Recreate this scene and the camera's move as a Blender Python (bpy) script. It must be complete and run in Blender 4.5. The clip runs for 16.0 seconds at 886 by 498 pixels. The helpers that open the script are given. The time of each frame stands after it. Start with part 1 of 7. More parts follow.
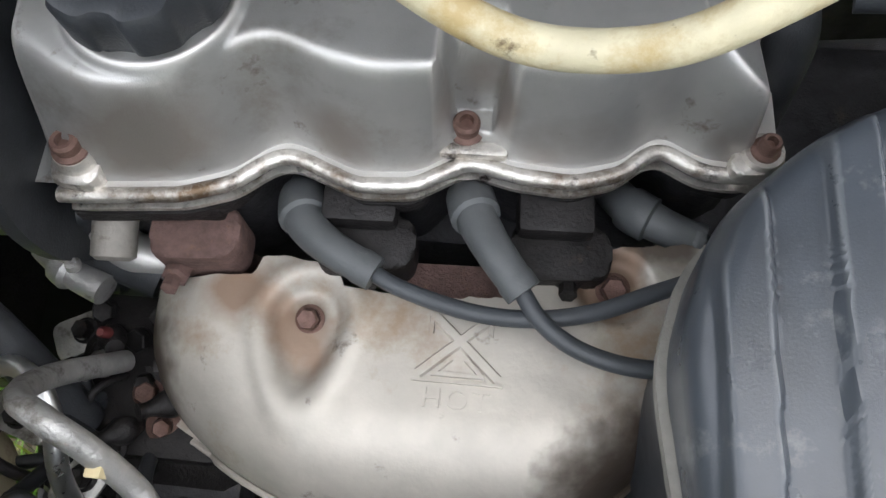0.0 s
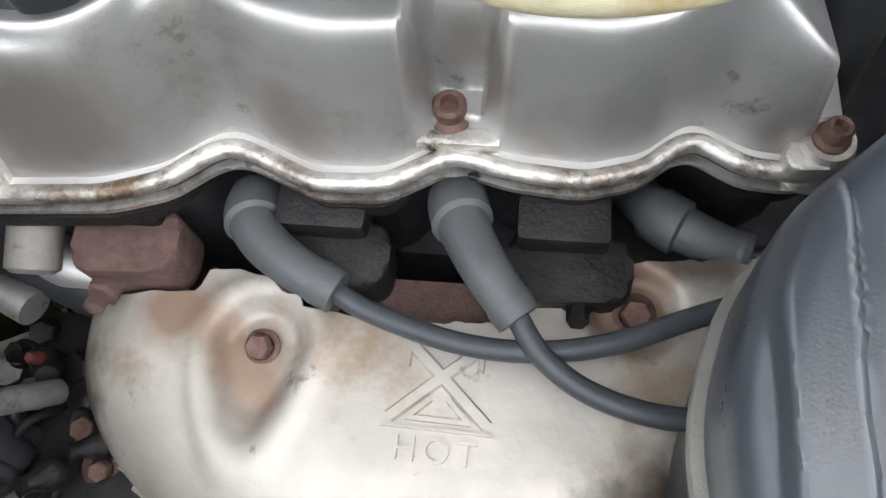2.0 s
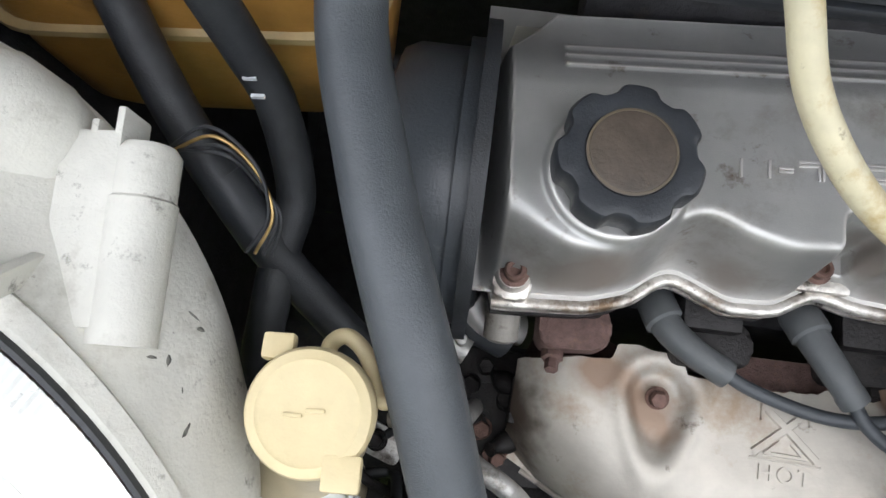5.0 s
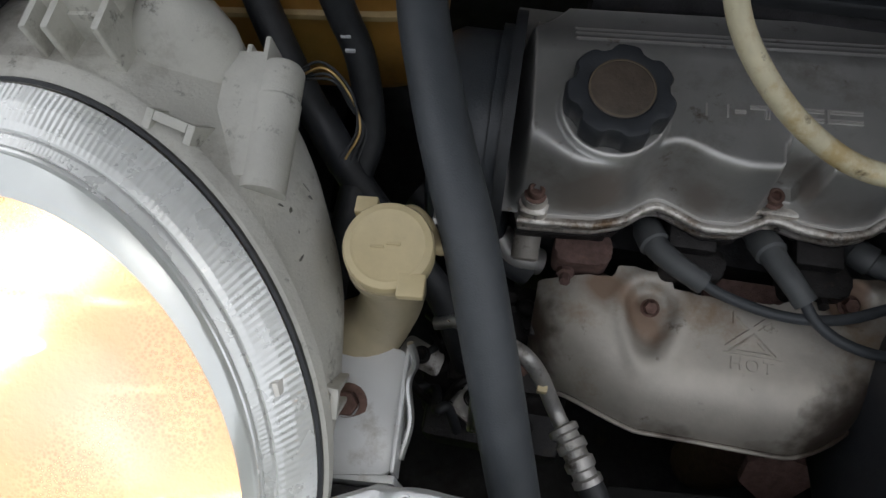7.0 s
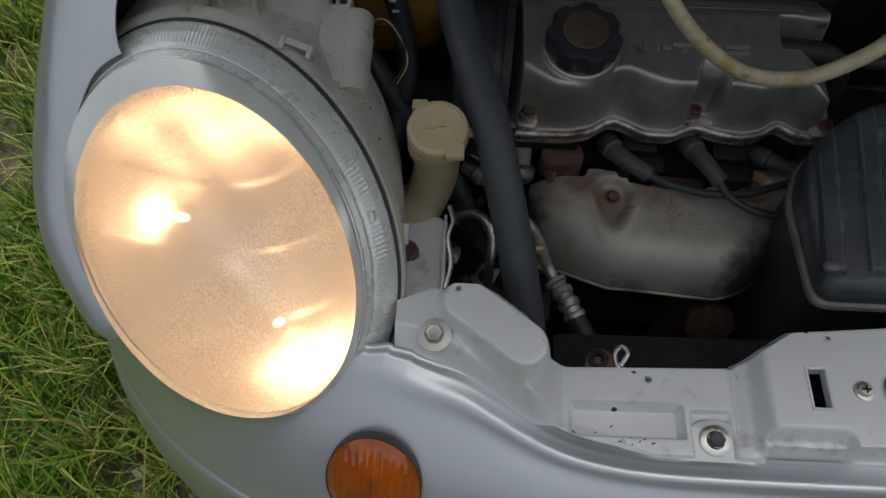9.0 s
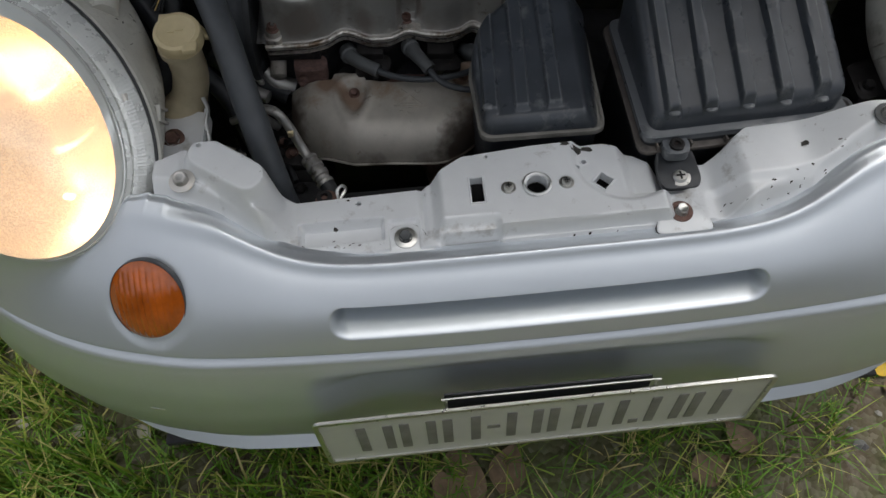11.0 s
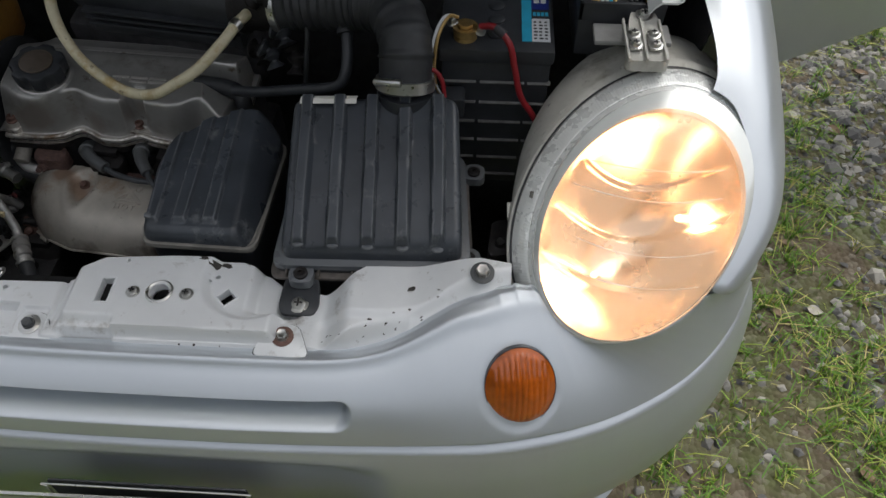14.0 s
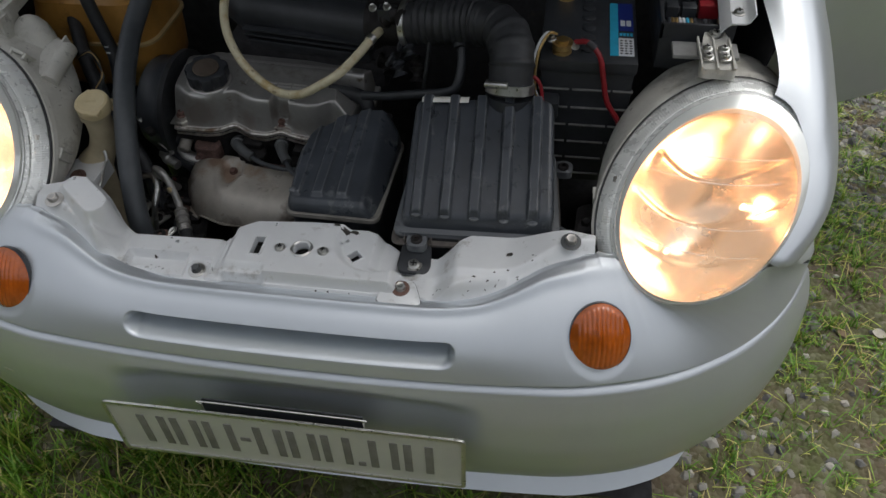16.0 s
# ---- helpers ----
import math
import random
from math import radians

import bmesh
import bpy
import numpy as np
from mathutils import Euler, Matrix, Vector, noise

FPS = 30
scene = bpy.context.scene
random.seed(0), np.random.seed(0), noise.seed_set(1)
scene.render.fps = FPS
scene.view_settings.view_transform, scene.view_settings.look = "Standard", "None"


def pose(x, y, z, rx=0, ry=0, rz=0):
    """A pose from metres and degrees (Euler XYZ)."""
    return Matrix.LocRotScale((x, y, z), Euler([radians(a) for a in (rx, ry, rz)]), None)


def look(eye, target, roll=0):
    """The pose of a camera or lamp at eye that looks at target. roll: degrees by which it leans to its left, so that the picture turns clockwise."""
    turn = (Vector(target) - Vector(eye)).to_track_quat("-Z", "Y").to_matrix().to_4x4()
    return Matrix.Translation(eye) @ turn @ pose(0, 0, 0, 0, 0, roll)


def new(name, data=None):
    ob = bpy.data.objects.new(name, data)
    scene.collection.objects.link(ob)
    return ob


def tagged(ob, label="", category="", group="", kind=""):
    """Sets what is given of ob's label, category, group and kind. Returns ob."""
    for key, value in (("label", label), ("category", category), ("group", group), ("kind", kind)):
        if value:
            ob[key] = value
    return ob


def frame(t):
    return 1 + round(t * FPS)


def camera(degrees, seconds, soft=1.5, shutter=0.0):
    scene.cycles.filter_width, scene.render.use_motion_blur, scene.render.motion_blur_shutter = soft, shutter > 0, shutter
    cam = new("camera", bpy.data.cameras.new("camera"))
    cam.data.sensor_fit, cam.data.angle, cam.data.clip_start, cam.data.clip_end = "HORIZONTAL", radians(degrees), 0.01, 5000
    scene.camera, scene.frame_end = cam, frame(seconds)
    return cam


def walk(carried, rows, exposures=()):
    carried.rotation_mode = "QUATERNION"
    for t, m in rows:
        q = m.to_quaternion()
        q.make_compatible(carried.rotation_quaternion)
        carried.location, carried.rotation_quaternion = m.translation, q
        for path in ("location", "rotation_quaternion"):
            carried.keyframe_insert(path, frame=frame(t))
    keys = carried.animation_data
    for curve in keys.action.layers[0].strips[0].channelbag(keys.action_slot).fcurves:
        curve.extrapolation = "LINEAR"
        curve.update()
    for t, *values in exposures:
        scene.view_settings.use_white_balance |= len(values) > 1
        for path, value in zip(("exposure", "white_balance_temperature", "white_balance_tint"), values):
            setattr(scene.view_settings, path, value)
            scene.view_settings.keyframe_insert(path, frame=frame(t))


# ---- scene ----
cam = camera(62.8, 16.0)
EXPOSURES = [(0.0, 2.45), (0.5, 2.58), (1.0, 2.6), (2.0, 2.75), (3.0, 2.48), (3.5, 2.48), (4.7, 2.45), (6.8, 0.85), (7.0, 0.7), (7.5, -0.25), (8.2, -0.45), (10.3, -0.35), (10.5, -0.35), (11.0, 0.05), (12.0, 0.4), (12.5, 0.35), (13.0, 0.1), (13.5, 0.05), (14.5, -0.03), (15.0, -0.1), (16.0, -0.08)]
PATH = [
    (0, (-0.098, 0.074, 0.848), (-0.26, 0.98, -0.928), -9.8),
    (0.5, (-0.085, 0.107, 0.816), (-0.325, 1.019, -0.948), -13.0),
    (1, (-0.083, 0.111, 0.807), (-0.35, 1.057, -0.934), -14.0),
    (1.5, (-0.083, 0.105, 0.784), (-0.294, 1.107, -0.934), -10.6),
    (2, (-0.086, 0.101, 0.795), (-0.327, 1.035, -0.956), -13.3),
    (2.5, (-0.092, 0.104, 0.851), (-0.364, 1.023, -0.905), -11.7),
    (3, (-0.087, 0.109, 0.911), (-0.488, 0.97, -0.849), -13.8),
    (3.5, (-0.129, 0.111, 0.953), (-0.475, 0.843, -0.875), -13.7),
    (4, (-0.204, 0.118, 0.969), (-0.409, 0.812, -0.896), -10.5),
    (4.5, (-0.251, 0.116, 0.973), (-0.374, 0.829, -0.892), -6.7),
    (4.7, (-0.267, 0.117, 0.966), (-0.402, 0.814, -0.904), -7.4),
    (6.8, (-0.283, 0.021, 1.011), (-0.49, 0.871, -0.788), -8.6),
    (7, (-0.267, -0.012, 1.029), (-0.499, 0.875, -0.748), -9.2),
    (7.5, (-0.259, -0.086, 1.085), (-0.548, 0.802, -0.683), -10.6),
    (8, (-0.273, -0.126, 1.104), (-0.622, 0.83, -0.618), -13.8),
    (8.2, (-0.297, -0.137, 1.111), (-0.583, 0.802, -0.632), -10.9),
    (10.3, (-0.251, -0.345, 1.176), (-0.283, 0.701, -0.529), -6.2),
    (10.5, (-0.204, -0.369, 1.183), (-0.235, 0.673, -0.524), -6.2),
    (11, (-0.107, -0.426, 1.197), (-0.077, 0.611, -0.513), -4.0),
    (11.5, (-0.048, -0.465, 1.203), (0.024, 0.56, -0.513), -3.3),
    (12, (-0.008, -0.471, 1.207), (0.093, 0.562, -0.503), -2.2),
    (12.5, (0.065, -0.43, 1.195), (0.212, 0.64, -0.488), -1.9),
    (13, (0.153, -0.376, 1.174), (0.243, 0.754, -0.474), -1.3),
    (13.5, (0.207, -0.382, 1.198), (0.203, 0.795, -0.419), -2.6),
    (14, (0.319, -0.43, 1.245), (0.246, 0.805, -0.326), -0.1),
    (14.5, (0.365, -0.463, 1.272), (0.217, 0.807, -0.266), -2.1),
    (15, (0.381, -0.497, 1.283), (0.142, 0.811, -0.211), -4.7),
    (15.5, (0.366, -0.533, 1.294), (0.106, 0.774, -0.197), -4.3),
    (16, (0.295, -0.599, 1.295), (0.037, 0.728, -0.178), -3.2),
]
walk(cam, [(t, look(eye, target, roll)) for t, eye, target, roll in PATH], EXPOSURES)

# ---- light ----
world = bpy.data.worlds.new("sky")
scene.world = world
world.use_nodes = True
_wn = world.node_tree.nodes
_sky = _wn.new("ShaderNodeTexSky")
_sky.sky_type, _sky.sun_disc = "NISHITA", False
_sky.sun_elevation, _sky.sun_rotation = radians(66), radians(35)
_sky.air_density, _sky.dust_density, _sky.ozone_density = 1.0, 3.5, 1.0
_pale = _wn.new("ShaderNodeHueSaturation")
_pale.inputs["Saturation"].default_value = 0.22
world.node_tree.links.new(_sky.outputs[0], _pale.inputs["Color"])
world.node_tree.links.new(_pale.outputs[0], _wn["Background"].inputs[0])
_wn["Background"].inputs[1].default_value = 0.20

sun = new("sun", bpy.data.lights.new("sun", "SUN"))
sun.data.energy, sun.data.angle, sun.data.color = 0.9, radians(50), (1.0, 0.955, 0.87)
sun.matrix_world = look((0.8, 1.3, 4.0), (0, 0.2, 0.5))


# ---- materials ----
def mat(name, base, rough=0.5, metal=0.0, var=0.2, scale=30.0, bump=0.1, bscale=250.0, dirt=None, coat=0.0, spec=0.5, stain=None, rvar=0.1):
    """base colour with two scales of variation, a fine relief, and stains: dirt and stain are (colour, amount, scale)."""
    m = bpy.data.materials.new(name)
    m.use_nodes = True
    nt, p = m.node_tree, m.node_tree.nodes["Principled BSDF"]
    N, L = nt.nodes.new, nt.links.new
    geo = N("ShaderNodeNewGeometry")
    p.inputs["Metallic"].default_value = metal
    p.inputs["Coat Weight"].default_value = coat
    p.inputs["Coat Roughness"].default_value = 0.12
    p.inputs["Specular IOR Level"].default_value = spec

    def noise_at(s, detail=5.0, r=0.6):
        n = N("ShaderNodeTexNoise")
        n.inputs["Scale"].default_value, n.inputs["Detail"].default_value, n.inputs["Roughness"].default_value = s, detail, r
        L(geo.outputs["Position"], n.inputs["Vector"])
        return n

    def ramp(src, a, b):
        r = N("ShaderNodeMapRange")
        r.inputs["From Min"].default_value, r.inputs["From Max"].default_value = a, b
        L(src, r.inputs["Value"])
        return r.outputs[0]

    def mix(fac, a, b):
        x = N("ShaderNodeMix")
        x.data_type = "RGBA"
        L(fac, x.inputs[0])
        for socket, v in ((x.inputs[6], a), (x.inputs[7], b)):
            if isinstance(v, tuple):
                socket.default_value = (*v, 1)
            else:
                L(v, socket)
        return x.outputs[2]

    dark, light = tuple(c * (1 - var) for c in base), tuple(min(1, c * (1 + var)) for c in base)
    n1 = noise_at(scale)
    col = mix(ramp(n1.outputs[0], 0.3, 0.7), dark, light)
    for k in (dirt, stain):
        if k:
            c, amount, s = k
            n2 = noise_at(s, 7.0, 0.7)
            col = mix(ramp(n2.outputs[0], 0.72 - amount * 0.45, 0.78 - amount * 0.25), col, c)
    L(col, p.inputs["Base Color"])
    rr = N("ShaderNodeMapRange")
    rr.inputs["To Min"].default_value, rr.inputs["To Max"].default_value = max(0.02, rough - rvar), min(1, rough + rvar)
    L(noise_at(scale * 2.3).outputs[0], rr.inputs["Value"])
    L(rr.outputs[0], p.inputs["Roughness"])
    if bump:
        b = N("ShaderNodeBump")
        b.inputs["Strength"].default_value, b.inputs["Distance"].default_value = bump, 0.002
        L(noise_at(bscale, 4).outputs[0], b.inputs["Height"])
        L(b.outputs[0], p.inputs["Normal"])
    return m


def glow(name, colour, strength):
    m = bpy.data.materials.new(name)
    m.use_nodes = True
    p = m.node_tree.nodes["Principled BSDF"]
    p.inputs["Base Color"].default_value = (*colour, 1)
    p.inputs["Emission Color"].default_value = (*colour, 1)
    p.inputs["Emission Strength"].default_value = strength
    return m


def clear(name, tint=(1, 1, 1), rough=0.02, ripple=0.0, rscale=300.0, haze=0.0, milky=False):
    """Thin clear plastic: see-through, with a gloss by Fresnel and a little haze."""
    m = bpy.data.materials.new(name)
    m.use_nodes = True
    nt = m.node_tree
    N, L = nt.nodes.new, nt.links.new
    nt.nodes.remove(nt.nodes["Principled BSDF"])
    t, g, d, f = N("ShaderNodeBsdfTransparent"), N("ShaderNodeBsdfGlossy"), N("ShaderNodeBsdfDiffuse" if milky else "ShaderNodeBsdfTranslucent"), N("ShaderNodeFresnel")
    t.inputs[0].default_value = (*tint, 1)
    g.inputs["Roughness"].default_value = rough
    d.inputs[0].default_value = (0.85, 0.85, 0.82, 1)
    f.inputs[0].default_value = 1.45
    a, b = N("ShaderNodeMixShader"), N("ShaderNodeMixShader")
    a.inputs[0].default_value = haze
    L(t.outputs[0], a.inputs[1]), L(d.outputs[0], a.inputs[2])
    L(f.outputs[0], b.inputs[0]), L(a.outputs[0], b.inputs[1]), L(g.outputs[0], b.inputs[2])
    L(b.outputs[0], nt.nodes["Material Output"].inputs[0])
    if ripple:
        n, bp, geo = N("ShaderNodeTexNoise"), N("ShaderNodeBump"), N("ShaderNodeNewGeometry")
        n.inputs["Scale"].default_value = rscale
        L(geo.outputs["Position"], n.inputs["Vector"])
        bp.inputs["Strength"].default_value, bp.inputs["Distance"].default_value = ripple, 0.001
        L(n.outputs[0], bp.inputs["Height"]), L(bp.outputs[0], g.inputs["Normal"]), L(bp.outputs[0], d.inputs["Normal"])
    if ripple > 0.5:
        # drops of mist, gathered in patches
        v, w, r1, r2, mul = N("ShaderNodeTexVoronoi"), N("ShaderNodeTexNoise"), N("ShaderNodeMapRange"), N("ShaderNodeMapRange"), N("ShaderNodeMath")
        v.inputs["Scale"].default_value, w.inputs["Scale"].default_value = 620, 14
        L(geo.outputs["Position"], v.inputs["Vector"]), L(geo.outputs["Position"], w.inputs["Vector"])
        r1.inputs["From Min"].default_value, r1.inputs["From Max"].default_value = 0.15, 0.7
        r1.inputs["To Min"].default_value, r1.inputs["To Max"].default_value = -1.0, 1.0
        r2.inputs["From Min"].default_value, r2.inputs["From Max"].default_value = 0.4, 0.62
        r2.inputs["To Min"].default_value, r2.inputs["To Max"].default_value = 0.0, 0.12
        L(v.outputs["Distance"], r1.inputs["Value"]), L(w.outputs[0], r2.inputs["Value"])
        mul.operation = "MULTIPLY_ADD"
        mul.inputs[2].default_value = haze
        L(r1.outputs[0], mul.inputs[0]), L(r2.outputs[0], mul.inputs[1]), L(mul.outputs[0], a.inputs[0])
    return m


PAINT = mat("silver_paint", (0.64, 0.68, 0.72), 0.40, 0.70, 0.03, 6, 0.02, 900, coat=0.35, rvar=0.03)
PANEL = mat("panel_paint", (0.74, 0.755, 0.765), 0.38, 0.12, 0.05, 14, 0.05, 300, dirt=((0.46, 0.45, 0.43), 0.30, 22), stain=((0.17, 0.14, 0.115), 0.17, 60))
CAST = mat("cast_aluminium", (0.445, 0.440, 0.425), 0.46, 0.75, 0.12, 22, 0.12, 1300, dirt=((0.33, 0.31, 0.28), 0.36, 15), stain=((0.17, 0.135, 0.10), 0.27, 42))
FLANGE = mat("worn_flange", (0.64, 0.61, 0.565), 0.38, 0.8, 0.25, 60, 0.3, 500, dirt=((0.16, 0.11, 0.07), 0.58, 34), stain=((0.05, 0.04, 0.035), 0.34, 90))
SHIELD = mat("heat_shield", (0.44, 0.41, 0.36), 0.50, 0.35, 0.14, 30, 0.10, 260, dirt=((0.33, 0.25, 0.18), 0.42, 13), stain=((0.10, 0.075, 0.055), 0.20, 32))
RUST = mat("rusty_iron", (0.125, 0.075, 0.065), 0.8, 0.2, 0.35, 150, 0.6, 700, dirt=((0.17, 0.10, 0.07), 0.3, 120))
RUSTBOLT = mat("rusty_bolt", (0.165, 0.098, 0.08), 0.6, 0.5, 0.3, 200, 0.4, 900)
IRON = mat("dark_iron", (0.020, 0.018, 0.018), 0.55, 0.4, 0.4, 90, 0.4, 500, dirt=((0.060, 0.042, 0.035), 0.2, 60))
TIMING = mat("timing_plastic", (0.050, 0.056, 0.064), 0.36, 0.0, 0.2, 30, 0.15, 600, dirt=((0.11, 0.115, 0.12), 0.2, 28))
GRIME = mat("grimy_block", (0.040, 0.039, 0.042), 0.65, 0.2, 0.4, 60, 0.5, 350, dirt=((0.07, 0.06, 0.05), 0.3, 40))
BLACK = mat("black_plastic", (0.030, 0.033, 0.038), 0.42, 0.0, 0.25, 40, 0.15, 700, dirt=((0.07, 0.07, 0.07), 0.10, 35))
RIMWEAR = mat("worn_box_rim", (0.105, 0.092, 0.082), 0.55, 0.0, 0.35, 60, 0.3, 500, dirt=((0.05, 0.045, 0.042), 0.4, 40))
# the pale dirt colour also carries sky sheen on the lids
BOXPL = mat("air_box_plastic", (0.048, 0.055, 0.066), 0.30, 0.0, 0.25, 20, 0.08, 1200, dirt=((0.16, 0.168, 0.175), 0.30, 22), stain=((0.16, 0.16, 0.155), 0.05, 140))
RUBBER = mat("black_rubber", (0.026, 0.028, 0.031), 0.5, 0.0, 0.3, 60, 0.2, 900)
HOSE = mat("grey_hose", (0.065, 0.072, 0.080), 0.46, 0.0, 0.15, 40, 0.22, 800, dirt=((0.12, 0.125, 0.13), 0.2, 30))
CABLE = mat("plug_cable", (0.045, 0.050, 0.056), 0.45, 0.0, 0.2, 50, 0.15, 800, dirt=((0.10, 0.10, 0.10), 0.15, 60))
LEAD = mat("grey_lead", (0.078, 0.083, 0.085), 0.5, 0.0, 0.15, 50, 0.15, 800, dirt=((0.15, 0.15, 0.15), 0.15, 60))
CREAM = mat("cream_hose", (0.61, 0.555, 0.385), 0.5, 0.0, 0.10, 60, 0.15, 500, dirt=((0.46, 0.35, 0.17), 0.52, 38), stain=((0.14, 0.10, 0.055), 0.24, 80))
YELLOW = mat("yellowed_plastic", (0.57, 0.475, 0.28), 0.5, 0.0, 0.10, 50, 0.1, 500, dirt=((0.42, 0.32, 0.16), 0.15, 50))
AGED = mat("aged_clear_plastic", (0.42, 0.36, 0.24), 0.45, 0.0, 0.15, 30, 0.1, 300, dirt=((0.25, 0.2, 0.13), 0.2, 40))
TANK = mat("brown_tank", (0.39, 0.20, 0.048), 0.38, 0.0, 0.2, 25, 0.15, 300, dirt=((0.20, 0.10, 0.03), 0.3, 18))
HOUSING = mat("lamp_housing", (0.55, 0.54, 0.49), 0.55, 0.0, 0.14, 20, 0.25, 500, dirt=((0.30, 0.28, 0.235), 0.46, 14), stain=((0.13, 0.12, 0.10), 0.27, 70))
STEEL = mat("zinc_steel", (0.60, 0.60, 0.58), 0.3, 0.95, 0.1, 80, 0.1, 600, dirt=((0.3, 0.26, 0.2), 0.12, 90))
ALU = mat("bare_aluminium", (0.42, 0.41, 0.39), 0.42, 0.7, 0.2, 60, 0.3, 500, dirt=((0.10, 0.085, 0.07), 0.42, 55))
FACETS = mat("faceted_reflector", (0.92, 0.84, 0.74), 0.25, 1.0, 0.02, 10, 0.0)
MIRROR = mat("reflector", (0.92, 0.84, 0.74), 0.36, 1.0, 0.02, 10, 0.0)
AMBER = mat("amber_plastic", (0.46, 0.098, 0.008), 0.14, 0.0, 0.4, 30, 0.02, 300, coat=0.9)
PLATE = mat("plate_white", (0.56, 0.56, 0.50), 0.45, 0.1, 0.05, 15, 0.05, 300, dirt=((0.42, 0.38, 0.30), 0.12, 20))
PLATEINK = mat("plate_ink", (0.20, 0.195, 0.175), 0.5, 0.0, 0.2, 40, 0.05)
LABEL = mat("label_white", (0.62, 0.64, 0.66), 0.5, 0.0, 0.06, 60, 0.0)
CYAN = mat("label_cyan", (0.03, 0.36, 0.55), 0.4, 0.0, 0.1, 60, 0.0)
NAVY = mat("label_navy", (0.015, 0.03, 0.20), 0.4, 0.0, 0.1, 60, 0.0)
REDW = mat("red_wire", (0.25, 0.012, 0.018), 0.4, 0.0, 0.1, 60, 0.05)
BRASS = mat("brass", (0.55, 0.38, 0.16), 0.4, 0.9, 0.2, 120, 0.2, 600)
PAPER = mat("paper_tape", (0.78, 0.76, 0.70), 0.7, 0.0, 0.08, 60, 0.1)
INK = mat("dark_ink", (0.03, 0.03, 0.035), 0.6, 0.0, 0.1, 60, 0.0)
# near-black that stands in for deep shade in gaps and recesses
GAPSHADE = mat("gap_shade", (0.012, 0.012, 0.013), 0.8, 0.0, 0.3, 60, 0.0)
SCUFF = mat("scuffed_plastic", (0.13, 0.125, 0.11), 0.7, 0.0, 0.4, 200, 0.2)
CHIP = mat("bare_chip", (0.05, 0.045, 0.04), 0.7, 0.2, 0.3, 200, 0.3)
WARMLENS = clear("lens_aged", (1, 0.93, 0.84), 0.03, 0.05, 60, 0.12)
WETLENS = clear("lens_misted", (1, 0.97, 0.93), 0.08, 0.9, 380, 0.36)
LENSLINE = mat("lens_line", (0.95, 0.92, 0.86), 0.2, 0.0, 0.05, 30, 0.0)
# opaque pale silver: sky reflected in the clear lens edge, put into colour
SHOULDER = mat("lens_shoulder", (0.86, 0.89, 0.86), 0.20, 0.30, 0.06, 20, 0.02, 200, coat=0.6, dirt=((0.66, 0.68, 0.64), 0.25, 16))
RIDGED = mat("lens_ridged", (0.90, 0.915, 0.89), 0.28, 0.32, 0.08, 24, 0.0, 300, coat=0.6, dirt=((0.70, 0.71, 0.66), 0.25, 18))
CHROME = mat("dull_chrome", (0.93, 0.94, 0.93), 0.24, 0.50, 0.04, 30, 0.03, 300)



def pale_edges(m, colour, lo=0.52, hi=0.60, most=0.8):
    """Paler convex edges of a material, for rubbed metal and for painted highlights."""
    nt = m.node_tree
    N, L, p = nt.nodes.new, nt.links.new, nt.nodes["Principled BSDF"]
    geo, r, mix = N("ShaderNodeNewGeometry"), N("ShaderNodeMapRange"), N("ShaderNodeMix")
    r.inputs["From Min"].default_value, r.inputs["From Max"].default_value, r.inputs["To Max"].default_value = lo, hi, most
    L(geo.outputs["Pointiness"], r.inputs["Value"])
    mix.data_type = "RGBA"
    L(r.outputs[0], mix.inputs[0])
    L(p.inputs["Base Color"].links[0].from_socket, mix.inputs[6])
    mix.inputs[7].default_value = (*colour, 1)
    L(mix.outputs[2], p.inputs["Base Color"])


def scorch_and_shade(m, colour, spots):
    """Burnt patches of a material, some also painted shade: (x, y, z, reach) each, with ragged edges."""
    nt = m.node_tree
    N, L, p = nt.nodes.new, nt.links.new, nt.nodes["Principled BSDF"]
    geo, n = N("ShaderNodeNewGeometry"), N("ShaderNodeTexNoise")
    n.inputs["Scale"].default_value, n.inputs["Detail"].default_value = 38, 6
    L(geo.outputs["Position"], n.inputs["Vector"])
    for x, y, z, reach in spots:
        d, add, r, mix = N("ShaderNodeVectorMath"), N("ShaderNodeMath"), N("ShaderNodeMapRange"), N("ShaderNodeMix")
        d.operation = "DISTANCE"
        d.inputs[1].default_value = (x, y, z)
        L(geo.outputs["Position"], d.inputs[0])
        add.operation = "MULTIPLY_ADD"
        add.inputs[1].default_value, add.inputs[2].default_value = -reach * 1.4, reach * 0.7
        L(n.outputs[0], add.inputs[0])
        s = N("ShaderNodeMath")
        L(d.outputs["Value"], s.inputs[0]), L(add.outputs[0], s.inputs[1])
        r.inputs["From Min"].default_value, r.inputs["From Max"].default_value = reach * 0.55, reach
        r.inputs["To Min"].default_value, r.inputs["To Max"].default_value = 0.9, 0.0
        L(s.outputs[0], r.inputs["Value"])
        mix.data_type = "RGBA"
        L(r.outputs[0], mix.inputs[0])
        L(p.inputs["Base Color"].links[0].from_socket, mix.inputs[6])
        mix.inputs[7].default_value = (*colour, 1)
        L(mix.outputs[2], p.inputs["Base Color"])


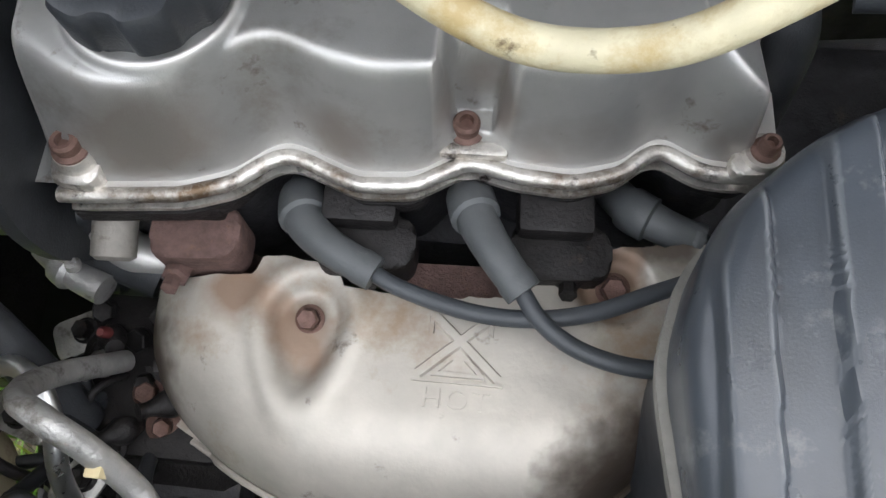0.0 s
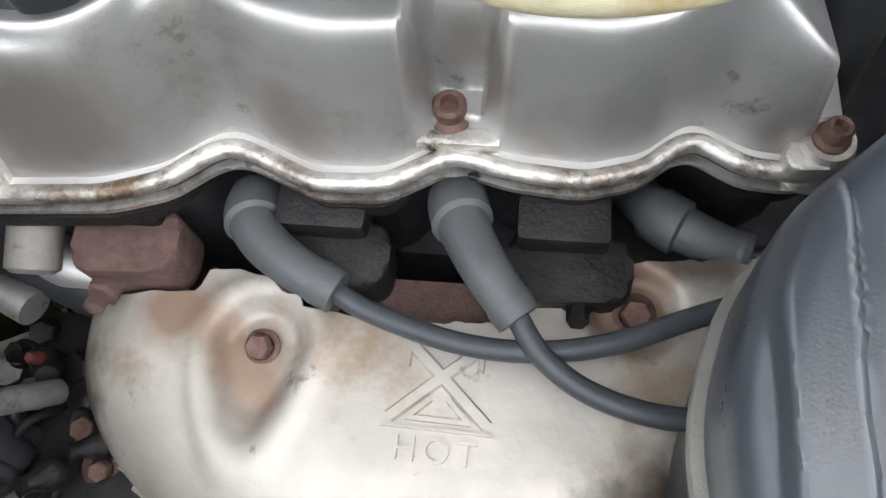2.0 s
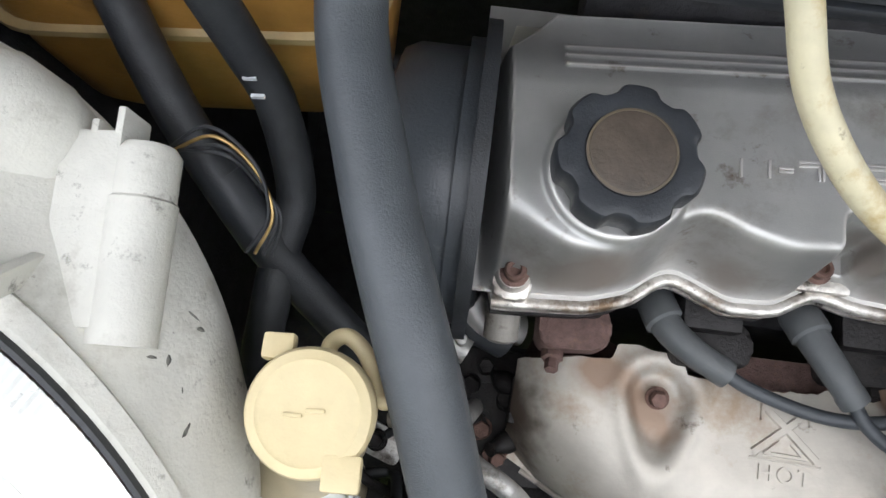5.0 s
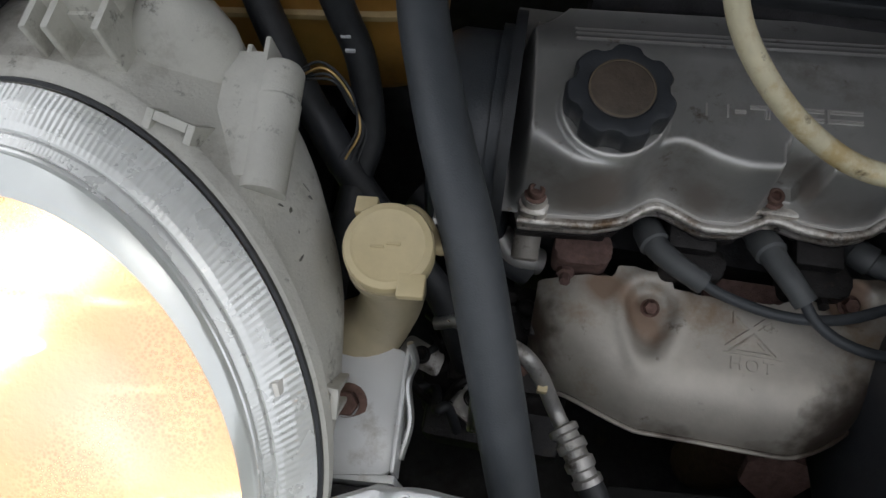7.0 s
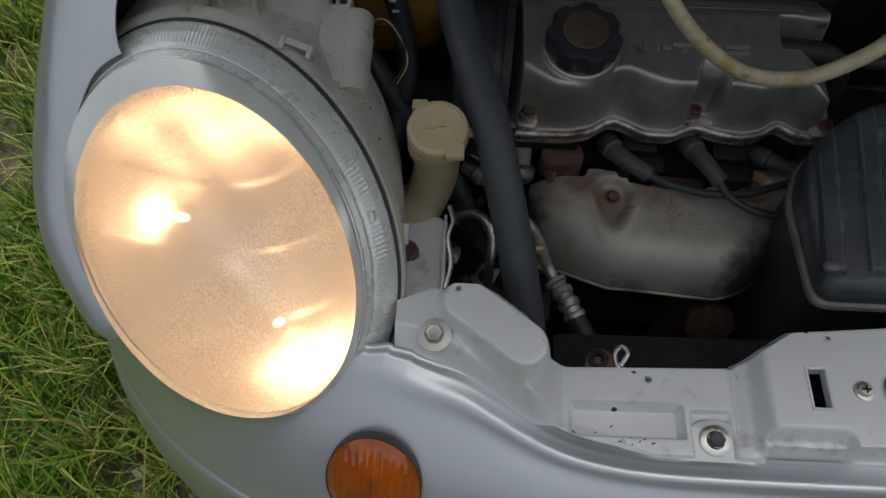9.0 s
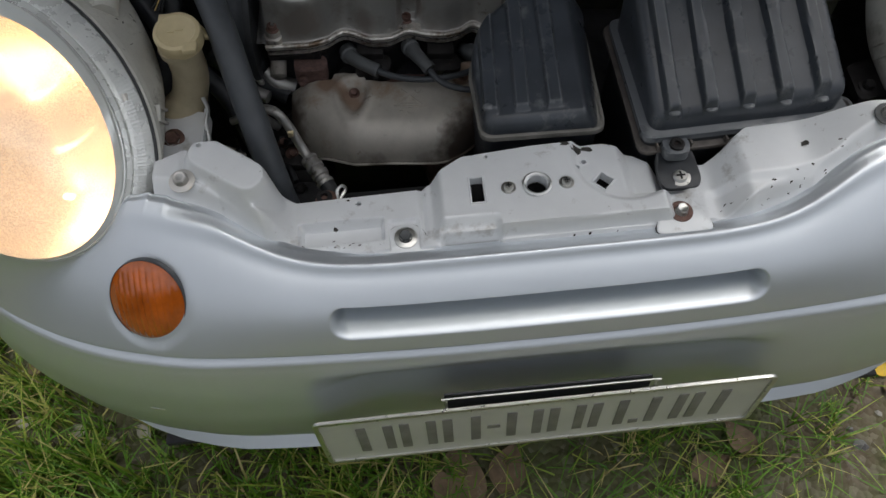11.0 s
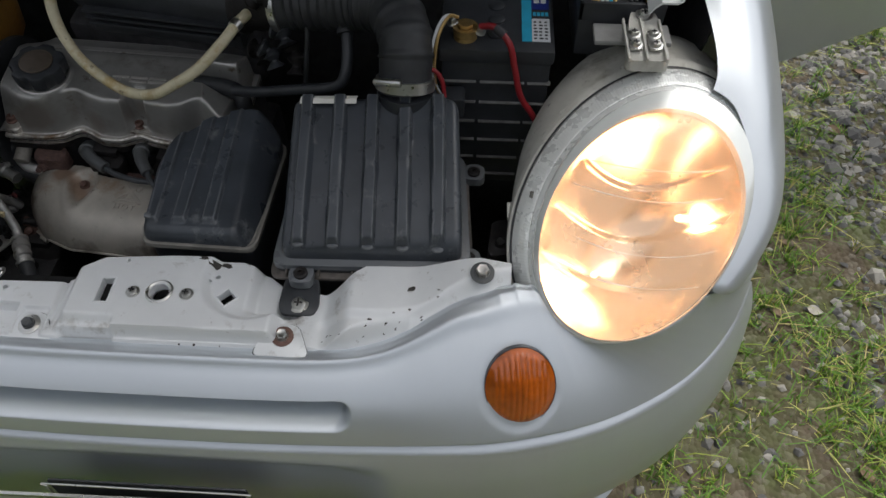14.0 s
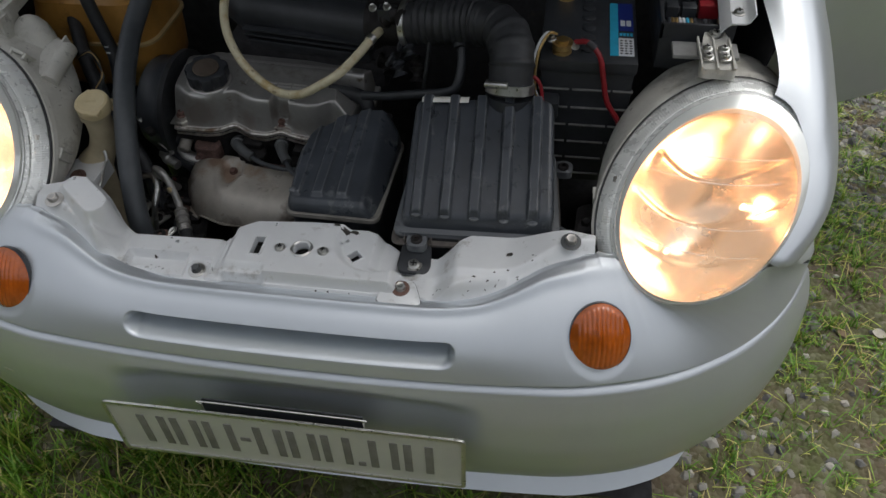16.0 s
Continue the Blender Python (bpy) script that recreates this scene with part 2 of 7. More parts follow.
EDGEMETAL = mat("worn_alloy_edge", (0.60, 0.585, 0.555), 0.34, 0.80, 0.15, 40, 0.15, 700, dirt=((0.36, 0.33, 0.29), 0.40, 45), stain=((0.075, 0.052, 0.04), 0.34, 95))
pale_edges(EDGEMETAL, (0.78, 0.76, 0.73), 0.505, 0.53)
# cover edges: wear plus highlights as colour; box ribs: sky glints as colour
pale_edges(CAST, (0.66, 0.64, 0.61), 0.505, 0.53)
pale_edges(BOXPL, (0.20, 0.21, 0.22), 0.515, 0.56, 0.6)
# the two lowest patches also put bonnet shade into the colour
scorch_and_shade(SHIELD, (0.075, 0.055, 0.042), [(-0.062, 0.150, 0.520, 0.045), (-0.268, 0.195, 0.530, 0.036), (-0.030, 0.225, 0.555, 0.028), (-0.055, 0.122, 0.525, 0.042), (0.012, 0.115, 0.50, 0.075), (-0.248, 0.19, 0.52, 0.040), (-0.17, 0.085, 0.48, 0.062), (-0.08, 0.09, 0.48, 0.060)])
scorch_and_shade(CAST, (0.35, 0.315, 0.285), [(-0.23, 0.232, 0.632, 0.030), (-0.16, 0.226, 0.622, 0.024), (-0.075, 0.22, 0.615, 0.026), (-0.01, 0.222, 0.612, 0.026), (-0.105, 0.245, 0.63, 0.018)])
scorch_and_shade(SHIELD, (0.27, 0.18, 0.125), [(-0.186, 0.178, 0.545, 0.026), (-0.052, 0.205, 0.555, 0.022), (-0.215, 0.20, 0.555, 0.024)])


# ---- mesh helpers ----
def part(name, bm, material, parent=None, label="", smooth=True):
    me = bpy.data.meshes.new(name)
    bmesh.ops.recalc_face_normals(bm, faces=bm.faces)
    bm.to_mesh(me)
    bm.free()
    for q in me.polygons:
        q.use_smooth = smooth
    if smooth:
        me.set_sharp_from_angle(angle=radians(38))
    me.materials.append(material)
    ob = new(name, me)
    if parent:
        ob.parent = parent
        root = parent
        while root.parent:
            root = root.parent
        if parent is root:
            ob.matrix_parent_inverse = root.matrix_basis.inverted()
    if label:
        ob["label"] = label
    return ob


def thing(name, at, label, category, group="", kind=""):
    e = new(name)
    e.empty_display_size = 0.05
    e.matrix_basis = pose(*at)
    return tagged(e, label, category, group, kind)


def grid(us, vs, f, close_u=False):
    """A sheet through f(u, v)."""
    bm = bmesh.new()
    rows = [[bm.verts.new(f(u, v)) for v in vs] for u in us]
    n = len(rows)
    for i in range(n if close_u else n - 1):
        a, b = rows[i], rows[(i + 1) % n]
        for j in range(len(vs) - 1):
            bm.faces.new((a[j], b[j], b[j + 1], a[j + 1]))
    return bm


def thick(bm, depth):
    """Gives a sheet a thickness, away from its normal side."""
    bmesh.ops.recalc_face_normals(bm, faces=bm.faces)
    bmesh.ops.solidify(bm, geom=bm.faces[:], thickness=depth)
    return bm


def doubled(bm, step):
    """Gives a sheet a back a small step behind it, closed along the edge."""
    front, edge = bm.faces[:], [e for e in bm.edges if e.is_boundary]
    twin = {v: bm.verts.new(v.co + Vector(step)) for v in bm.verts[:]}
    for f in front:
        bm.faces.new([twin[v] for v in reversed(f.verts)])
    for e in edge:
        a, b = e.verts
        bm.faces.new((a, b, twin[b], twin[a]))
    return bm


def lin(a, b, n):
    return [a + (b - a) * i / (n - 1) for i in range(n)]


def box(x0, x1, y0, y1, z0, z1, bevel=0.0, seg=2):
    bm = bmesh.new()
    bmesh.ops.create_cube(bm, size=1.0)
    for v in bm.verts:
        v.co = Vector(((x0 + x1) / 2 + v.co.x * (x1 - x0), (y0 + y1) / 2 + v.co.y * (y1 - y0), (z0 + z1) / 2 + v.co.z * (z1 - z0)))
    if bevel:
        bmesh.ops.bevel(bm, geom=bm.edges[:] + bm.verts[:], offset=bevel, segments=seg, affect="EDGES", profile=0.6)
    return bm


def spun(profile, m=None, seg=24, wobble=None):
    """Turns (radius, height) pairs round z; m places it."""
    bm = bmesh.new()
    rings = []
    for r, z in profile:
        if r < 1e-6:
            rings.append([bm.verts.new((0, 0, z))])
        else:
            rings.append([bm.verts.new(((r * (wobble(2 * math.pi * i / seg, r, z) if wobble else 1)) * math.cos(2 * math.pi * i / seg), (r * (wobble(2 * math.pi * i / seg, r, z) if wobble else 1)) * math.sin(2 * math.pi * i / seg), z)) for i in range(seg)])
    for a, b in zip(rings, rings[1:]):
        for i in range(seg):
            j = (i + 1) % seg
            if len(a) == 1 and len(b) > 1:
                bm.faces.new((a[0], b[i], b[j]))
            elif len(b) == 1 and len(a) > 1:
                bm.faces.new((a[i], a[j], b[0]))
            elif len(a) > 1:
                bm.faces.new((a[i], a[j], b[j], b[i]))
    if m is not None:
        bm.transform(m)
    return bm


def axis(at, to):
    """A pose at a point with z along the way to another."""
    d = Vector(to) - Vector(at)
    return Matrix.Translation(at) @ d.to_track_quat("Z", "Y").to_matrix().to_4x4()


def spline(pts, n=12):
    P = [Vector(p) for p in pts]
    P = [2 * P[0] - P[1]] + P + [2 * P[-1] - P[-2]]
    out = []
    for i in range(1, len(P) - 2):
        a, b, c, d = P[i - 1:i + 3]
        for k in range(n):
            t = k / n
            out.append(0.5 * (2 * b + (c - a) * t + (2 * a - 5 * b + 4 * c - d) * t * t + (3 * b - a - 3 * c + d) * t ** 3))
    out.append(P[-2])
    return out


def tube(pts, r, seg=16, n=10, caps=True, raw=False):
    """A tube along a smooth path; r is a radius or a function of the way 0 to 1."""
    path = [Vector(p) for p in pts] if raw else spline(pts, n)
    bm = bmesh.new()
    up = Vector((0, 0, 1))
    rings = []
    for i, p in enumerate(path):
        d = (path[min(i + 1, len(path) - 1)] - path[max(i - 1, 0)]).normalized()
        if i == 0 and abs(d.z) > 0.9:
            up = Vector((0, 1, 0))
        side = up.cross(d)
        side.normalize()
        up = d.cross(side)
        rad = r(i / (len(path) - 1)) if callable(r) else r
        rings.append([bm.verts.new(p + rad * (math.cos(a) * side + math.sin(a) * up)) for a in (2 * math.pi * k / seg for k in range(seg))])
    for a, b in zip(rings, rings[1:]):
        for k in range(seg):
            bm.faces.new((a[k], a[(k + 1) % seg], b[(k + 1) % seg], b[k]))
    if caps:
        bm.faces.new(rings[0][::-1])
        bm.faces.new(rings[-1])
    return bm


def prism(outline, z0, z1, bevel=0.0, seg=2):
    """An outline in the plan, raised from z0 to z1 (numbers, or functions of x and y)."""
    bm = bmesh.new()
    lo = [bm.verts.new((x, y, z0(x, y) if callable(z0) else z0)) for x, y in outline]
    hi = [bm.verts.new((x, y, z1(x, y) if callable(z1) else z1)) for x, y in outline]
    n = len(outline)
    bm.faces.new(lo[::-1])
    top = bm.faces.new(hi)
    for i in range(n):
        bm.faces.new((lo[i], lo[(i + 1) % n], hi[(i + 1) % n], hi[i]))
    if bevel:
        bmesh.ops.bevel(bm, geom=list(top.edges), offset=bevel, segments=seg, affect="EDGES", profile=0.5)
    return bm


def rounded(pts, r, n=5):
    """An outline with its corners rounded."""
    out = []
    P = [Vector(p) for p in pts]
    for i, p in enumerate(P):
        a, b = (P[i - 1] - p), (P[(i + 1) % len(P)] - p)
        k = min(r, a.length * 0.48, b.length * 0.48)
        a, b = p + a.normalized() * k, p + b.normalized() * k
        for j in range(n + 1):
            t = j / n
            q = (1 - t) ** 2 * a + 2 * t * (1 - t) * p + t * t * b
            out.append((q.x, q.y))
    return out


def join(*bms):
    out = bmesh.new()
    for b in bms:
        me = bpy.data.meshes.new("tmp")
        b.to_mesh(me)
        b.free()
        out.from_mesh(me)
        bpy.data.meshes.remove(me)
    return out


def smooth01(t):
    t = min(1.0, max(0.0, t))
    return t * t * (3 - 2 * t)


def lerp_table(table, x):
    """Linear reading of rows (x, a, b, ...)."""
    def row(r):
        return Vector((*r[1:], 0.0) if len(r) < 3 else r[1:])
    if x <= table[0][0]:
        return row(table[0])
    for a, b in zip(table, table[1:]):
        if x <= b[0]:
            return row(a).lerp(row(b), (x - a[0]) / (b[0] - a[0]))
    return row(table[-1])


def placed(bm, m):
    bm.transform(m)
    return bm


def hexbolt(parent, at, n, size=0.010, washer=0.016, material=STEEL, name="bolt", label=""):
    """A flanged hex bolt with its washer, the head along n."""
    m = axis(at, Vector(at) + Vector(n))
    w = spun([(0, 0), (washer / 2, 0), (washer / 2, 0.0012), (size * 0.62, 0.0022), (size * 0.60, 0.003)], m, 20)
    h = spun([(size * 0.577, 0.002), (size * 0.577, 0.0065), (size * 0.50, 0.0074), (size * 0.30, 0.0068), (0, 0.0066)], m, 6)
    return part(name, join(w, h), material, parent, label)


def crossbolt(parent, at, n, r=0.0065, material=STEEL, name="screw", label=""):
    """A pan-head screw with a washer; dark bars paint the shade of its cross recess."""
    m = axis(at, Vector(at) + Vector(n))
    w = spun([(0, 0), (r * 1.5, 0), (r * 1.5, 0.001), (r, 0.0013)], m, 20)
    h = spun([(r, 0.001), (r, 0.003), (r * 0.8, 0.0046), (0, 0.005)], m, 16)
    ob = part(name, join(w, h), material, parent, label)
    a = box(-r * 0.6, r * 0.6, -r * 0.13, r * 0.13, 0.0046, 0.0053)
    b = box(-r * 0.13, r * 0.13, -r * 0.6, r * 0.6, 0.0047, 0.0054)
    for q in (a, b):
        q.transform(m)
    part("cross_shade", join(a, b), GAPSHADE, ob)
    return ob


# ---- ground ----
def lie(x, y):
    """Height of the uneven ground."""
    far = max(abs(x), abs(y))
    k = 1.0 if far < 6 else 0.0
    return k * (0.012 * noise.noise((x * 1.7, y * 1.7, 0.3)) + 0.006 * noise.noise((x * 7, y * 7, 1.3)) + 0.003 * noise.noise((x * 23, y * 23, 2.1)))


def ground_material():
    m = mat("earth_and_turf", (0.115, 0.088, 0.056), 0.9, 0.0, 0.35, 9, 0.8, 140, dirt=((0.085, 0.115, 0.028), 0.66, 4), stain=((0.25, 0.225, 0.18), 0.30, 34))
    nt = m.node_tree
    N, L, p = nt.nodes.new, nt.links.new, nt.nodes["Principled BSDF"]
    geo, vor, ramp, mix, bump = N("ShaderNodeNewGeometry"), N("ShaderNodeTexVoronoi"), N("ShaderNodeValToRGB"), N("ShaderNodeMix"), N("ShaderNodeBump")
    vor.inputs["Scale"].default_value = 85
    L(geo.outputs["Position"], vor.inputs["Vector"])
    sep = N("ShaderNodeSeparateColor")
    L(vor.outputs["Color"], sep.inputs[0])
    ramp.color_ramp.elements[0].position, ramp.color_ramp.elements[0].color = 0.0, (0.07, 0.056, 0.036, 1)
    ramp.color_ramp.elements[1].position, ramp.color_ramp.elements[1].color = 1.0, (0.30, 0.27, 0.22, 1)
    ramp.color_ramp.elements.new(0.55).color = (0.125, 0.105, 0.07, 1)
    L(sep.outputs[0], ramp.inputs[0])
    mix.data_type = "RGBA"
    mix.inputs[0].default_value = 0.32
    L(p.inputs["Base Color"].links[0].from_socket, mix.inputs[6])
    L(ramp.outputs[0], mix.inputs[7])
    L(mix.outputs[2], p.inputs["Base Color"])
    bump.inputs["Strength"].default_value, bump.inputs["Distance"].default_value, bump.invert = 0.9, 0.006, True
    L(vor.outputs["Distance"], bump.inputs["Height"])
    L(p.inputs["Normal"].links[0].from_socket, bump.inputs["Normal"])
    L(bump.outputs[0], p.inputs["Normal"])
    return m


GRASS = bpy.data.materials.new("grass_blades")
GRASS.use_nodes = True
_p = GRASS.node_tree.nodes["Principled BSDF"]
_g, _r = GRASS.node_tree.nodes.new("ShaderNodeNewGeometry"), GRASS.node_tree.nodes.new("ShaderNodeValToRGB")
_r.color_ramp.elements[0].color, _r.color_ramp.elements[1].color = (0.060, 0.165, 0.008, 1), (0.52, 0.42, 0.19, 1)
_r.color_ramp.elements.new(0.55).color = (0.15, 0.30, 0.018, 1)
_r.color_ramp.elements.new(0.80).color = (0.37, 0.42, 0.07, 1)
GRASS.node_tree.links.new(_g.outputs["Random Per Island"], _r.inputs[0])
GRASS.node_tree.links.new(_r.outputs[0], _p.inputs["Base Color"])
_p.inputs["Roughness"].default_value = 0.55
_p.inputs["Subsurface Weight"].default_value = 0.0

PEBBLE = bpy.data.materials.new("pebbles")
PEBBLE.use_nodes = True
_p = PEBBLE.node_tree.nodes["Principled BSDF"]
_g, _r = PEBBLE.node_tree.nodes.new("ShaderNodeNewGeometry"), PEBBLE.node_tree.nodes.new("ShaderNodeValToRGB")
_r.color_ramp.elements[0].color, _r.color_ramp.elements[1].color = (0.07, 0.07, 0.074, 1), (0.42, 0.40, 0.36, 1)
_r.color_ramp.elements.new(0.5).color = (0.19, 0.186, 0.178, 1)
PEBBLE.node_tree.links.new(_g.outputs["Random Per Island"], _r.inputs[0])
PEBBLE.node_tree.links.new(_r.outputs[0], _p.inputs["Base Color"])
_p.inputs["Roughness"].default_value = 0.85

_xs = [-60, -25, -10, -5] + lin(-2.4, 2.8, 150) + [5, 10, 25, 60]
_ys = [-60, -25, -10, -4] + lin(-1.6, 4.0, 150) + [6, 10, 25, 60]
ground = part("ground", grid(_xs, _ys, lambda x, y: (x, y, lie(x, y))), ground_material())
tagged(ground, "trodden earth with patchy grass and gravel", "ground", kind="structure")


def scatter_grass(tufts, seed):
    """Tufts of bent blades, thick in patches and thin on the stony side."""
    rng = random.Random(seed)
    V, Fc = [], []

    def blade(x, y, z, a, tall, lean, w):
        dx, dy = math.cos(a), math.sin(a)
        k = len(V)
        for s, ww in ((0, 1.0), (0.45, 0.9), (0.8, 0.55)):
            bx, by, bz = x + dx * lean * s * s, y + dy * lean * s * s, z + tall * (s - 0.3 * s * s * min(1.6, lean / tall))
            V.extend([(bx - dy * w * ww, by + dx * w * ww, bz), (bx + dy * w * ww, by - dx * w * ww, bz)])
        V.append((x + dx * lean, y + dy * lean, z + tall * (1 - 0.3 * min(1.6, lean / tall))))
        Fc.extend([(k, k + 1, k + 3, k + 2), (k + 2, k + 3, k + 5, k + 4), (k + 4, k + 5, k + 6)])

    n = 0
    while n < tufts:
        x, y = (rng.uniform(-1.6, 2.0), rng.uniform(-1.0, 2.6)) if rng.random() < 0.72 else (rng.gauss(0, 2.4), rng.gauss(0.5, 2.4))
        if abs(x) < 0.55 and -0.02 < y and not (-0.5 < x < -0.1 and y < 0.45):
            continue
        gravel = smooth01((x - 0.75) / 0.5)
        patch = noise.noise((x * 2.6, y * 2.6, 5.0)) + 0.5 * noise.noise((x * 9, y * 9, 7.0))
        bare = smooth01((x + 0.15) / 0.2) * smooth01((0.75 - x) / 0.25) * smooth01((0.35 - y) / 0.2)
        if patch < rng.uniform(-0.45, 0.35) + 0.10 * gravel + 0.42 * bare - 0.35 * smooth01((-0.15 - x) / 0.15):
            continue
        n += 1
        size = rng.uniform(0.022, 0.075) * (1.9 if x < -0.2 else 0.62 if x > 0.5 else 1.0) * (1 + 0.4 * max(0, patch))
        for _ in range(rng.randrange(5, 17)):
            px, py = x + rng.gauss(0, 0.008), y + rng.gauss(0, 0.008)
            tall = size * rng.uniform(0.5, 1.25)
            blade(px, py, lie(px, py) - 0.003, rng.uniform(0, 6.28), tall, tall * (rng.uniform(0.1, 1.6) if x > -0.2 else rng.uniform(0.05, 0.9)), rng.uniform(0.0007, 0.0017) * (1.0 if x > -0.2 else 1.35))
    # dry stalks lying about
    for _ in range(5200):
        x, y = rng.uniform(-1.5, 2.2), rng.uniform(-1.0, 2.8)
        if abs(x) < 0.55 and y > -0.05:
            continue
        blade(x, y, lie(x, y) + 0.004, rng.uniform(0, 6.28), 0.008, rng.uniform(0.04, 0.14), rng.uniform(0.0008, 0.0016))
    me = bpy.data.meshes.new("grass")
    me.from_pydata(V, [], Fc)
    me.materials.append(GRASS)
    return tagged(new("grass", me), "short uneven grass with dry yellowed blades", "grass", kind="stuff")


scatter_grass(14500, 3)


def scatter_gravel(count, seed):
    rng = random.Random(seed)
    base = [Vector(v).normalized() for v in ((1, 0, -0.2), (0.3, 0.95, 0), (-0.8, 0.6, 0.1), (-0.8, -0.6, -0.1), (0.3, -0.95, 0.1), (0.25, 0.2, 1.0), (-0.3, -0.2, 0.9))]
    faces = ((0, 1, 5), (1, 2, 5), (2, 6, 5), (2, 3, 6), (3, 4, 6), (4, 5, 6), (4, 0, 5))
    V, Fc, n = [], [], 0
    while n < count:
        x, y = (rng.uniform(0.55, 2.6), rng.uniform(-0.8, 3.0)) if rng.random() < 0.75 else (abs(rng.gauss(0.6, 1.8)) + 0.55, rng.gauss(1.0, 2.0))
        if rng.random() > 0.12 + 0.9 * smooth01((x - 0.62 + 0.12 * y) / 0.9):
            continue
        if noise.noise((x * 2.6, y * 2.6, 9.0)) < rng.uniform(-0.55, 0.25) - 0.5 * smooth01((x - 0.95) / 0.4):
            continue
        s = rng.uniform(0.005, 0.014) * (1.0 if rng.random() < 0.90 else rng.uniform(1.4, 2.2))
        q = Euler((rng.uniform(-0.4, 0.4), rng.uniform(-0.4, 0.4), rng.uniform(0, 6.28))).to_matrix()
        z = lie(x, y)
        k = len(V)
        for v in base:
            p = q @ Vector((v.x * s * rng.uniform(0.75, 1.25), v.y * s * rng.uniform(0.6, 1.0), v.z * s * 0.6))
            V.append((x + p.x, y + p.y, z + p.z + s * 0.12))
        Fc += [tuple(k + i for i in f) for f in faces]
        n += 1
    me = bpy.data.meshes.new("gravel")
    me.from_pydata(V, [], Fc)
    me.materials.append(PEBBLE)
    return tagged(new("gravel", me), "loose grey gravel strewn between the grass", "gravel", kind="stuff")


scatter_gravel(36000, 5)

# ---- dark ring added behind the camera ----
_ring_green = mat("dark_ring_green", (0.045, 0.060, 0.022), 0.9, 0.0, 0.5, 2.5, 0.6, 12, dirt=((0.10, 0.085, 0.05), 0.3, 1.2))


def dark_ring(a, v):
    """An unseen far ring with an uneven top, added to darken what the paint reflects."""
    q = math.radians(a)
    top = 4.6 + 1.3 * noise.noise((a * 0.07, 0, 1)) + 0.6 * noise.noise((a * 0.4, 0, 2))
    r = 10.5 + 0.8 * noise.noise((a * 0.2, v * 3, 3)) + 0.4 * noise.noise((a * 0.9, v * 9, 4))
    return (r * math.cos(q), 1.0 + r * math.sin(q), -0.2 + top * v)


backdrop = part("backdrop", thick(grid(lin(0, 360, 361), lin(0, 1, 14), dark_ring), 0.3), _ring_green)
tagged(backdrop, "unseen dark green ring added far round the yard", "backdrop", kind="structure")

# ---- car body ----
car = thing("car", (0, 0.4, 0), "small silver hatchback with its bonnet raised and headlights lit", "car")

# headlight frame: centre, forward way, long axis leaning outwards
LC, LN = Vector((0.4868, 0.0447, 0.7089)), Vector((-0.0551, -0.5651, 0.8232)).normalized()
_u = Vector((0, 0, 1)).cross(LN)
_u = (_u if _u.x > 0 else -_u).normalized()
_v = LN.cross(_u)
_v = _v if _v.z > 0 else -_v
LEANING = radians(-24.6)
LU, LV = math.cos(LEANING) * _u + math.sin(LEANING) * _v, -math.sin(LEANING) * _u + math.cos(LEANING) * _v
LA, LB = 0.0932, 0.1326


def rim(deg, grow=0.0, out=0.0):
    a = radians(deg)
    return LC + (LA + grow) * math.cos(a) * LU + (LB + grow) * math.sin(a) * LV + out * LN


# crease of the bumper in the plan: way, x, y, z, then the upper edge x, y, z and the fullness between
def _top(deg):
    return tuple(rim(deg, 0.003, -0.006))


FASCIA = [
    (0.00, 0.000, -0.143, 0.538, 0.000, -0.067, 0.609, 0.020),
    (0.10, 0.100, -0.143, 0.539, 0.100, -0.067, 0.609, 0.020),
    (0.20, 0.195, -0.142, 0.543, 0.195, -0.065, 0.609, 0.020),
    (0.28, 0.265, -0.141, 0.548, 0.255, -0.052, 0.619, 0.020),
    (0.34, 0.320, -0.140, 0.553, 0.297, -0.025, 0.642, 0.018),
    (0.40, 0.370, -0.137, 0.556, 0.345, -0.008, 0.655, 0.016),
    (0.43, 0.405, -0.129, 0.558, 0.378, -0.015, 0.654, 0.014),
    (0.47, 0.440, -0.119, 0.560, *_top(-134), 0.012),
    (0.52, 0.478, -0.103, 0.562, *_top(-112), 0.010),
    (0.57, 0.512, -0.084, 0.565, *_top(-92), 0.008),
    (0.62, 0.545, -0.063, 0.568, *_top(-72), 0.008),
    (0.67, 0.572, -0.038, 0.572, *_top(-54), 0.008),
    (0.72, 0.600, -0.007, 0.577, *_top(-38), 0.008),
    (0.77, 0.622, 0.031, 0.583, *_top(-24), 0.008),
    (0.82, 0.640, 0.076, 0.590, *_top(-13), 0.006),
]
SEAM = 0.82


def fascia_row(s):
    r = lerp_table(FASCIA, abs(s))
    sx = -1 if s < 0 else 1
    return Vector((sx * r[0], r[1], r[2])), Vector((sx * r[3], r[4], r[5])), r[6]


def smoothed(f, s, w=0.045):
    """A row of the table, rounded off between its neighbours."""
    w += 0.025 * max(0.0, 1 - abs(abs(s) - 0.43) / 0.09)
    a, b, c, d, e = f(s - w), f(s - w / 2), f(s), f(s + w / 2), f(s + w)
    return tuple((p + 2 * q + 2 * r + 2 * t + u) / 8 for p, q, r, t, u in zip(a, b, c, d, e))


IND = Vector((0.374, -0.089, 0.602))


def outward(s):
    a, b = smoothed(fascia_row, s - 0.02)[0], smoothed(fascia_row, s + 0.02)[0]
    d = b - a
    return Vector((d.y, -d.x, 0)).normalized()


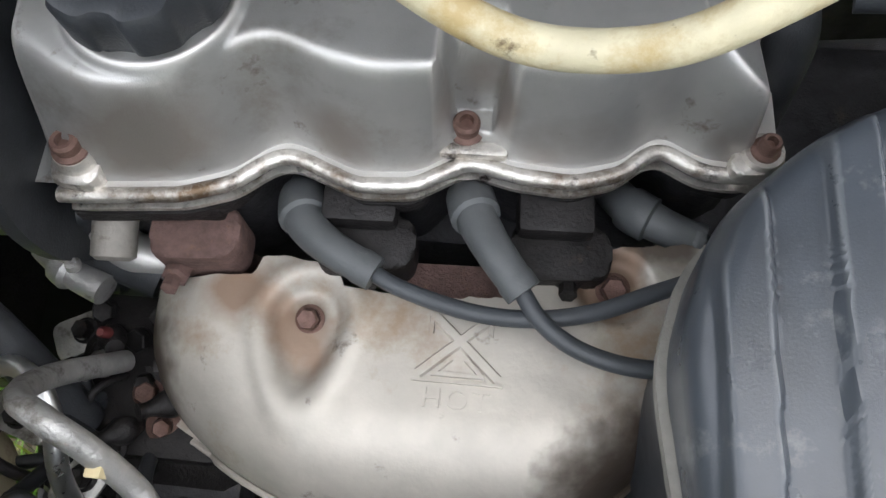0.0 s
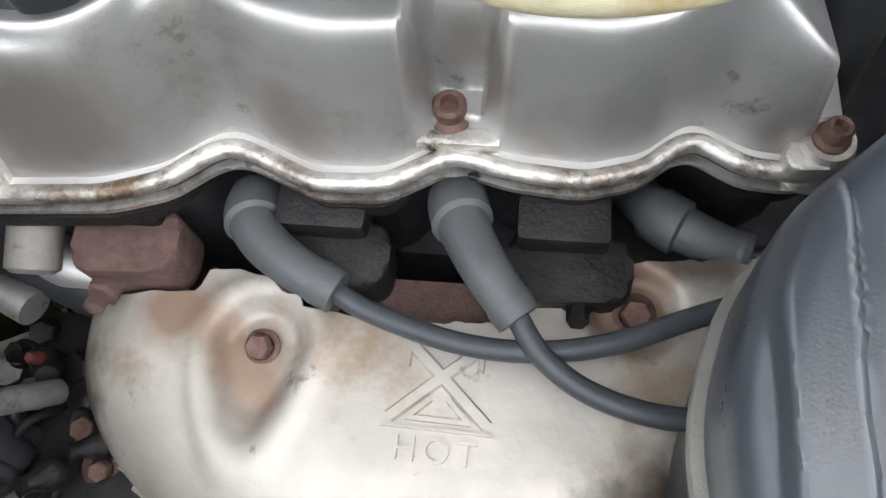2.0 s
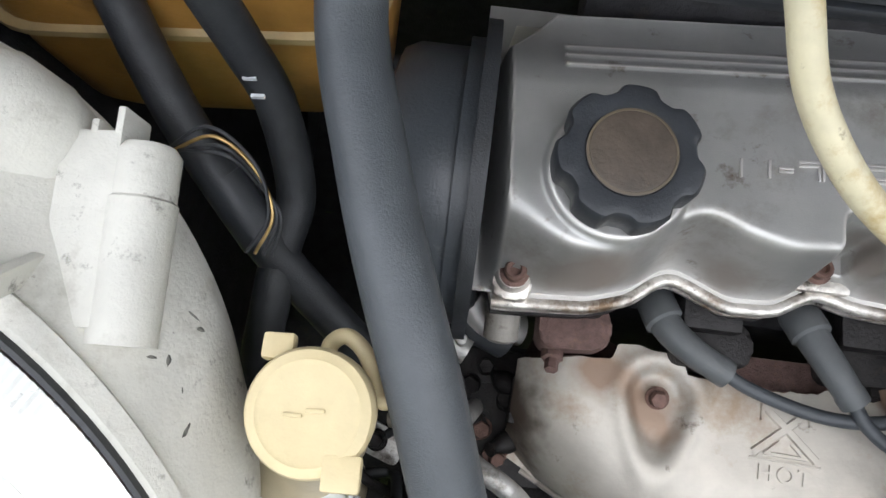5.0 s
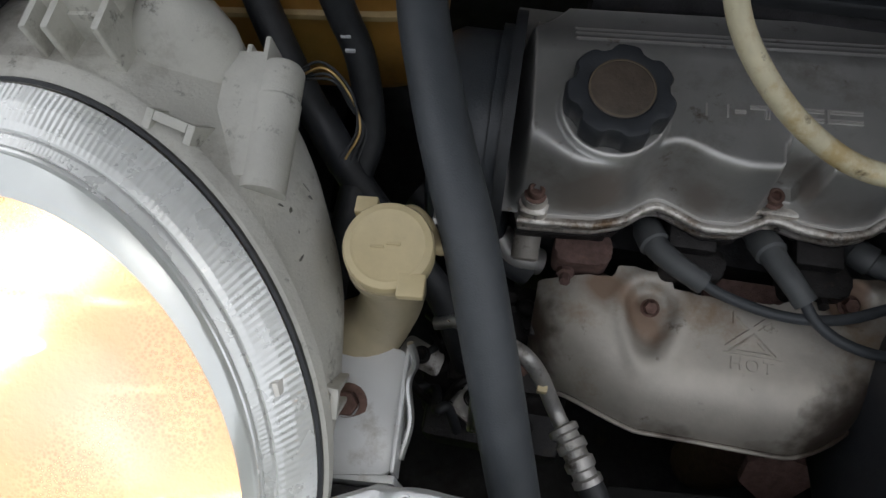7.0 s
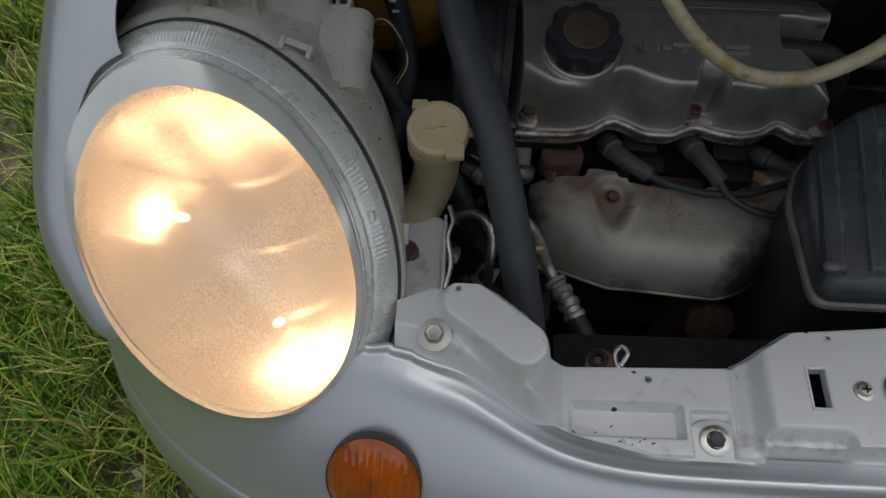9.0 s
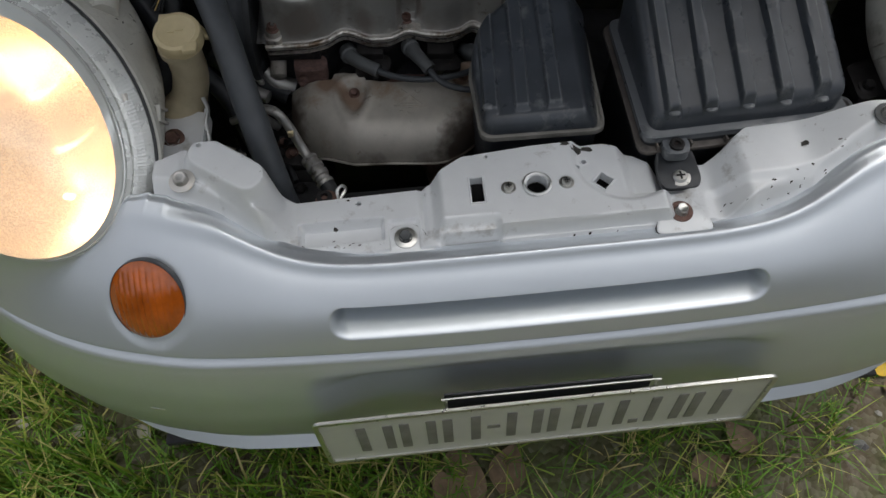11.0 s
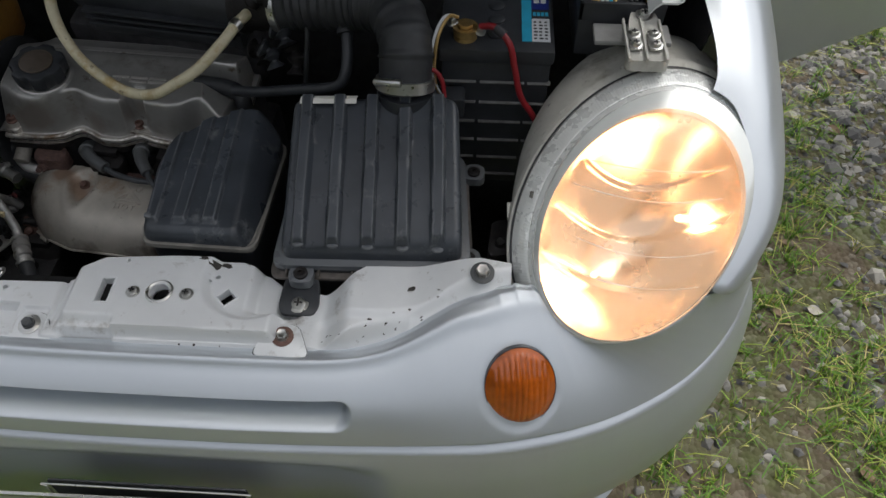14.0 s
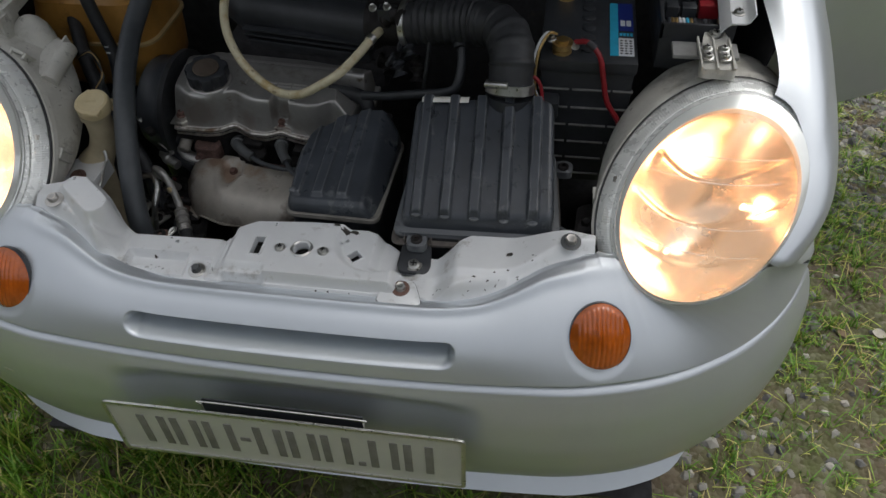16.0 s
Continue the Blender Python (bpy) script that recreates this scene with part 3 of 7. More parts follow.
def fascia_upper(s, v):
    E, T, full = smoothed(fascia_row, s)
    o = outward(s)
    B = (E + T) / 2 + full * 1.7 * (o * 0.55 + Vector((0, 0, 0.83)))
    p = (1 - v) ** 2 * T + 2 * v * (1 - v) * B + v * v * E
    # a rolled ridge beside the upper edge
    p += Vector((0, -0.25, 0.9)) * 0.0048 * math.exp(-((v - 0.13) / 0.06) ** 2) * (1 - 0.85 * smooth01((abs(s) - 0.32) / 0.14))
    p += Vector((0, 0.2, -1)) * 0.0025 * smooth01((0.05 - v) / 0.05)
    # the long air slot
    ax = abs(p.x)
    cx = max(0.0, ax - 0.190)
    q = (v - 0.665) * 0.105
    w = math.hypot(cx, q)
    t = min(1.0, max(0.0, (q + 0.0165) / 0.033))
    p += Vector((0, 0.0400, -0.0240)) * (min(1.0, t / 0.26) ** 0.85 if t < 0.26 else ((1 - t) / 0.74) ** 1.35) * smooth01((0.0165 * math.sqrt(max(0.0, 1 - (q / 0.0175) ** 2)) - cx + 0.004) / 0.014)
    # the socket of the indicator
    q = Vector((abs(p.x), p.y, p.z)) - IND
    dd = math.hypot(q.x / 0.041, math.hypot(q.y, q.z) / 0.049)
    p += Vector((0, 0.8, -0.55)) * 0.0016 * smooth01((1.10 - dd) / 0.26) * smooth01((0.35 - q.z / 0.04) / 0.9)
    # rolled in at the last, where it meets the lower part
    p += (-o * 0.010 + Vector((0, 0, -0.001))) * smooth01((v - 0.955) / 0.045) ** 1.5
    return p


LOWER = [(0.0, -0.016, -0.001), (0.025, -0.006, -0.0025), (0.055, 0.0015, -0.007), (0.14, 0.008, -0.022), (0.3, 0.018, -0.055), (0.5, 0.024, -0.105), (0.7, 0.019, -0.165), (0.86, 0.006, -0.215), (0.95, -0.012, -0.240), (1.0, -0.035, -0.250)]


def fascia_lower(s, v):
    E = smoothed(fascia_row, s)[0]
    r = lerp_table(LOWER, v)
    r2 = (lerp_table(LOWER, max(0, v - 0.04)) + lerp_table(LOWER, min(1, v + 0.04)) + r) / 3
    r = r2 if 0.08 < v < 0.96 else r
    p = E + outward(s) * r[0] + Vector((0, 0, r[1] - 0.25 * max(0, E.z - 0.555) * v))
    # the shallow recess for the plate
    k = smooth01((0.262 - abs(p.x)) / 0.085) * smooth01((p.z - 0.345) / 0.03) * smooth01((0.522 - p.z) / 0.030)
    p.y += 0.017 * k
    return p


_ss = sorted(set([round(x, 4) for x in lin(-SEAM, SEAM, 421)] + [round(k * x, 4) for x in lin(0.185, 0.228, 44) + lin(0.335, 0.455, 90) for k in (-1, 1)]))
_vs = lin(0, 1, 150)
_skin = grid(_ss, _vs, fascia_upper)
_skin.faces.ensure_lookup_table()
# unseen dark backing, added behind the skin of the air slot
part("slot_backing", box(-0.36, 0.36, -0.082, -0.050, 0.50, 0.572, 0.006), GRIME, car)
bumper = part("front_bumper", doubled(_skin, (0, 0.0026, -0.0016)), PAINT, car, "silver painted upper bumper skin with a long air slot")
part("lower_skin", thick(grid(_ss[::2], lin(0, 1, 70), fascia_lower), 0.003), PAINT, bumper)
part("spoiler_lip", thick(grid(lin(-0.66, 0.66, 70), lin(0, 1, 8), lambda s, v: fascia_row(s)[0] + outward(s) * (-0.026 + 0.030 * v * smooth01((0.67 - abs(s)) / 0.12)) + Vector((0, 0, -0.248 - 0.024 * v * smooth01((0.67 - abs(s)) / 0.12)))), 0.003), PAINT, bumper)

part("scuff", spun([(0, 0.0012), (0.5, 0.0010), (0.85, 0.0004), (1.0, -0.0008)], pose(-0.4078, -0.1482, 0.4725, 84, 4, -12) @ Matrix.Diagonal((0.010, 0.0022, 1, 1)), 20), STEEL, bumper, "pale scuff in the paint")


# fender: from the lamp's rim back along the side
def fender_section(w, y):
    """w 0 at the bonnet's edge to 1 at the sill, at a place along the car."""
    yy = (y - 0.1) / 0.8
    rows = [(0.0, 0.508 + 0.085 * yy, 0.812 + 0.10 * yy), (0.10, 0.548 + 0.06 * yy, 0.826 + 0.10 * yy), (0.25, 0.594 + 0.060 * yy, 0.812 + 0.09 * yy), (0.42, 0.628 + 0.078 * yy, 0.752 + 0.06 * yy), (0.6, 0.652 + 0.082 * yy, 0.655 + 0.03 * yy), (0.8, 0.658 + 0.078 * yy, 0.53), (1.0, 0.652 + 0.078 * yy, 0.34)]
    r = (lerp_table(rows, max(0, w - 0.04)) + lerp_table(rows, min(1, w + 0.04)) + lerp_table(rows, w)) / 3
    return Vector((r[0], y, r[1]))


def fender_front(w):
    deg = 93 - 106 * (w / 0.72)
    if w <= 0.72:
        return rim(deg, 0.002 + 0.009 * smooth01((deg - 58) / 28), -0.006)
    a, k = rim(-13, 0.003, -0.006), (w - 0.72) / 0.28
    E = Vector((0.640, 0.076, 0.590))
    return a.lerp(E, min(1, k * 2.2)) if k < 0.4545 else E.lerp(Vector((0.630, 0.072, 0.34)), (k - 0.4545) / 0.5455)


def fender_point(w, t):
    y1 = 0.34
    if t >= 0.4:
        return fender_section(w, y1 + (t - 0.4) / 0.6 * (0.89 - y1))
    # from the lamp's rim, leaving it outwards, round to the long side
    k = t / 0.4
    a, b = fender_front(w), fender_section(w, y1)
    deg = 93 - 106 * (w / 0.72)
    out = rim(deg, 0.1) - rim(deg) if w <= 0.72 else (rim(-13, 0.1) - rim(-13)).lerp(Vector((0.02, 0.08, 0)), min(1.0, (w - 0.72) / 0.12))
    ta, tb = out.normalized() * (0.11 if w < 0.72 else 0.09), Vector((0.012, 0.26, 0.02))
    k2, k3 = k * k, k * k * k
    p = (2 * k3 - 3 * k2 + 1) * a + (k3 - 2 * k2 + k) * ta + (3 * k2 - 2 * k3) * b + (k3 - k2) * tb
    return p + Vector((0.014, -0.003, 0)) * 9.5 * k * (1 - k) ** 3 * smooth01((w - 0.30) / 0.25) * smooth01((0.88 - w) / 0.10)


for sx in (1, -1):
    fen = part("fender", thick(grid(lin(0, 1, 48), lin(0, 1, 56), lambda a, b: (sx * fender_point(a, b).x, fender_point(a, b).y, fender_point(a, b).z)), 0.002), PAINT, car)
    ch = part("gutter", thick(grid(lin(0.235, 0.9, 12), lin(0, 1, 8), lambda y, v: (sx * (0.490 + 0.036 * v + 0.03 * (y - 0.1)), y, 0.803 + 0.11 * (y - 0.1) + 0.014 * smooth01((v - 0.8) / 0.2) - 0.012 * smooth01((0.25 - v) / 0.25))), 0.002), PANEL, fen)
    for y in (0.258, 0.43):
        crossbolt(fen, (sx * (0.509 + 0.03 * (y - 0.1)), y, 0.804 + 0.11 * (y - 0.1)), (0, 0, 1), 0.006, STEEL)
    part("inner_wing", thick(grid(lin(0.24, 0.95, 10), lin(0, 1, 10), lambda y, v: (sx * (0.570 - 0.06 * math.sin(v * 1.5)), y, 0.80 + 0.11 * (y - 0.1) - 0.55 * v)), 0.003), GRIME, car, "grimy inner wheel housing")
    # tyre and rim
    wheel = part("wheel", spun([(0.10, -0.08), (0.235, -0.08), (0.262, -0.06), (0.268, 0), (0.262, 0.06), (0.235, 0.08), (0.17, 0.085), (0.16, 0.06), (0.02, 0.05), (0, 0.05)], pose(sx * 0.60, 0.52, 0.268, 0, 90 * sx, 0), 40), RUBBER, car, "black road wheel")

# body behind, with the raised bonnet
part("bulkhead", box(-0.62, 0.62, 0.66, 0.70, 0.2, 0.93), GRIME, car, "dark bulkhead behind the engine")
part("cowl", box(-0.66, 0.66, 0.70, 1.02, 0.86, 0.93, 0.01), BLACK, car)
part("cabin", box(-0.70, 0.70, 1.02, 2.9, 0.25, 1.0, 0.05, 3), PAINT, car)
part("roof", thick(grid(lin(-1, 1, 16), lin(0, 1, 24), lambda a, b: (a * (0.66 - 0.10 * math.sin(b * math.pi)), 0.98 + 2.0 * b, 0.98 + 0.48 * math.sin(min(1, b * 1.25 + 0.02) * math.pi * 0.62) ** 0.7 - 0.06 * a * a)), 0.004), BLACK, car)
part("bonnet", thick(grid(lin(-1, 1, 24), lin(0, 1, 16), lambda a, b: (a * (0.62 + 0.03 * b) * (1 - 0.12 * (1 - b) ** 3), 0.76 - 0.68 * (1 - b) + 0.05 * math.sin(b * 3.1) - 0.03 * a * a, 0.94 + 0.55 * (1 - b) - 0.02 * a * a)), 0.02), PAINT, car, "raised bonnet seen from beneath")
# unseen dark sheet, added to keep bounced light out of the bay
part("bonnet_blind", thick(grid(lin(-1, 1, 16), lin(0.06, 0.94, 12), lambda a, b: (a * (0.58 + 0.03 * b) * (1 - 0.12 * (1 - b) ** 3), 0.748 - 0.68 * (1 - b) + 0.05 * math.sin(b * 3.1) - 0.03 * a * a, 0.912 + 0.55 * (1 - b) - 0.02 * a * a)), 0.006), GRIME, car, "dark sheet added under the bonnet to dim the bay")
# unseen dark sheets, added to block the lit ground below the bay
part("floor_blind", box(-0.5, 0.5, -0.10, 0.16, 0.20, 0.21), GRIME, car, "dark sheet added to close the bay floor")
part("floor_blind_side", box(-0.28, 0.5, 0.16, 0.90, 0.12, 0.13), GRIME, car)
part("floor_blind_flap", box(-0.56, -0.335, 0.16, 0.24, 0.12, 0.13), GRIME, car)
part("floor_blind_edge", box(-0.56, -0.28, 0.24, 0.90, 0.12, 0.13), GRIME, car)
part("underbody", box(-0.6, 0.6, 0.9, 2.8, 0.16, 0.25), GRIME, car)
for sx in (1, -1):
    part("wheel", spun([(0.10, -0.08), (0.235, -0.08), (0.262, -0.06), (0.268, 0), (0.262, 0.06), (0.235, 0.08), (0.17, 0.085), (0.16, 0.06), (0.02, 0.05), (0, 0.05)], pose(sx * 0.62, 2.55, 0.268, 0, 90 * sx, 0), 40), RUBBER, car)
# the open front door
_dm = pose(0.735, 0.815, 0, 0, 0, 30)


def door_sheet(a, b):
    x, z = 0.98 * a, 0.29 + 0.62 * b
    return _dm @ Vector((x, -0.045 * math.sin(b * 2.6) - 0.02 * math.sin(a * 3), z))


door = part("front_door", thick(grid(lin(0, 1, 20), lin(0, 1, 16), door_sheet), 0.05), PAINT, car, "silver front door standing open")
part("door_moulding", thick(grid(lin(0.01, 0.99, 20), lin(0, 1, 5), lambda a, b: door_sheet(a, 0.16 + 0.09 * b) + _dm.to_3x3() @ Vector((0, -0.010 - 0.004 * math.sin(b * 3.1), 0))), 0.008), BLACK, door, "black rubbing strip")


# ---- latch panel ----
def bump01(x, a, b, soft):
    return smooth01((x - a) / soft) * smooth01((b - x) / soft)


BACK = [(-0.365, 0.030), (-0.335, 0.042), (-0.290, 0.040), (-0.268, 0.022), (-0.252, 0.006), (-0.235, 0.003), (-0.115, 0.006), (-0.095, 0.014), (-0.070, 0.030), (0.0, 0.036), (0.075, 0.038), (0.105, 0.028), (0.130, 0.010), (0.170, 0.004), (0.190, 0.010), (0.212, 0.026), (0.260, 0.028), (0.330, 0.024), (0.365, 0.018)]
FRONT = [(0.0, -0.0725), (0.20, -0.0705), (0.262, -0.058), (0.300, -0.033), (0.345, -0.016), (0.365, -0.012)]


SILL = [(0.0, 0.602), (0.17, 0.602), (0.20, 0.603), (0.255, 0.612), (0.297, 0.635), (0.345, 0.648), (0.365, 0.649)]


def panel_z(x, y):
    z = 0.610
    z += 0.016 * bump01(x, -0.105, 0.132, 0.014) * smooth01((y + 0.064) / 0.007)
    z += 0.050 * smooth01((-x - 0.236) / 0.034) if x < 0 else 0.026 * smooth01((x - 0.168) / 0.035) + 0.026 * smooth01((x - 0.255) / 0.08)
    # oval pad of the left end, pressed step and hollows
    k = min(1.0, max(0.0, ((x + 0.311) * 0.042 - (y - 0.024) * 0.032) / 0.002788))
    pad = math.hypot(x + 0.311 - 0.042 * k, y - 0.024 + 0.032 * k) - 0.0220
    z += (0.6710 - z) * smooth01(-pad / 0.0075)
    z -= 0.0022 * math.exp(-((pad - 0.002) / 0.002) ** 2)
    z -= 0.013 * bump01(x, -0.235, -0.150, 0.005) * bump01(y, -0.054, -0.026, 0.005)
    z -= 0.0085 * bump01(x, -0.100, -0.038, 0.007) * smooth01((-0.044 - y) / 0.011)
    z -= 0.0100 * smooth01((0.056 - math.hypot(x - 0.092, y - 0.010)) / 0.011) * smooth01((x - 0.030) / 0.012)
    z -= 0.012 * bump01(x, 0.086, 0.150, 0.014) * smooth01((y + 0.034) / 0.010)
    z -= 0.004 * math.exp(-((x + 0.112) / 0.003) ** 2) * smooth01((y + 0.058) / 0.01)
    z -= 0.004 * bump01(x, -0.148, -0.116, 0.004) * smooth01((-0.030 - y) / 0.004)
    z -= 0.005 * bump01(x, 0.160, 0.36, 0.02) * smooth01((-0.030 + 0.2 * max(0, x - 0.24) - y) / 0.012)
    z -= 0.012 * smooth01((y - lerp_table(BACK, x)[0] + 0.005) / 0.005)
    # rolled down to the bumper beside the middle
    out = smooth01((abs(x) - 0.17) / 0.05)
    k = 1 - smooth01((y - lerp_table(FRONT, abs(x))[0] - 0.002) / (0.005 + 0.017 * out))
    z += k * (lerp_table(SILL, abs(x))[0] - z)
    return z


def panel_point(x, t):
    yb, yf = lerp_table(BACK, x)[0], lerp_table(FRONT, abs(x))[0]
    y = yf + (yb - yf) * t
    return Vector((x, y, panel_z(x, y)))


HOLES = [("slot", -0.058, -0.017, 0.0065, 0.0145), ("round", 0.0, -0.017, 0.0105, 0.0105), ("diamond", 0.067, -0.013, 0.0075, 0.0075), ("round", -0.175, -0.009, 0.0028, 0.0028), ("round", -0.317, 0.032, 0.0024, 0.0024), ("round", 0.052, 0.012, 0.0028, 0.0028), ("round", 0.045, 0.006, 0.002, 0.002), ("round", -0.045, 0.022, 0.0018, 0.0018)]


def hole_ring(kind, cx, cy, a, b, grow, n=24):
    if kind == "round":
        return [(cx + (a + grow) * math.cos(2 * math.pi * i / n), cy + (b + grow) * math.sin(2 * math.pi * i / n)) for i in range(n)]
    pts = [(-a - grow, -b - grow), (a + grow, -b - grow), (a + grow, b + grow), (-a - grow, b + grow)]
    if kind == "diamond":
        k = math.sqrt(0.5)
        pts = [((x - y) * k * 1.0, (x + y) * k) for x, y in pts]
    out = []
    for i in range(4):
        p, q = pts[i], pts[(i + 1) % 4]
        out += [(cx + p[0] + (q[0] - p[0]) * j / 6, cy + p[1] + (q[1] - p[1]) * j / 6) for j in range(6)]
    return out


def inside(kind, cx, cy, a, b, x, y):
    x, y = x - cx, y - cy
    if kind == "round":
        return (x / a) ** 2 + (y / b) ** 2 < 1
    if kind == "diamond":
        return abs(x) + abs(y) < a * 1.414
    return abs(x) < a and abs(y) < b


_bm = grid(lin(-0.362, 0.362, 480), lin(0, 1, 80), panel_point)
_dead = [f for f in _bm.faces if any(inside(*h, *f.calc_center_median()[:2]) for h in HOLES)]
bmesh.ops.delete(_bm, geom=_dead, context="FACES")
panel = part("latch_panel", thick(_bm, 0.0018), PANEL, car, "chipped pale silver bonnet latch panel")
for kind, cx, cy, a, b in HOLES:
    outer, mid, inner = (hole_ring(kind, cx, cy, a, b, g) for g in ((0.0022, 0.0012, -0.0002) if a > 0.004 else (0.0012, 0.0008, -0.0002)))
    z = panel_z(cx, cy)
    bm = bmesh.new()
    rings = [[bm.verts.new((x, y, panel_z(x, y) + dz)) for x, y in ring] for ring, dz in ((outer, -0.0004), (mid, 0.0009), (inner, 0.0006))]
    rings.append([bm.verts.new((x, y, z - 0.010)) for x, y in inner])
    for p, q in zip(rings, rings[1:]):
        for i in range(len(p)):
            bm.faces.new((p[i], p[(i + 1) % len(p)], q[(i + 1) % len(p)], q[i]))
    part("hole_rim", bm, PANEL, panel)
# bar coloured as the shade beneath the panel
part("crossmember", box(-0.36, 0.36, -0.062, -0.004, 0.52, 0.585, 0.004), GAPSHADE, car, "bar beneath the panel, shade in its colour")
# chipped spots of bare steel along the back edge
_rng = random.Random(11)
for cx, cy, s in ((0.045, 0.026, 0.007), (0.058, 0.028, 0.006), (0.035, 0.030, 0.005), (-0.085, 0.018, 0.0035), (-0.200, -0.030, 0.0022), (-0.222, 0.001, 0.003), (0.262, -0.006, 0.0058), (0.262, -0.030, 0.0016), (0.290, -0.012, 0.0014), (-0.015, -0.0700, 0.0025), (0.030, -0.0700, 0.0032), (0.040, -0.0700, 0.0018), (0.062, -0.0700, 0.0026), (-0.150, 0.002, 0.004), (0.222, -0.041, 0.0020), (0.246, -0.034, 0.0014), (-0.185, -0.004, 0.0018), (-0.060, 0.026, 0.0018), (0.082, 0.031, 0.0022)):
    pts = [(cx + s * (0.6 + 0.8 * _rng.random()) * math.cos(k), cy + s * (0.55 if cy > -0.055 else 0.22) * (0.5 + 0.9 * _rng.random()) * math.sin(k)) for k in (0.63 * i for i in range(10))]
    bm = bmesh.new()
    lo = [bm.verts.new((x, y, panel_z(x, y) + 0.0003)) for x, y in pts]
    c = bm.verts.new((cx, cy, panel_z(cx, cy) + 0.0005))
    for i in range(10):
        bm.faces.new((lo[i], lo[(i + 1) % 10], c))
    part("paint_chip", bm, CHIP, panel)
for _ in range(36):
    cx = _rng.choice((_rng.uniform(0.165, 0.305), _rng.uniform(0.165, 0.305), _rng.uniform(-0.25, -0.15), _rng.uniform(-0.01, 0.09)))
    cy = lerp_table(FRONT, abs(cx))[0] + 0.012 + abs(_rng.gauss(0.004, 0.006)) if abs(cx) > 0.1 else -0.0705 + abs(_rng.gauss(0, 0.0025))
    s, turn = _rng.uniform(0.0006, 0.0018), _rng.uniform(-0.3, 0.9)
    pts = [(s * (0.5 + _rng.random()) * math.cos(k), s * 0.45 * (0.4 + _rng.random()) * math.sin(k)) for k in (0.785 * i for i in range(8))]
    pts = [(cx + x * math.cos(turn) - y * math.sin(turn), cy + x * math.sin(turn) + y * math.cos(turn)) for x, y in pts]
    bm = bmesh.new()
    lo, c = [bm.verts.new((x, y, panel_z(x, y) + 0.0003)) for x, y in pts], bm.verts.new((cx, cy, panel_z(cx, cy) + 0.0005))
    for i in range(8):
        bm.faces.new((lo[i], lo[(i + 1) % 8], c))
    part("paint_chip", bm, CHIP, panel)
for x, y in ((-0.333, 0.0), (0.333, 0.0)):
    part("washer", spun([(0, 0), (0.0122, 0), (0.0122, 0.0010), (0.0085, 0.0020), (0, 0.0020)], axis((x, y, panel_z(x, y) + 0.0012), (x, y - 0.15, panel_z(x, y) + 1.0)), 24), CAST if x < 0 else LEAD, panel)
    hexbolt(panel, (x, y, panel_z(x, y) + 0.0024), (0, -0.15, 1), 0.0115, 0.014, CAST)
for x, y, m in ((-0.131, -0.053, STEEL), (0.134, -0.055, RUSTBOLT)):
    _tab = rounded([(x - 0.030, -0.0765), (x + 0.030, -0.0765), (x + 0.014, y + 0.015), (x - 0.014, y + 0.015)], 0.010)
    part("tab_seam", prism([(x + (a - x) * 1.025, y + (b - y) * 1.03) for a, b in _tab], panel_z(x, y) - 0.004, lambda a, b: panel_z(x, y) + 0.0018 - 0.10 * max(0.0, y - b), 0.0004), GAPSHADE, panel)
    part("bumper_tab", prism(_tab, panel_z(x, y) - 0.004, lambda a, b: panel_z(x, y) + 0.0026 - 0.10 * max(0.0, y - b), 0.0008), PANEL, panel, "rounded bumper tab")
    part("washer", spun([(0, 0), (0.0112, 0), (0.0112, 0.0010), (0.0085, 0.0018), (0, 0.0018)], axis((x, y, panel_z(x, y) + 0.0026), (x, y - 0.1, panel_z(x, y) + 1.0)), 24), m, panel)
    hexbolt(panel, (x, y, panel_z(x, y) + 0.0036), (0, -0.1, 1), 0.0098, 0.013, STEEL if x > 0 else LEAD)
for x in (-0.028, 0.0285):
    crossbolt(panel, (x, -0.018, panel_z(x, -0.018)), (0, 0, 1), 0.0048, STEEL)
part("catch_ring", spun([(0.0105, 0), (0.0135, 0), (0.0145, 0.0014), (0.0125, 0.0026), (0.0108, 0.0016), (0.0105, -0.012)], pose(0, -0.017, panel_z(0, -0.017)), 32), STEEL, panel)


# ---- headlights ----
def lamp_place(sx, u, v, w):
    p = LC + u * LU + v * LV + w * LN
    return Vector((sx * p.x, p.y, p.z))


def lamp_sheet(sx, rows, seg=96, ridge=0.0):
    """rows of (scale, w, shift along u, shift along v, breadth): rings along the lamp's axis."""
    def f(k, j):
        s, w, du, dv, broad = (*rows[j], *(0.0, 0.0, 1.0)[len(rows[j]) - 2:])
        a = 2 * math.pi * k / seg
        s = s + (ridge if k % 2 else 0)
        return lamp_place(sx, LA * s * broad * math.cos(a) + du, LB * s * math.sin(a) + dv, w)
    return grid(range(seg), range(len(rows)), f, True)


def flare(s, w):
    """A ring of the lens's side, which leans inwards and up as it widens."""
    k = max(0.0, (s - 1.02) / 0.15)
    return (s, w, -0.0105 * k, 0.0065 * k)


BULB = glow("lit_bulb", (1.0, 0.80, 0.52), 3.0)
MOUTH, BROAD, MU, MV = 0.920, 1.038, 0.0025, -0.0100     # the bowl's mouth within the lens


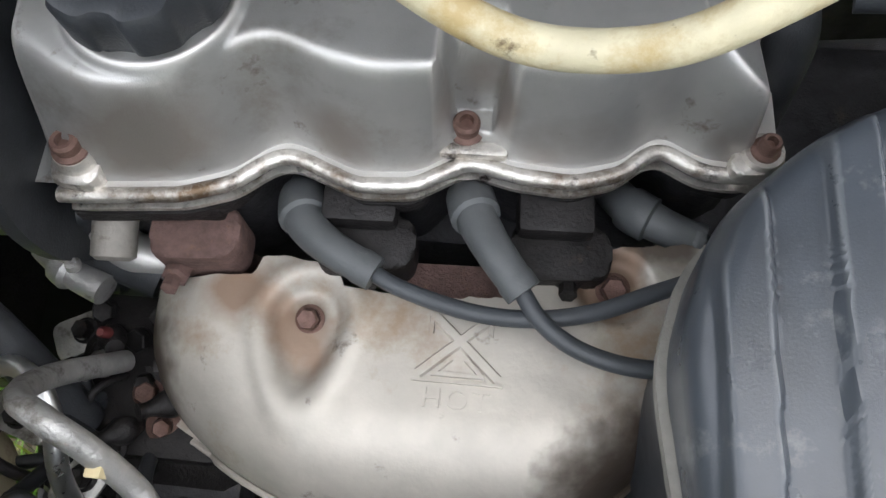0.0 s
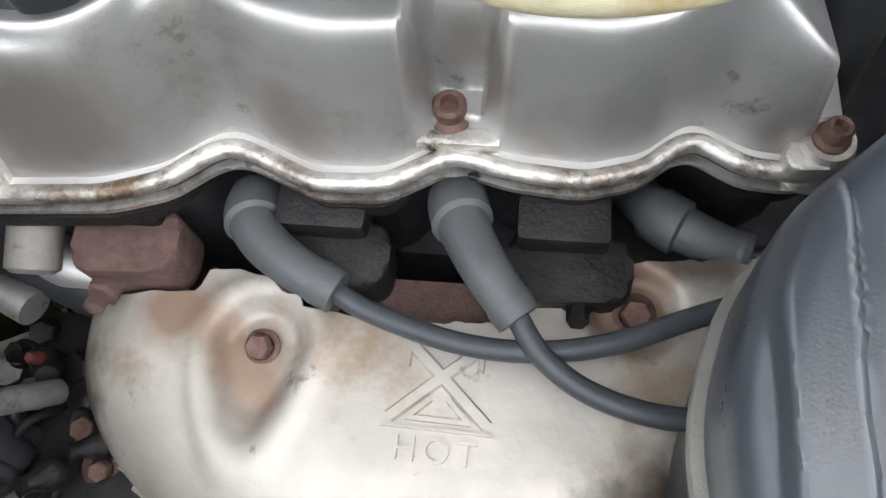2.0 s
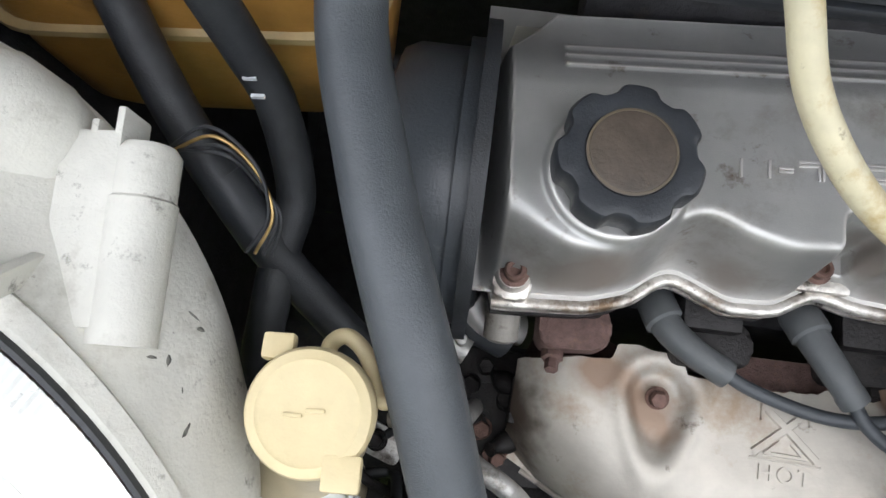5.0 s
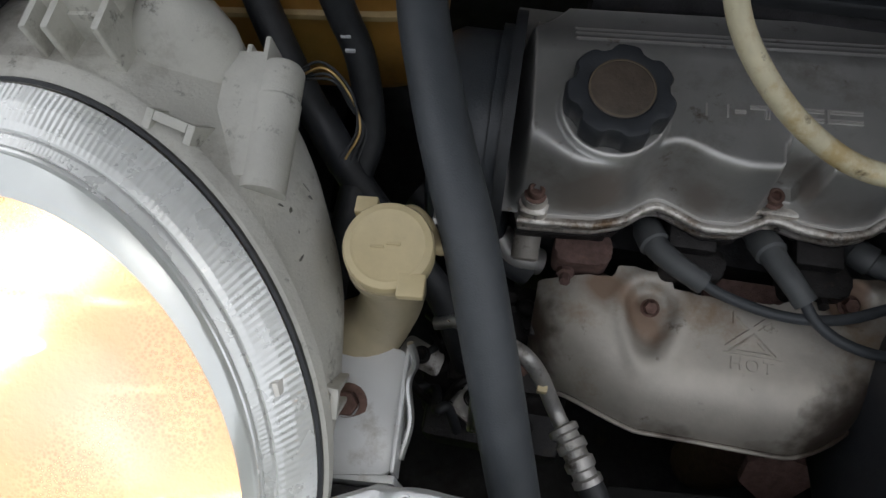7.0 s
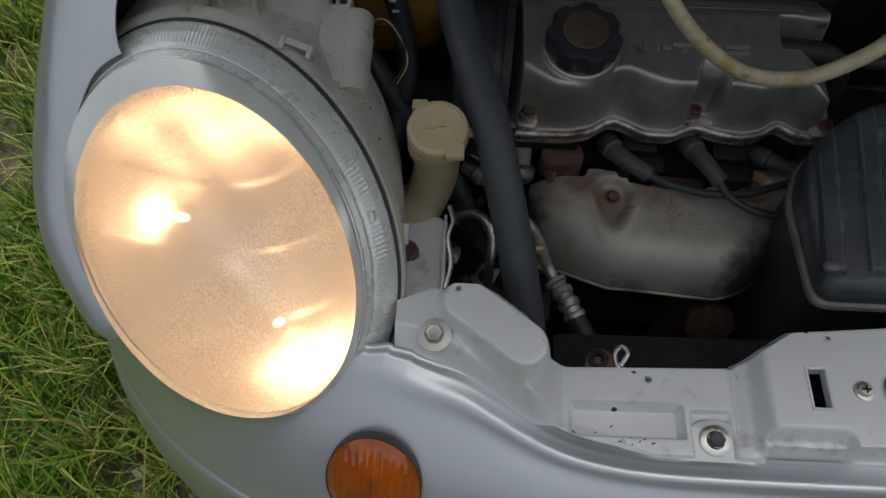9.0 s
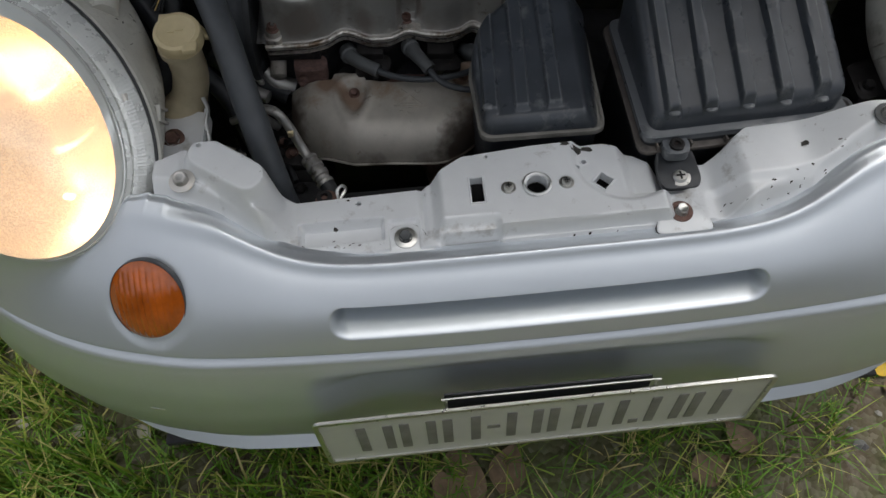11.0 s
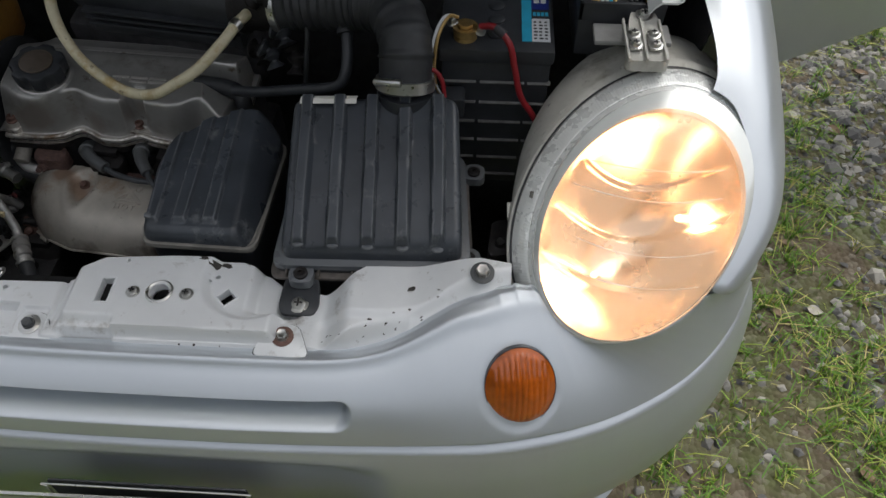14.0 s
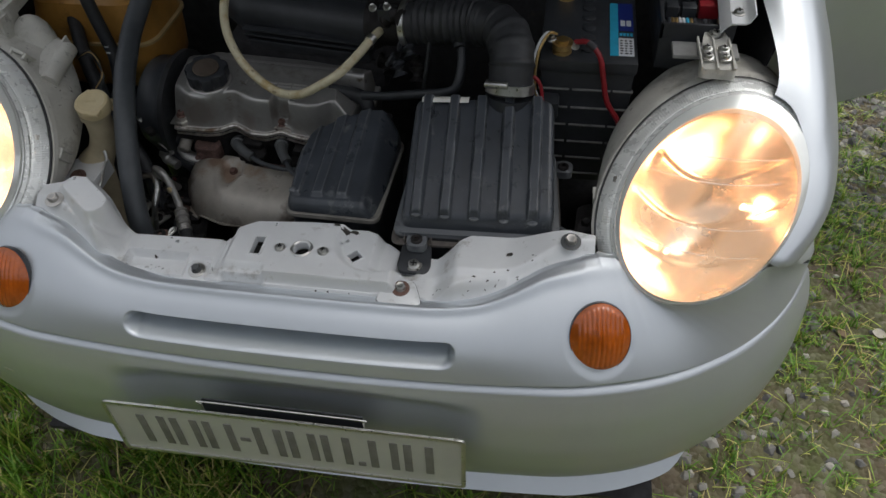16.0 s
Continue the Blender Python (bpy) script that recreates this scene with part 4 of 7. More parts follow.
def headlight(sx, lens_material, label):
    h = thing("headlight", tuple(lamp_place(sx, 0, 0, -0.1)), label, "headlight", "pair of headlights")

    def dome(r):
        return 0.024 * (1 - r ** 2.6)
    lens = part("lens", lamp_sheet(sx, [(r, dome(r) + 0.0006, MU * 0.95, MV * 0.95, BROAD) for r in lin(0.001, 0.915, 20)]), lens_material, h, "clear domed lens" if sx > 0 else "domed lens misted inside")
    lens_rim = part("lens_rim", lamp_sheet(sx, [(r, dome(r), MU * 0.95 * k, MV * 0.95 * k, 1 + (BROAD - 1) * k) for r, k in ((0.915, 1.0), (0.93, 0.82), (0.945, 0.64), (0.96, 0.46), (0.975, 0.28), (0.99, 0.1), (1.0, 0.0))] + [(1.006, -0.002), (1.008, -0.005)]), SHOULDER, h, "pale opaque edge of the lens, reflected sky in its colour")
    part("lens_bead", lamp_sheet(sx, [(0.998, -0.0055), (1.008, -0.0040), (1.016, -0.0046), (1.020, -0.0070), (1.014, -0.0090)]), CHROME, h, "bright bead round the lens")
    strip = part("lens_strip", lamp_sheet(sx, [(1.014, -0.0085), (1.022, -0.0078), flare(1.044, -0.0104), flare(1.050, -0.0120), flare(1.046, -0.0140)], 720, 0.0012), RIDGED, h, "narrow finely ridged strip", smooth=False)
    side = part("lens_side", lamp_sheet(sx, [flare(1.046, -0.0130), flare(1.056, -0.0124), flare(1.075, -0.0140), flare(1.12, -0.0195), flare(1.160, -0.0262)], 520, 0.0024), RIDGED, h, "finely ridged side of the lens", smooth=False)
    for q in (lens, lens_rim, strip, side):
        q.visible_shadow = False
    part("bezel", lamp_sheet(sx, [(1.06, -0.030), (1.02, -0.016), (0.995, -0.0085), (0.975, -0.0070, 0.2 * MU, 0.2 * MV, 1 + 0.2 * (BROAD - 1)), (0.945, -0.0085, 0.7 * MU, 0.7 * MV, 1 + 0.7 * (BROAD - 1)), (MOUTH, -0.0105, MU, MV, BROAD)], 96), CHROME, h, "silvered ring inside the lens")

    def bowl(k, j):
        r = lin(MOUTH, 0.001, 90)[j]
        a = 2 * math.pi * k / 240
        x, y = LA * BROAD * r * math.cos(a), LB * r * math.sin(a)
        w = -0.098 + 0.087 * (r / MOUTH) ** 2.0
        # curved shells, one over the other, each stepping out below the last
        fade = smooth01((MOUTH - r) / 0.14)
        across, up = x * math.cos(LEANING) - y * math.sin(LEANING), x * math.sin(LEANING) + y * math.cos(LEANING)
        q = up / LB + 0.14 * math.cos(across * 22) - 0.12
        saw = 0.0
        for edge in (0.42, 0.0, -0.42):
            saw += (smooth01((edge - q) / 0.06) - smooth01((edge - q) / 0.40)) * (0.006 if sx > 0 else 0.0012)
        w += (saw + 0.0030 * math.cos(across * 36 + 1.5 * q + 0.7)) * fade
        return lamp_place(sx, x + MU, y + MV, w)
    part("reflector", grid(range(240), range(90), bowl, True), FACETS if sx > 0 else MIRROR, h, "bright warm-lit reflector bowl")

    def body(k, j):
        s, d = ((1.155, -0.001), (1.200, 0.000), (1.205, 0.009), (1.170, 0.013), (1.165, 0.022), (1.155, 0.054), (1.11, 0.085), (1.00, 0.110), (0.83, 0.124), (0.57, 0.1285), (0.42, 0.129), (0.40, 0.154), (0.001, 0.158))[j]
        a = 2 * math.pi * k / 96
        return lamp_place(sx, LA * s * math.cos(a) - 0.0115, LB * s * math.sin(a) + 0.007, -0.030) + Vector((0, d, -0.12 * d))
    shell = part("shell", grid(range(96), range(13), body, True), HOUSING, h, "dusty grey plastic lamp body")
    if sx < 0:
        # scuffs left on the plastic
        rs = random.Random(17)
        for _ in range(22):
            a, t = radians(rs.uniform(158, 186)), rs.uniform(0.0, 1.0)
            c = lamp_place(sx, LA * (1.160 - 0.035 * t) * math.cos(a) - 0.0115, LB * (1.160 - 0.035 * t) * math.sin(a) + 0.007, -0.030) + Vector((0, 0.030 + 0.042 * t, -0.12 * (0.030 + 0.042 * t)))
            n = (c - lamp_place(sx, -0.0115, 0.007, -0.030) - Vector((0, 0.045, -0.006))).normalized()
            q = spun([(0, 0.0008), (0.7, 0.0006), (1.0, -0.0006)], axis(c, c + n) @ Matrix.Rotation(rs.uniform(0, 6.28), 4, "Z") @ Matrix.Diagonal((rs.uniform(0.0025, 0.008), rs.uniform(0.0006, 0.0016), 1, 1)), 9, lambda a, r, z: rs.uniform(0.6, 1.2))
            part("scuff", q, SCUFF, shell)
    part("rim_seal", lamp_sheet(sx, [(1.158, -0.0262, -0.0110, 0.007), (1.172, -0.0268, -0.0115, 0.007), (1.176, -0.0300, -0.0115, 0.007), (1.165, -0.033, -0.0115, 0.007)], 96), RUBBER, h, "dark seal round the lens")
    if sx > 0:
        # fine pale raised lines across the lens
        for up, bow in ((0.058, 0.010), (0.030, 0.012), (-0.020, 0.014), (-0.052, 0.012)):
            pts = []
            for k in lin(-1, 1, 25):
                a, b = 0.070 * k, up - bow * (1 - k * k)
                x, y = a * math.cos(LEANING) + b * math.sin(LEANING), -a * math.sin(LEANING) + b * math.cos(LEANING)
                r = math.hypot(x / LA, y / LB)
                if r < 0.88:
                    pts.append(lamp_place(sx, x + MU * 0.8, y + MV * 0.8, dome(r) + 0.0008))
            part("lens_line", tube(pts, 0.00035, 6, raw=True), LENSLINE, h)
    for u, v, w, watts in ((0.040, 0.030, -0.064, 0.10), (-0.006, -0.070, -0.046, 0.14)) if sx > 0 else ((0.036, 0.034, -0.066, 0.066), (0.004, -0.074, -0.046, 0.115)):
        bulb = part("bulb", spun([(0.0, 0.0), (0.0034, 0.0), (0.0036, 0.010), (0.0026, 0.013), (0, 0.014)], axis(lamp_place(sx, u, v, w - 0.012), lamp_place(sx, u, v, 0.1)), 16), BULB, h, "glowing bulb")
        bulb.visible_shadow = False
        lt = new("bulb_light", bpy.data.lights.new("bulb_light", "POINT"))
        lt.data.energy, lt.data.color, lt.data.shadow_soft_size = watts, (1.0, 0.51, 0.26) if sx > 0 else (1.0, 0.66, 0.41), 0.012
        lt.location = lamp_place(sx, u, v, w + 0.010)
    # a worn diamond mark on the lens's side
    k = radians(196)
    c = lamp_place(sx, LA * 1.105 * math.cos(k) - 0.006, LB * 1.105 * math.sin(k) + 0.0037, -0.0172)
    n = (c - lamp_place(sx, 0, 0, -0.045)).normalized()
    part("mark", spun([(0, 0.0007), (0.0045, 0.0006), (0.0052, -0.002)], axis(c, c + n), 4), SCUFF if sx > 0 else LENSLINE, h)
    # clips round the rim
    for a, wide in ((128, 0.015), (160, 0.009), (66, 0.010), (204, 0.008)) if sx > 0 else ((66, 0.010), (204, 0.008)):
        k = radians(a)
        c = lamp_place(sx, LA * 1.215 * math.cos(k) - 0.0115, LB * 1.215 * math.sin(k) + 0.007, -0.040)
        n = (c - lamp_place(sx, -0.0115, 0.007, -0.036)).normalized()
        ax = (lamp_place(sx, 0, 0, 1) - lamp_place(sx, 0, 0, 0)).normalized()
        t = n.cross(ax)
        m = Matrix((t, n, ax)).transposed().to_4x4()
        m.translation = c
        a1, a2, a3 = box(-wide, -wide + 0.003, -0.004, 0.004, -0.024, 0.002, 0.0006), box(wide - 0.003, wide, -0.004, 0.004, -0.024, 0.002, 0.0006), box(-wide, wide, 0.000, 0.004, -0.001, 0.003, 0.0006)
        for q in (a1, a2, a3):
            q.transform(m)
        part("clip", join(a1, a2, a3), HOUSING, h)
    if sx < 0:
        # the open buckle over the seal, the twin-walled tower and the peak behind it
        k = radians(148)
        c = lamp_place(sx, LA * 1.245 * math.cos(k) - 0.0115, LB * 1.245 * math.sin(k) + 0.007, -0.033)
        n = (c - lamp_place(sx, -0.0115, 0.007, -0.036)).normalized()
        ax = (lamp_place(sx, 0, 0, 1) - lamp_place(sx, 0, 0, 0)).normalized()
        m = Matrix((n.cross(ax), n, ax)).transposed().to_4x4()
        m.translation = c
        part("buckle", join(*(placed(box(*b, 0.0008), m) for b in ((-0.0125, -0.0085, -0.003, 0.007, -0.026, 0.006), (0.0085, 0.0125, -0.003, 0.007, -0.026, 0.006), (-0.0085, 0.0085, 0.002, 0.007, 0.0015, 0.006), (-0.0085, 0.0085, -0.003, 0.004, -0.028, -0.020)))), HOUSING, h, "open plastic buckle on the seal")
        for x in (-0.508, -0.497, -0.472):
            part("tower_wall", prism(rounded([(x, 0.206), (x + 0.0035, 0.206), (x + 0.0035, 0.246), (x, 0.246)], 0.001), 0.745, 0.792, 0.001), HOUSING, shell)
        part("tower_web", prism(rounded([(-0.508, 0.222), (-0.469, 0.222), (-0.469, 0.242), (-0.508, 0.242)], 0.002), 0.745, 0.784, 0.001), HOUSING, shell)
        part("peak", spun([(0.026, -0.030), (0.024, 0.0), (0.019, 0.016), (0.011, 0.026), (0.005, 0.029), (0, 0.030)], axis((-0.452, 0.236, 0.752), (-0.454, 0.244, 0.782)), 20, lambda t, r, z: 1 + 0.22 * math.cos(2 * t)), HOUSING, shell)
    # square guide with its prongs and half-round sleeve, on one side only
    if sx < 0:
        _z = Vector((0, 0.98, 0.17)).normalized()
        m = Matrix((Vector((1, 0, 0)), _z.cross(Vector((1, 0, 0))), _z)).transposed().to_4x4()
        m = Matrix.Translation((-0.415, 0.208, 0.733)) @ m
        guide = part("guide", placed(box(-0.014, 0.008, -0.010, 0.010, -0.040, 0.030, 0.0015), m), HOUSING, shell)
        for x0, x1, top in ((-0.014, -0.010, 0.038), (-0.004, -0.001, 0.034), (0.005, 0.008, 0.039)):
            part("prong", placed(box(x0, x1, -0.010, 0.010, 0.028, top, 0.001), m), HOUSING, shell)
        part("sleeve", placed(spun([(0.0, -0.045), (0.0125, -0.045), (0.0130, 0.006), (0.0122, 0.007), (0.0122, 0.024), (0.0100, 0.027), (0.0, 0.027)], pose(0.013, 0.001, 0), 20), m), HOUSING, shell)
    part("hump", spun([(0.036, -0.09), (0.033, -0.02), (0.026, 0.004), (0.014, 0.012), (0, 0.014)], axis((sx * 0.466, 0.222, 0.715), (sx * 0.466, 0.262, 0.745)), 20, lambda t, r, z: 1 + 0.25 * math.cos(2 * t)), HOUSING, shell)
    # the mounting arm on top with its screws
    o = 0.0 if sx > 0 else 0.075
    arm = part("mounting_arm", prism(rounded([(sx * 0.466, 0.172 + 0.7 * o), (sx * 0.510, 0.172 + 0.7 * o), (sx * 0.505, 0.245 + o), (sx * 0.500, 0.262 + o), (sx * 0.482, 0.262 + o), (sx * 0.476, 0.245 + o)], 0.008), 0.782, lambda x, y: 0.797 - 0.10 * max(0, 0.19 - y), 0.0015), HOUSING, h, "grey plastic mounting arm")
    for x in (0.468, 0.486, 0.505):
        part("rib", box(sx * x - 0.0012, sx * x + 0.0012, 0.168 + 0.7 * o, 0.236 + o, 0.796, 0.8005, 0.0006), HOUSING, arm)
    for x in (0.476, 0.496):
        part("plate", box(sx * x - 0.0062, sx * x + 0.0062, 0.184 + o, 0.214 + o, 0.798, 0.8005, 0.0008), STEEL, arm)
        for y in (0.190 + o, 0.208 + o):
            crossbolt(arm, (sx * x, y, 0.8005), (0, -0.1, 1), 0.0048, STEEL)
    crossbolt(arm, (sx * 0.491, 0.246 + o, 0.798), (0, -0.1, 1), 0.0062, STEEL)
    return h


headlight(1, WARMLENS, "lit round headlight with a clear lens and grey body")
headlight(-1, WETLENS, "lit round headlight with drops of mist inside its lens")


# ---- indicators ----
def indicator(sx):
    n = Vector((sx * 0.09, -0.80, 0.57)).normalized()
    u = Vector((0, 0, 1)).cross(n)
    u = (u if u.x > 0 else -u).normalized()
    v = n.cross(u)
    v = v if v.z > 0 else -v
    c = Vector((sx * IND.x, IND.y, IND.z)) + n * 0.0055
    t = thing("indicator", tuple(c), "oval amber indicator set into the silver bumper", "indicator", "pair of indicators")
    ra, rb = 0.0345, 0.0415

    def f(k, j):
        a, r = 2 * math.pi * k / 144, lin(0.001, 1, 26)[j]
        x, y = ra * r * math.cos(a), rb * r * math.sin(a)
        w = 0.010 * (1 - r ** 2.2) + 0.0016 * abs(math.sin(x * math.pi / 0.0056 + 0.9 * (y / rb) ** 2)) * smooth01((0.93 - r) / 0.12)
        return c + u * x + v * y + n * w
    part("lens", grid(range(144), range(26), f, True), AMBER, t, "ribbed amber lens")
    part("seal", grid(range(72), range(4), lambda k, j: c + u * (ra + (0, 0.0007, 0.0007, 0)[j]) * math.cos(2 * math.pi * k / 72) + v * (rb + (0, 0.0007, 0.0007, 0)[j]) * math.sin(2 * math.pi * k / 72) + n * (0.0005, 0.0005, -0.006, -0.008)[j], True), BLACK, t)
    return t


indicator(1)
indicator(-1)

# ---- number plate ----
plate = thing("number_plate", (-0.007, -0.190, 0.44), "white metal number plate with dark characters on the bumper", "number plate")
PX, PZ, PW, PH = -0.007, 0.440, 0.470, 0.110


def on_plate(bm, tilt=-4):
    bm.transform(pose(PX, -0.190, PZ, tilt, 0, 0.5))
    return bm


_o = rounded([(-PW / 2, -PH / 2), (PW / 2, -PH / 2), (PW / 2, PH / 2), (-PW / 2, PH / 2)], 0.008)
_bm = prism(_o, -0.0008, 0.0008)
_bm.transform(pose(0, 0, 0, 90))
part("sheet", on_plate(_bm), PLATE, plate, "white reflective sheet")


def border(w, h, r0, dw, mat_z):
    a, b = rounded([(-w, -h), (w, -h), (w, h), (-w, h)], r0, 6), rounded([(-w + dw, -h + dw), (w - dw, -h + dw), (w - dw, h - dw), (-w + dw, h - dw)], r0 * 0.6, 6)
    bm = bmesh.new()
    R = [[bm.verts.new((x, -z, y)) for x, y in ring] for ring, z in ((a, 0.0), (a, mat_z), (b, mat_z), (b, 0.0))]
    for p, q in zip(R, R[1:]):
        for i in range(len(p)):
            bm.faces.new((p[i], p[(i + 1) % len(p)], q[(i + 1) % len(p)], q[i]))
    return bm


part("rim", on_plate(border(PW / 2 + 0.001, PH / 2 + 0.001, 0.009, 0.005, 0.003)), STEEL, plate, "raised metal rim")
_x = -0.196
for k, wide in enumerate((0.038, 0.038, 0.040, 0.014, 0.038, 0.038, 0.038, 0.010, 0.038, 0.038)):
    if k == 3:
        bars = [box(_x, _x + wide, -0.0018, -0.0006, -0.004, 0.004, 0.0004)]
    elif k == 7:
        bars = [box(_x, _x + wide, -0.0018, -0.0006, -0.0315, -0.0225, 0.0004)]
    else:
        bars = [box(_x, _x + 0.0105, -0.0018, -0.0006, -0.0315, 0.0315, 0.0004), box(_x + wide - 0.0105, _x + wide, -0.0018, -0.0006, -0.0315, 0.0315, 0.0004)]
    for b in bars:
        part("character_bar", on_plate(b), PLATEINK, plate)
    _x += wide + 0.0068
_bm = prism(rounded([(-0.105, -0.03), (0.105, -0.03), (0.105, 0.066), (-0.105, 0.066)], 0.004), -0.001, 0.001)
_bm.transform(pose(-0.004, -0.180, PZ, 86, 0, 0))
part("holder", _bm, BLACK, plate, "black plate holder")
_bm = tube([(-0.107, -0.183, 0.480), (-0.107, -0.182, 0.504), (-0.104, -0.181, 0.507), (0.0, -0.181, 0.507), (0.100, -0.181, 0.507), (0.103, -0.182, 0.504), (0.103, -0.183, 0.480)], 0.0012, 8, 4)
part("holder_edge", _bm, STEEL, plate)


# ---- engine ----
SEAT = pose(-0.0474, 0.0430, 0.0338, 6.06, 2.20, -4.95) @ Matrix.Scale(0.9233, 4)


def seated(ob, dx=0.0, dy=0.0, dz=0.0):
    """Sets a thing into the bay with the engine's lean and size."""
    ob.matrix_basis = SEAT @ Matrix.Translation((dx, dy, dz)) @ ob.matrix_basis
    return ob


EM = pose(-0.130, 0.272, 0.583, 0, 2.2, 2.2)


def seated_on_head(bm):
    return placed(bm, EM)


def hump(x, c, w):
    return math.exp(-((x - c) / w) ** 2)


def eased(table, x, w=0.005):
    """A table read softly."""
    return sum(lerp_table(table, x + w * k)[0] * n for k, n in ((-1, 1), (-0.5, 2), (0, 2), (0.5, 2), (1, 1))) / 8


FLANGE_EDGE = [(-0.160, -0.031), (-0.149, -0.031), (-0.105, -0.028), (-0.083, -0.021), (-0.068, -0.0085), (-0.0595, -0.0060), (-0.050, -0.0095), (-0.029, -0.0187), (-0.0035, -0.0175), (0.009, -0.0100), (0.0185, -0.0045), (0.028, -0.0065), (0.040, -0.0100), (0.0657, -0.0122), (0.0865, -0.0064), (0.0955, 0.0025), (0.1037, 0.0065), (0.112, 0.0015), (0.121, -0.0036), (0.139, -0.0050), (0.156, 0.0005)]
TOP_EDGE = [(-0.160, 0.006), (-0.150, 0.001), (-0.140, -0.006), (-0.126, -0.0125), (-0.110, -0.0135), (-0.094, -0.0105), (-0.073, 0.0065), (-0.0615, 0.0120), (-0.050, 0.0095), (-0.041, 0.0045), (-0.0186, -0.0010), (0.040, 0.0040), (0.066, 0.0028), (0.084, 0.0072), (0.096, 0.0180), (0.105, 0.0225), (0.113, 0.0220), (0.130, 0.0100), (0.150, 0.0050)]
NOTCH = 0.0205


def flange_y(x):
    """Front edge of the cover's flange: three arches over the plugs."""
    return eased(FLANGE_EDGE, x)


def wall_y(x):
    """Front edge of the raised top."""
    notch = smooth01((0.0165 - abs(x - NOTCH)) / 0.008)
    y = eased(TOP_EDGE, x, 0.006)
    return y + notch * max(0.0, 0.0265 - y)


def cover_height(x, y):
    foot, top = flange_y(x) + 0.007, wall_y(x) + 0.004
    front = (y - foot) / max(0.006, top - foot)
    ys = y - 0.07 * x
    left = (x + 0.169 + 0.07 * (y - 0.005) - 0.9 * max(0.0, ys - 0.112)) / 0.012
    right = (0.148 + 0.02 * (y - 0.03) - x) / 0.012
    rise = max(0.0, -0.10 * math.log(math.exp(-10.5 * max(0.0, min(front, 3.0))) + math.exp(-10)))
    h = 0.058 * rise * smooth01(left) * smooth01(right)
    notch = smooth01((0.0150 - abs(x - NOTCH)) / 0.007) * smooth01((0.0265 - y) / 0.010)
    h = min(h, 0.058 - 0.048 * notch)
    # the end falls away beyond a crease
    h -= 0.030 * min(1.0, max(0.0, (x - 0.103 - 0.25 * max(0.0, 0.055 - y)) / 0.036)) * smooth01(right * 1.5) * smooth01(front) * smooth01((0.105 - y) / 0.03)
    # back slope with its long ribs
    if ys > 0.084:
        h -= 0.026 * smooth01((ys - 0.084) / 0.055)
        k = (ys - 0.0985) / 0.0079
        if -0.5 < k < 2.5 and -0.136 < x < 0.113:
            h += 0.0016 * (0.5 + 0.5 * math.cos(2 * math.pi * k)) ** 2
        h *= smooth01((0.150 - ys) / 0.010)
    # lowered pocket for the breather pipe
    h -= max(0.0, h - 0.026) * smooth01((x - 0.085) / 0.005) * smooth01((y - 0.0545) / 0.005) * smooth01((0.098 - y) / 0.014)
    # raised round the oil filler
    r = math.hypot(x + 0.106, y - 0.031)
    h += 0.004 * smooth01((0.038 - r) / 0.004) * smooth01(front)
    return max(h, 0.0)


engine = thing("engine", (-0.13, 0.30, 0.35), "three-cylinder engine with a worn cast alloy valve cover", "engine")
cover = part("valve_cover", seated_on_head(grid(lin(-0.178, 0.152, 300), lin(0, 1, 190), lambda x, t: (x, flange_y(x) + 0.006 + (0.152 - flange_y(x) - 0.006) * t, 0.004 + cover_height(x, flange_y(x) + 0.006 + (0.152 - flange_y(x) - 0.006) * t)))), CAST, engine, "dull cast alloy valve cover with oily marks")


def wavy_slab(grow, z0, z1, x0=-0.157, x1=0.154, yb=0.140, f=flange_y, n=120, bevel=0.0):
    xs = lin(x0, x1, n)
    outline = [(x, f(x) - grow) for x in xs] + [(x1, yb), (x0 - 0.004, yb), (x0 - 0.014, yb - 0.045), (x0 - 0.010, 0.0)]
    return prism(outline, z0, z1, bevel)


part("flange", seated_on_head(wavy_slab(-0.0010, -0.0030, 0.0048)), EDGEMETAL, engine, "worn bright flange edge with arches")
part("flange_bead", seated_on_head(tube([(x, flange_y(x) + 0.0012, 0.0032) for x in lin(-0.158, 0.154, 150)], 0.0036, 14, raw=True)), FLANGE, engine, "rolled bright edge of the flange")
part("gasket", seated_on_head(wavy_slab(-0.0025, -0.0060, -0.0030)), RUBBER, engine)


def head_y(x):
    return flange_y(x) + 0.012 + 0.010 * smooth01((flange_y(x) - 0.07 * x + 0.018) / 0.012)


part("lower_bead", seated_on_head(wavy_slab(0.0012, -0.0086, -0.0060, bevel=0.001)), FLANGE, engine, "thin worn edge under the flange")
# rim coloured dark to paint the shade of the gap under the flange
part("head_rim", seated_on_head(wavy_slab(0.012, -0.018, -0.0104, f=lambda x: head_y(x) - 0.002)), IRON, engine, "edge of the cylinder head, the gap's shade in its colour")
part("cylinder_head", seated_on_head(wavy_slab(0.0, -0.10, -0.016, f=head_y)), GRIME, engine)
part("block", box(-0.285, 0.03, 0.262, 0.44, 0.14, 0.50, 0.01), GRIME, engine, "grimy dark engine block")
part("sump", box(-0.27, 0.02, 0.22, 0.45, 0.10, 0.20, 0.02), GRIME, engine)
part("gearbox", box(0.03, 0.34, 0.22, 0.50, 0.16, 0.40, 0.04, 3), GRIME, engine)

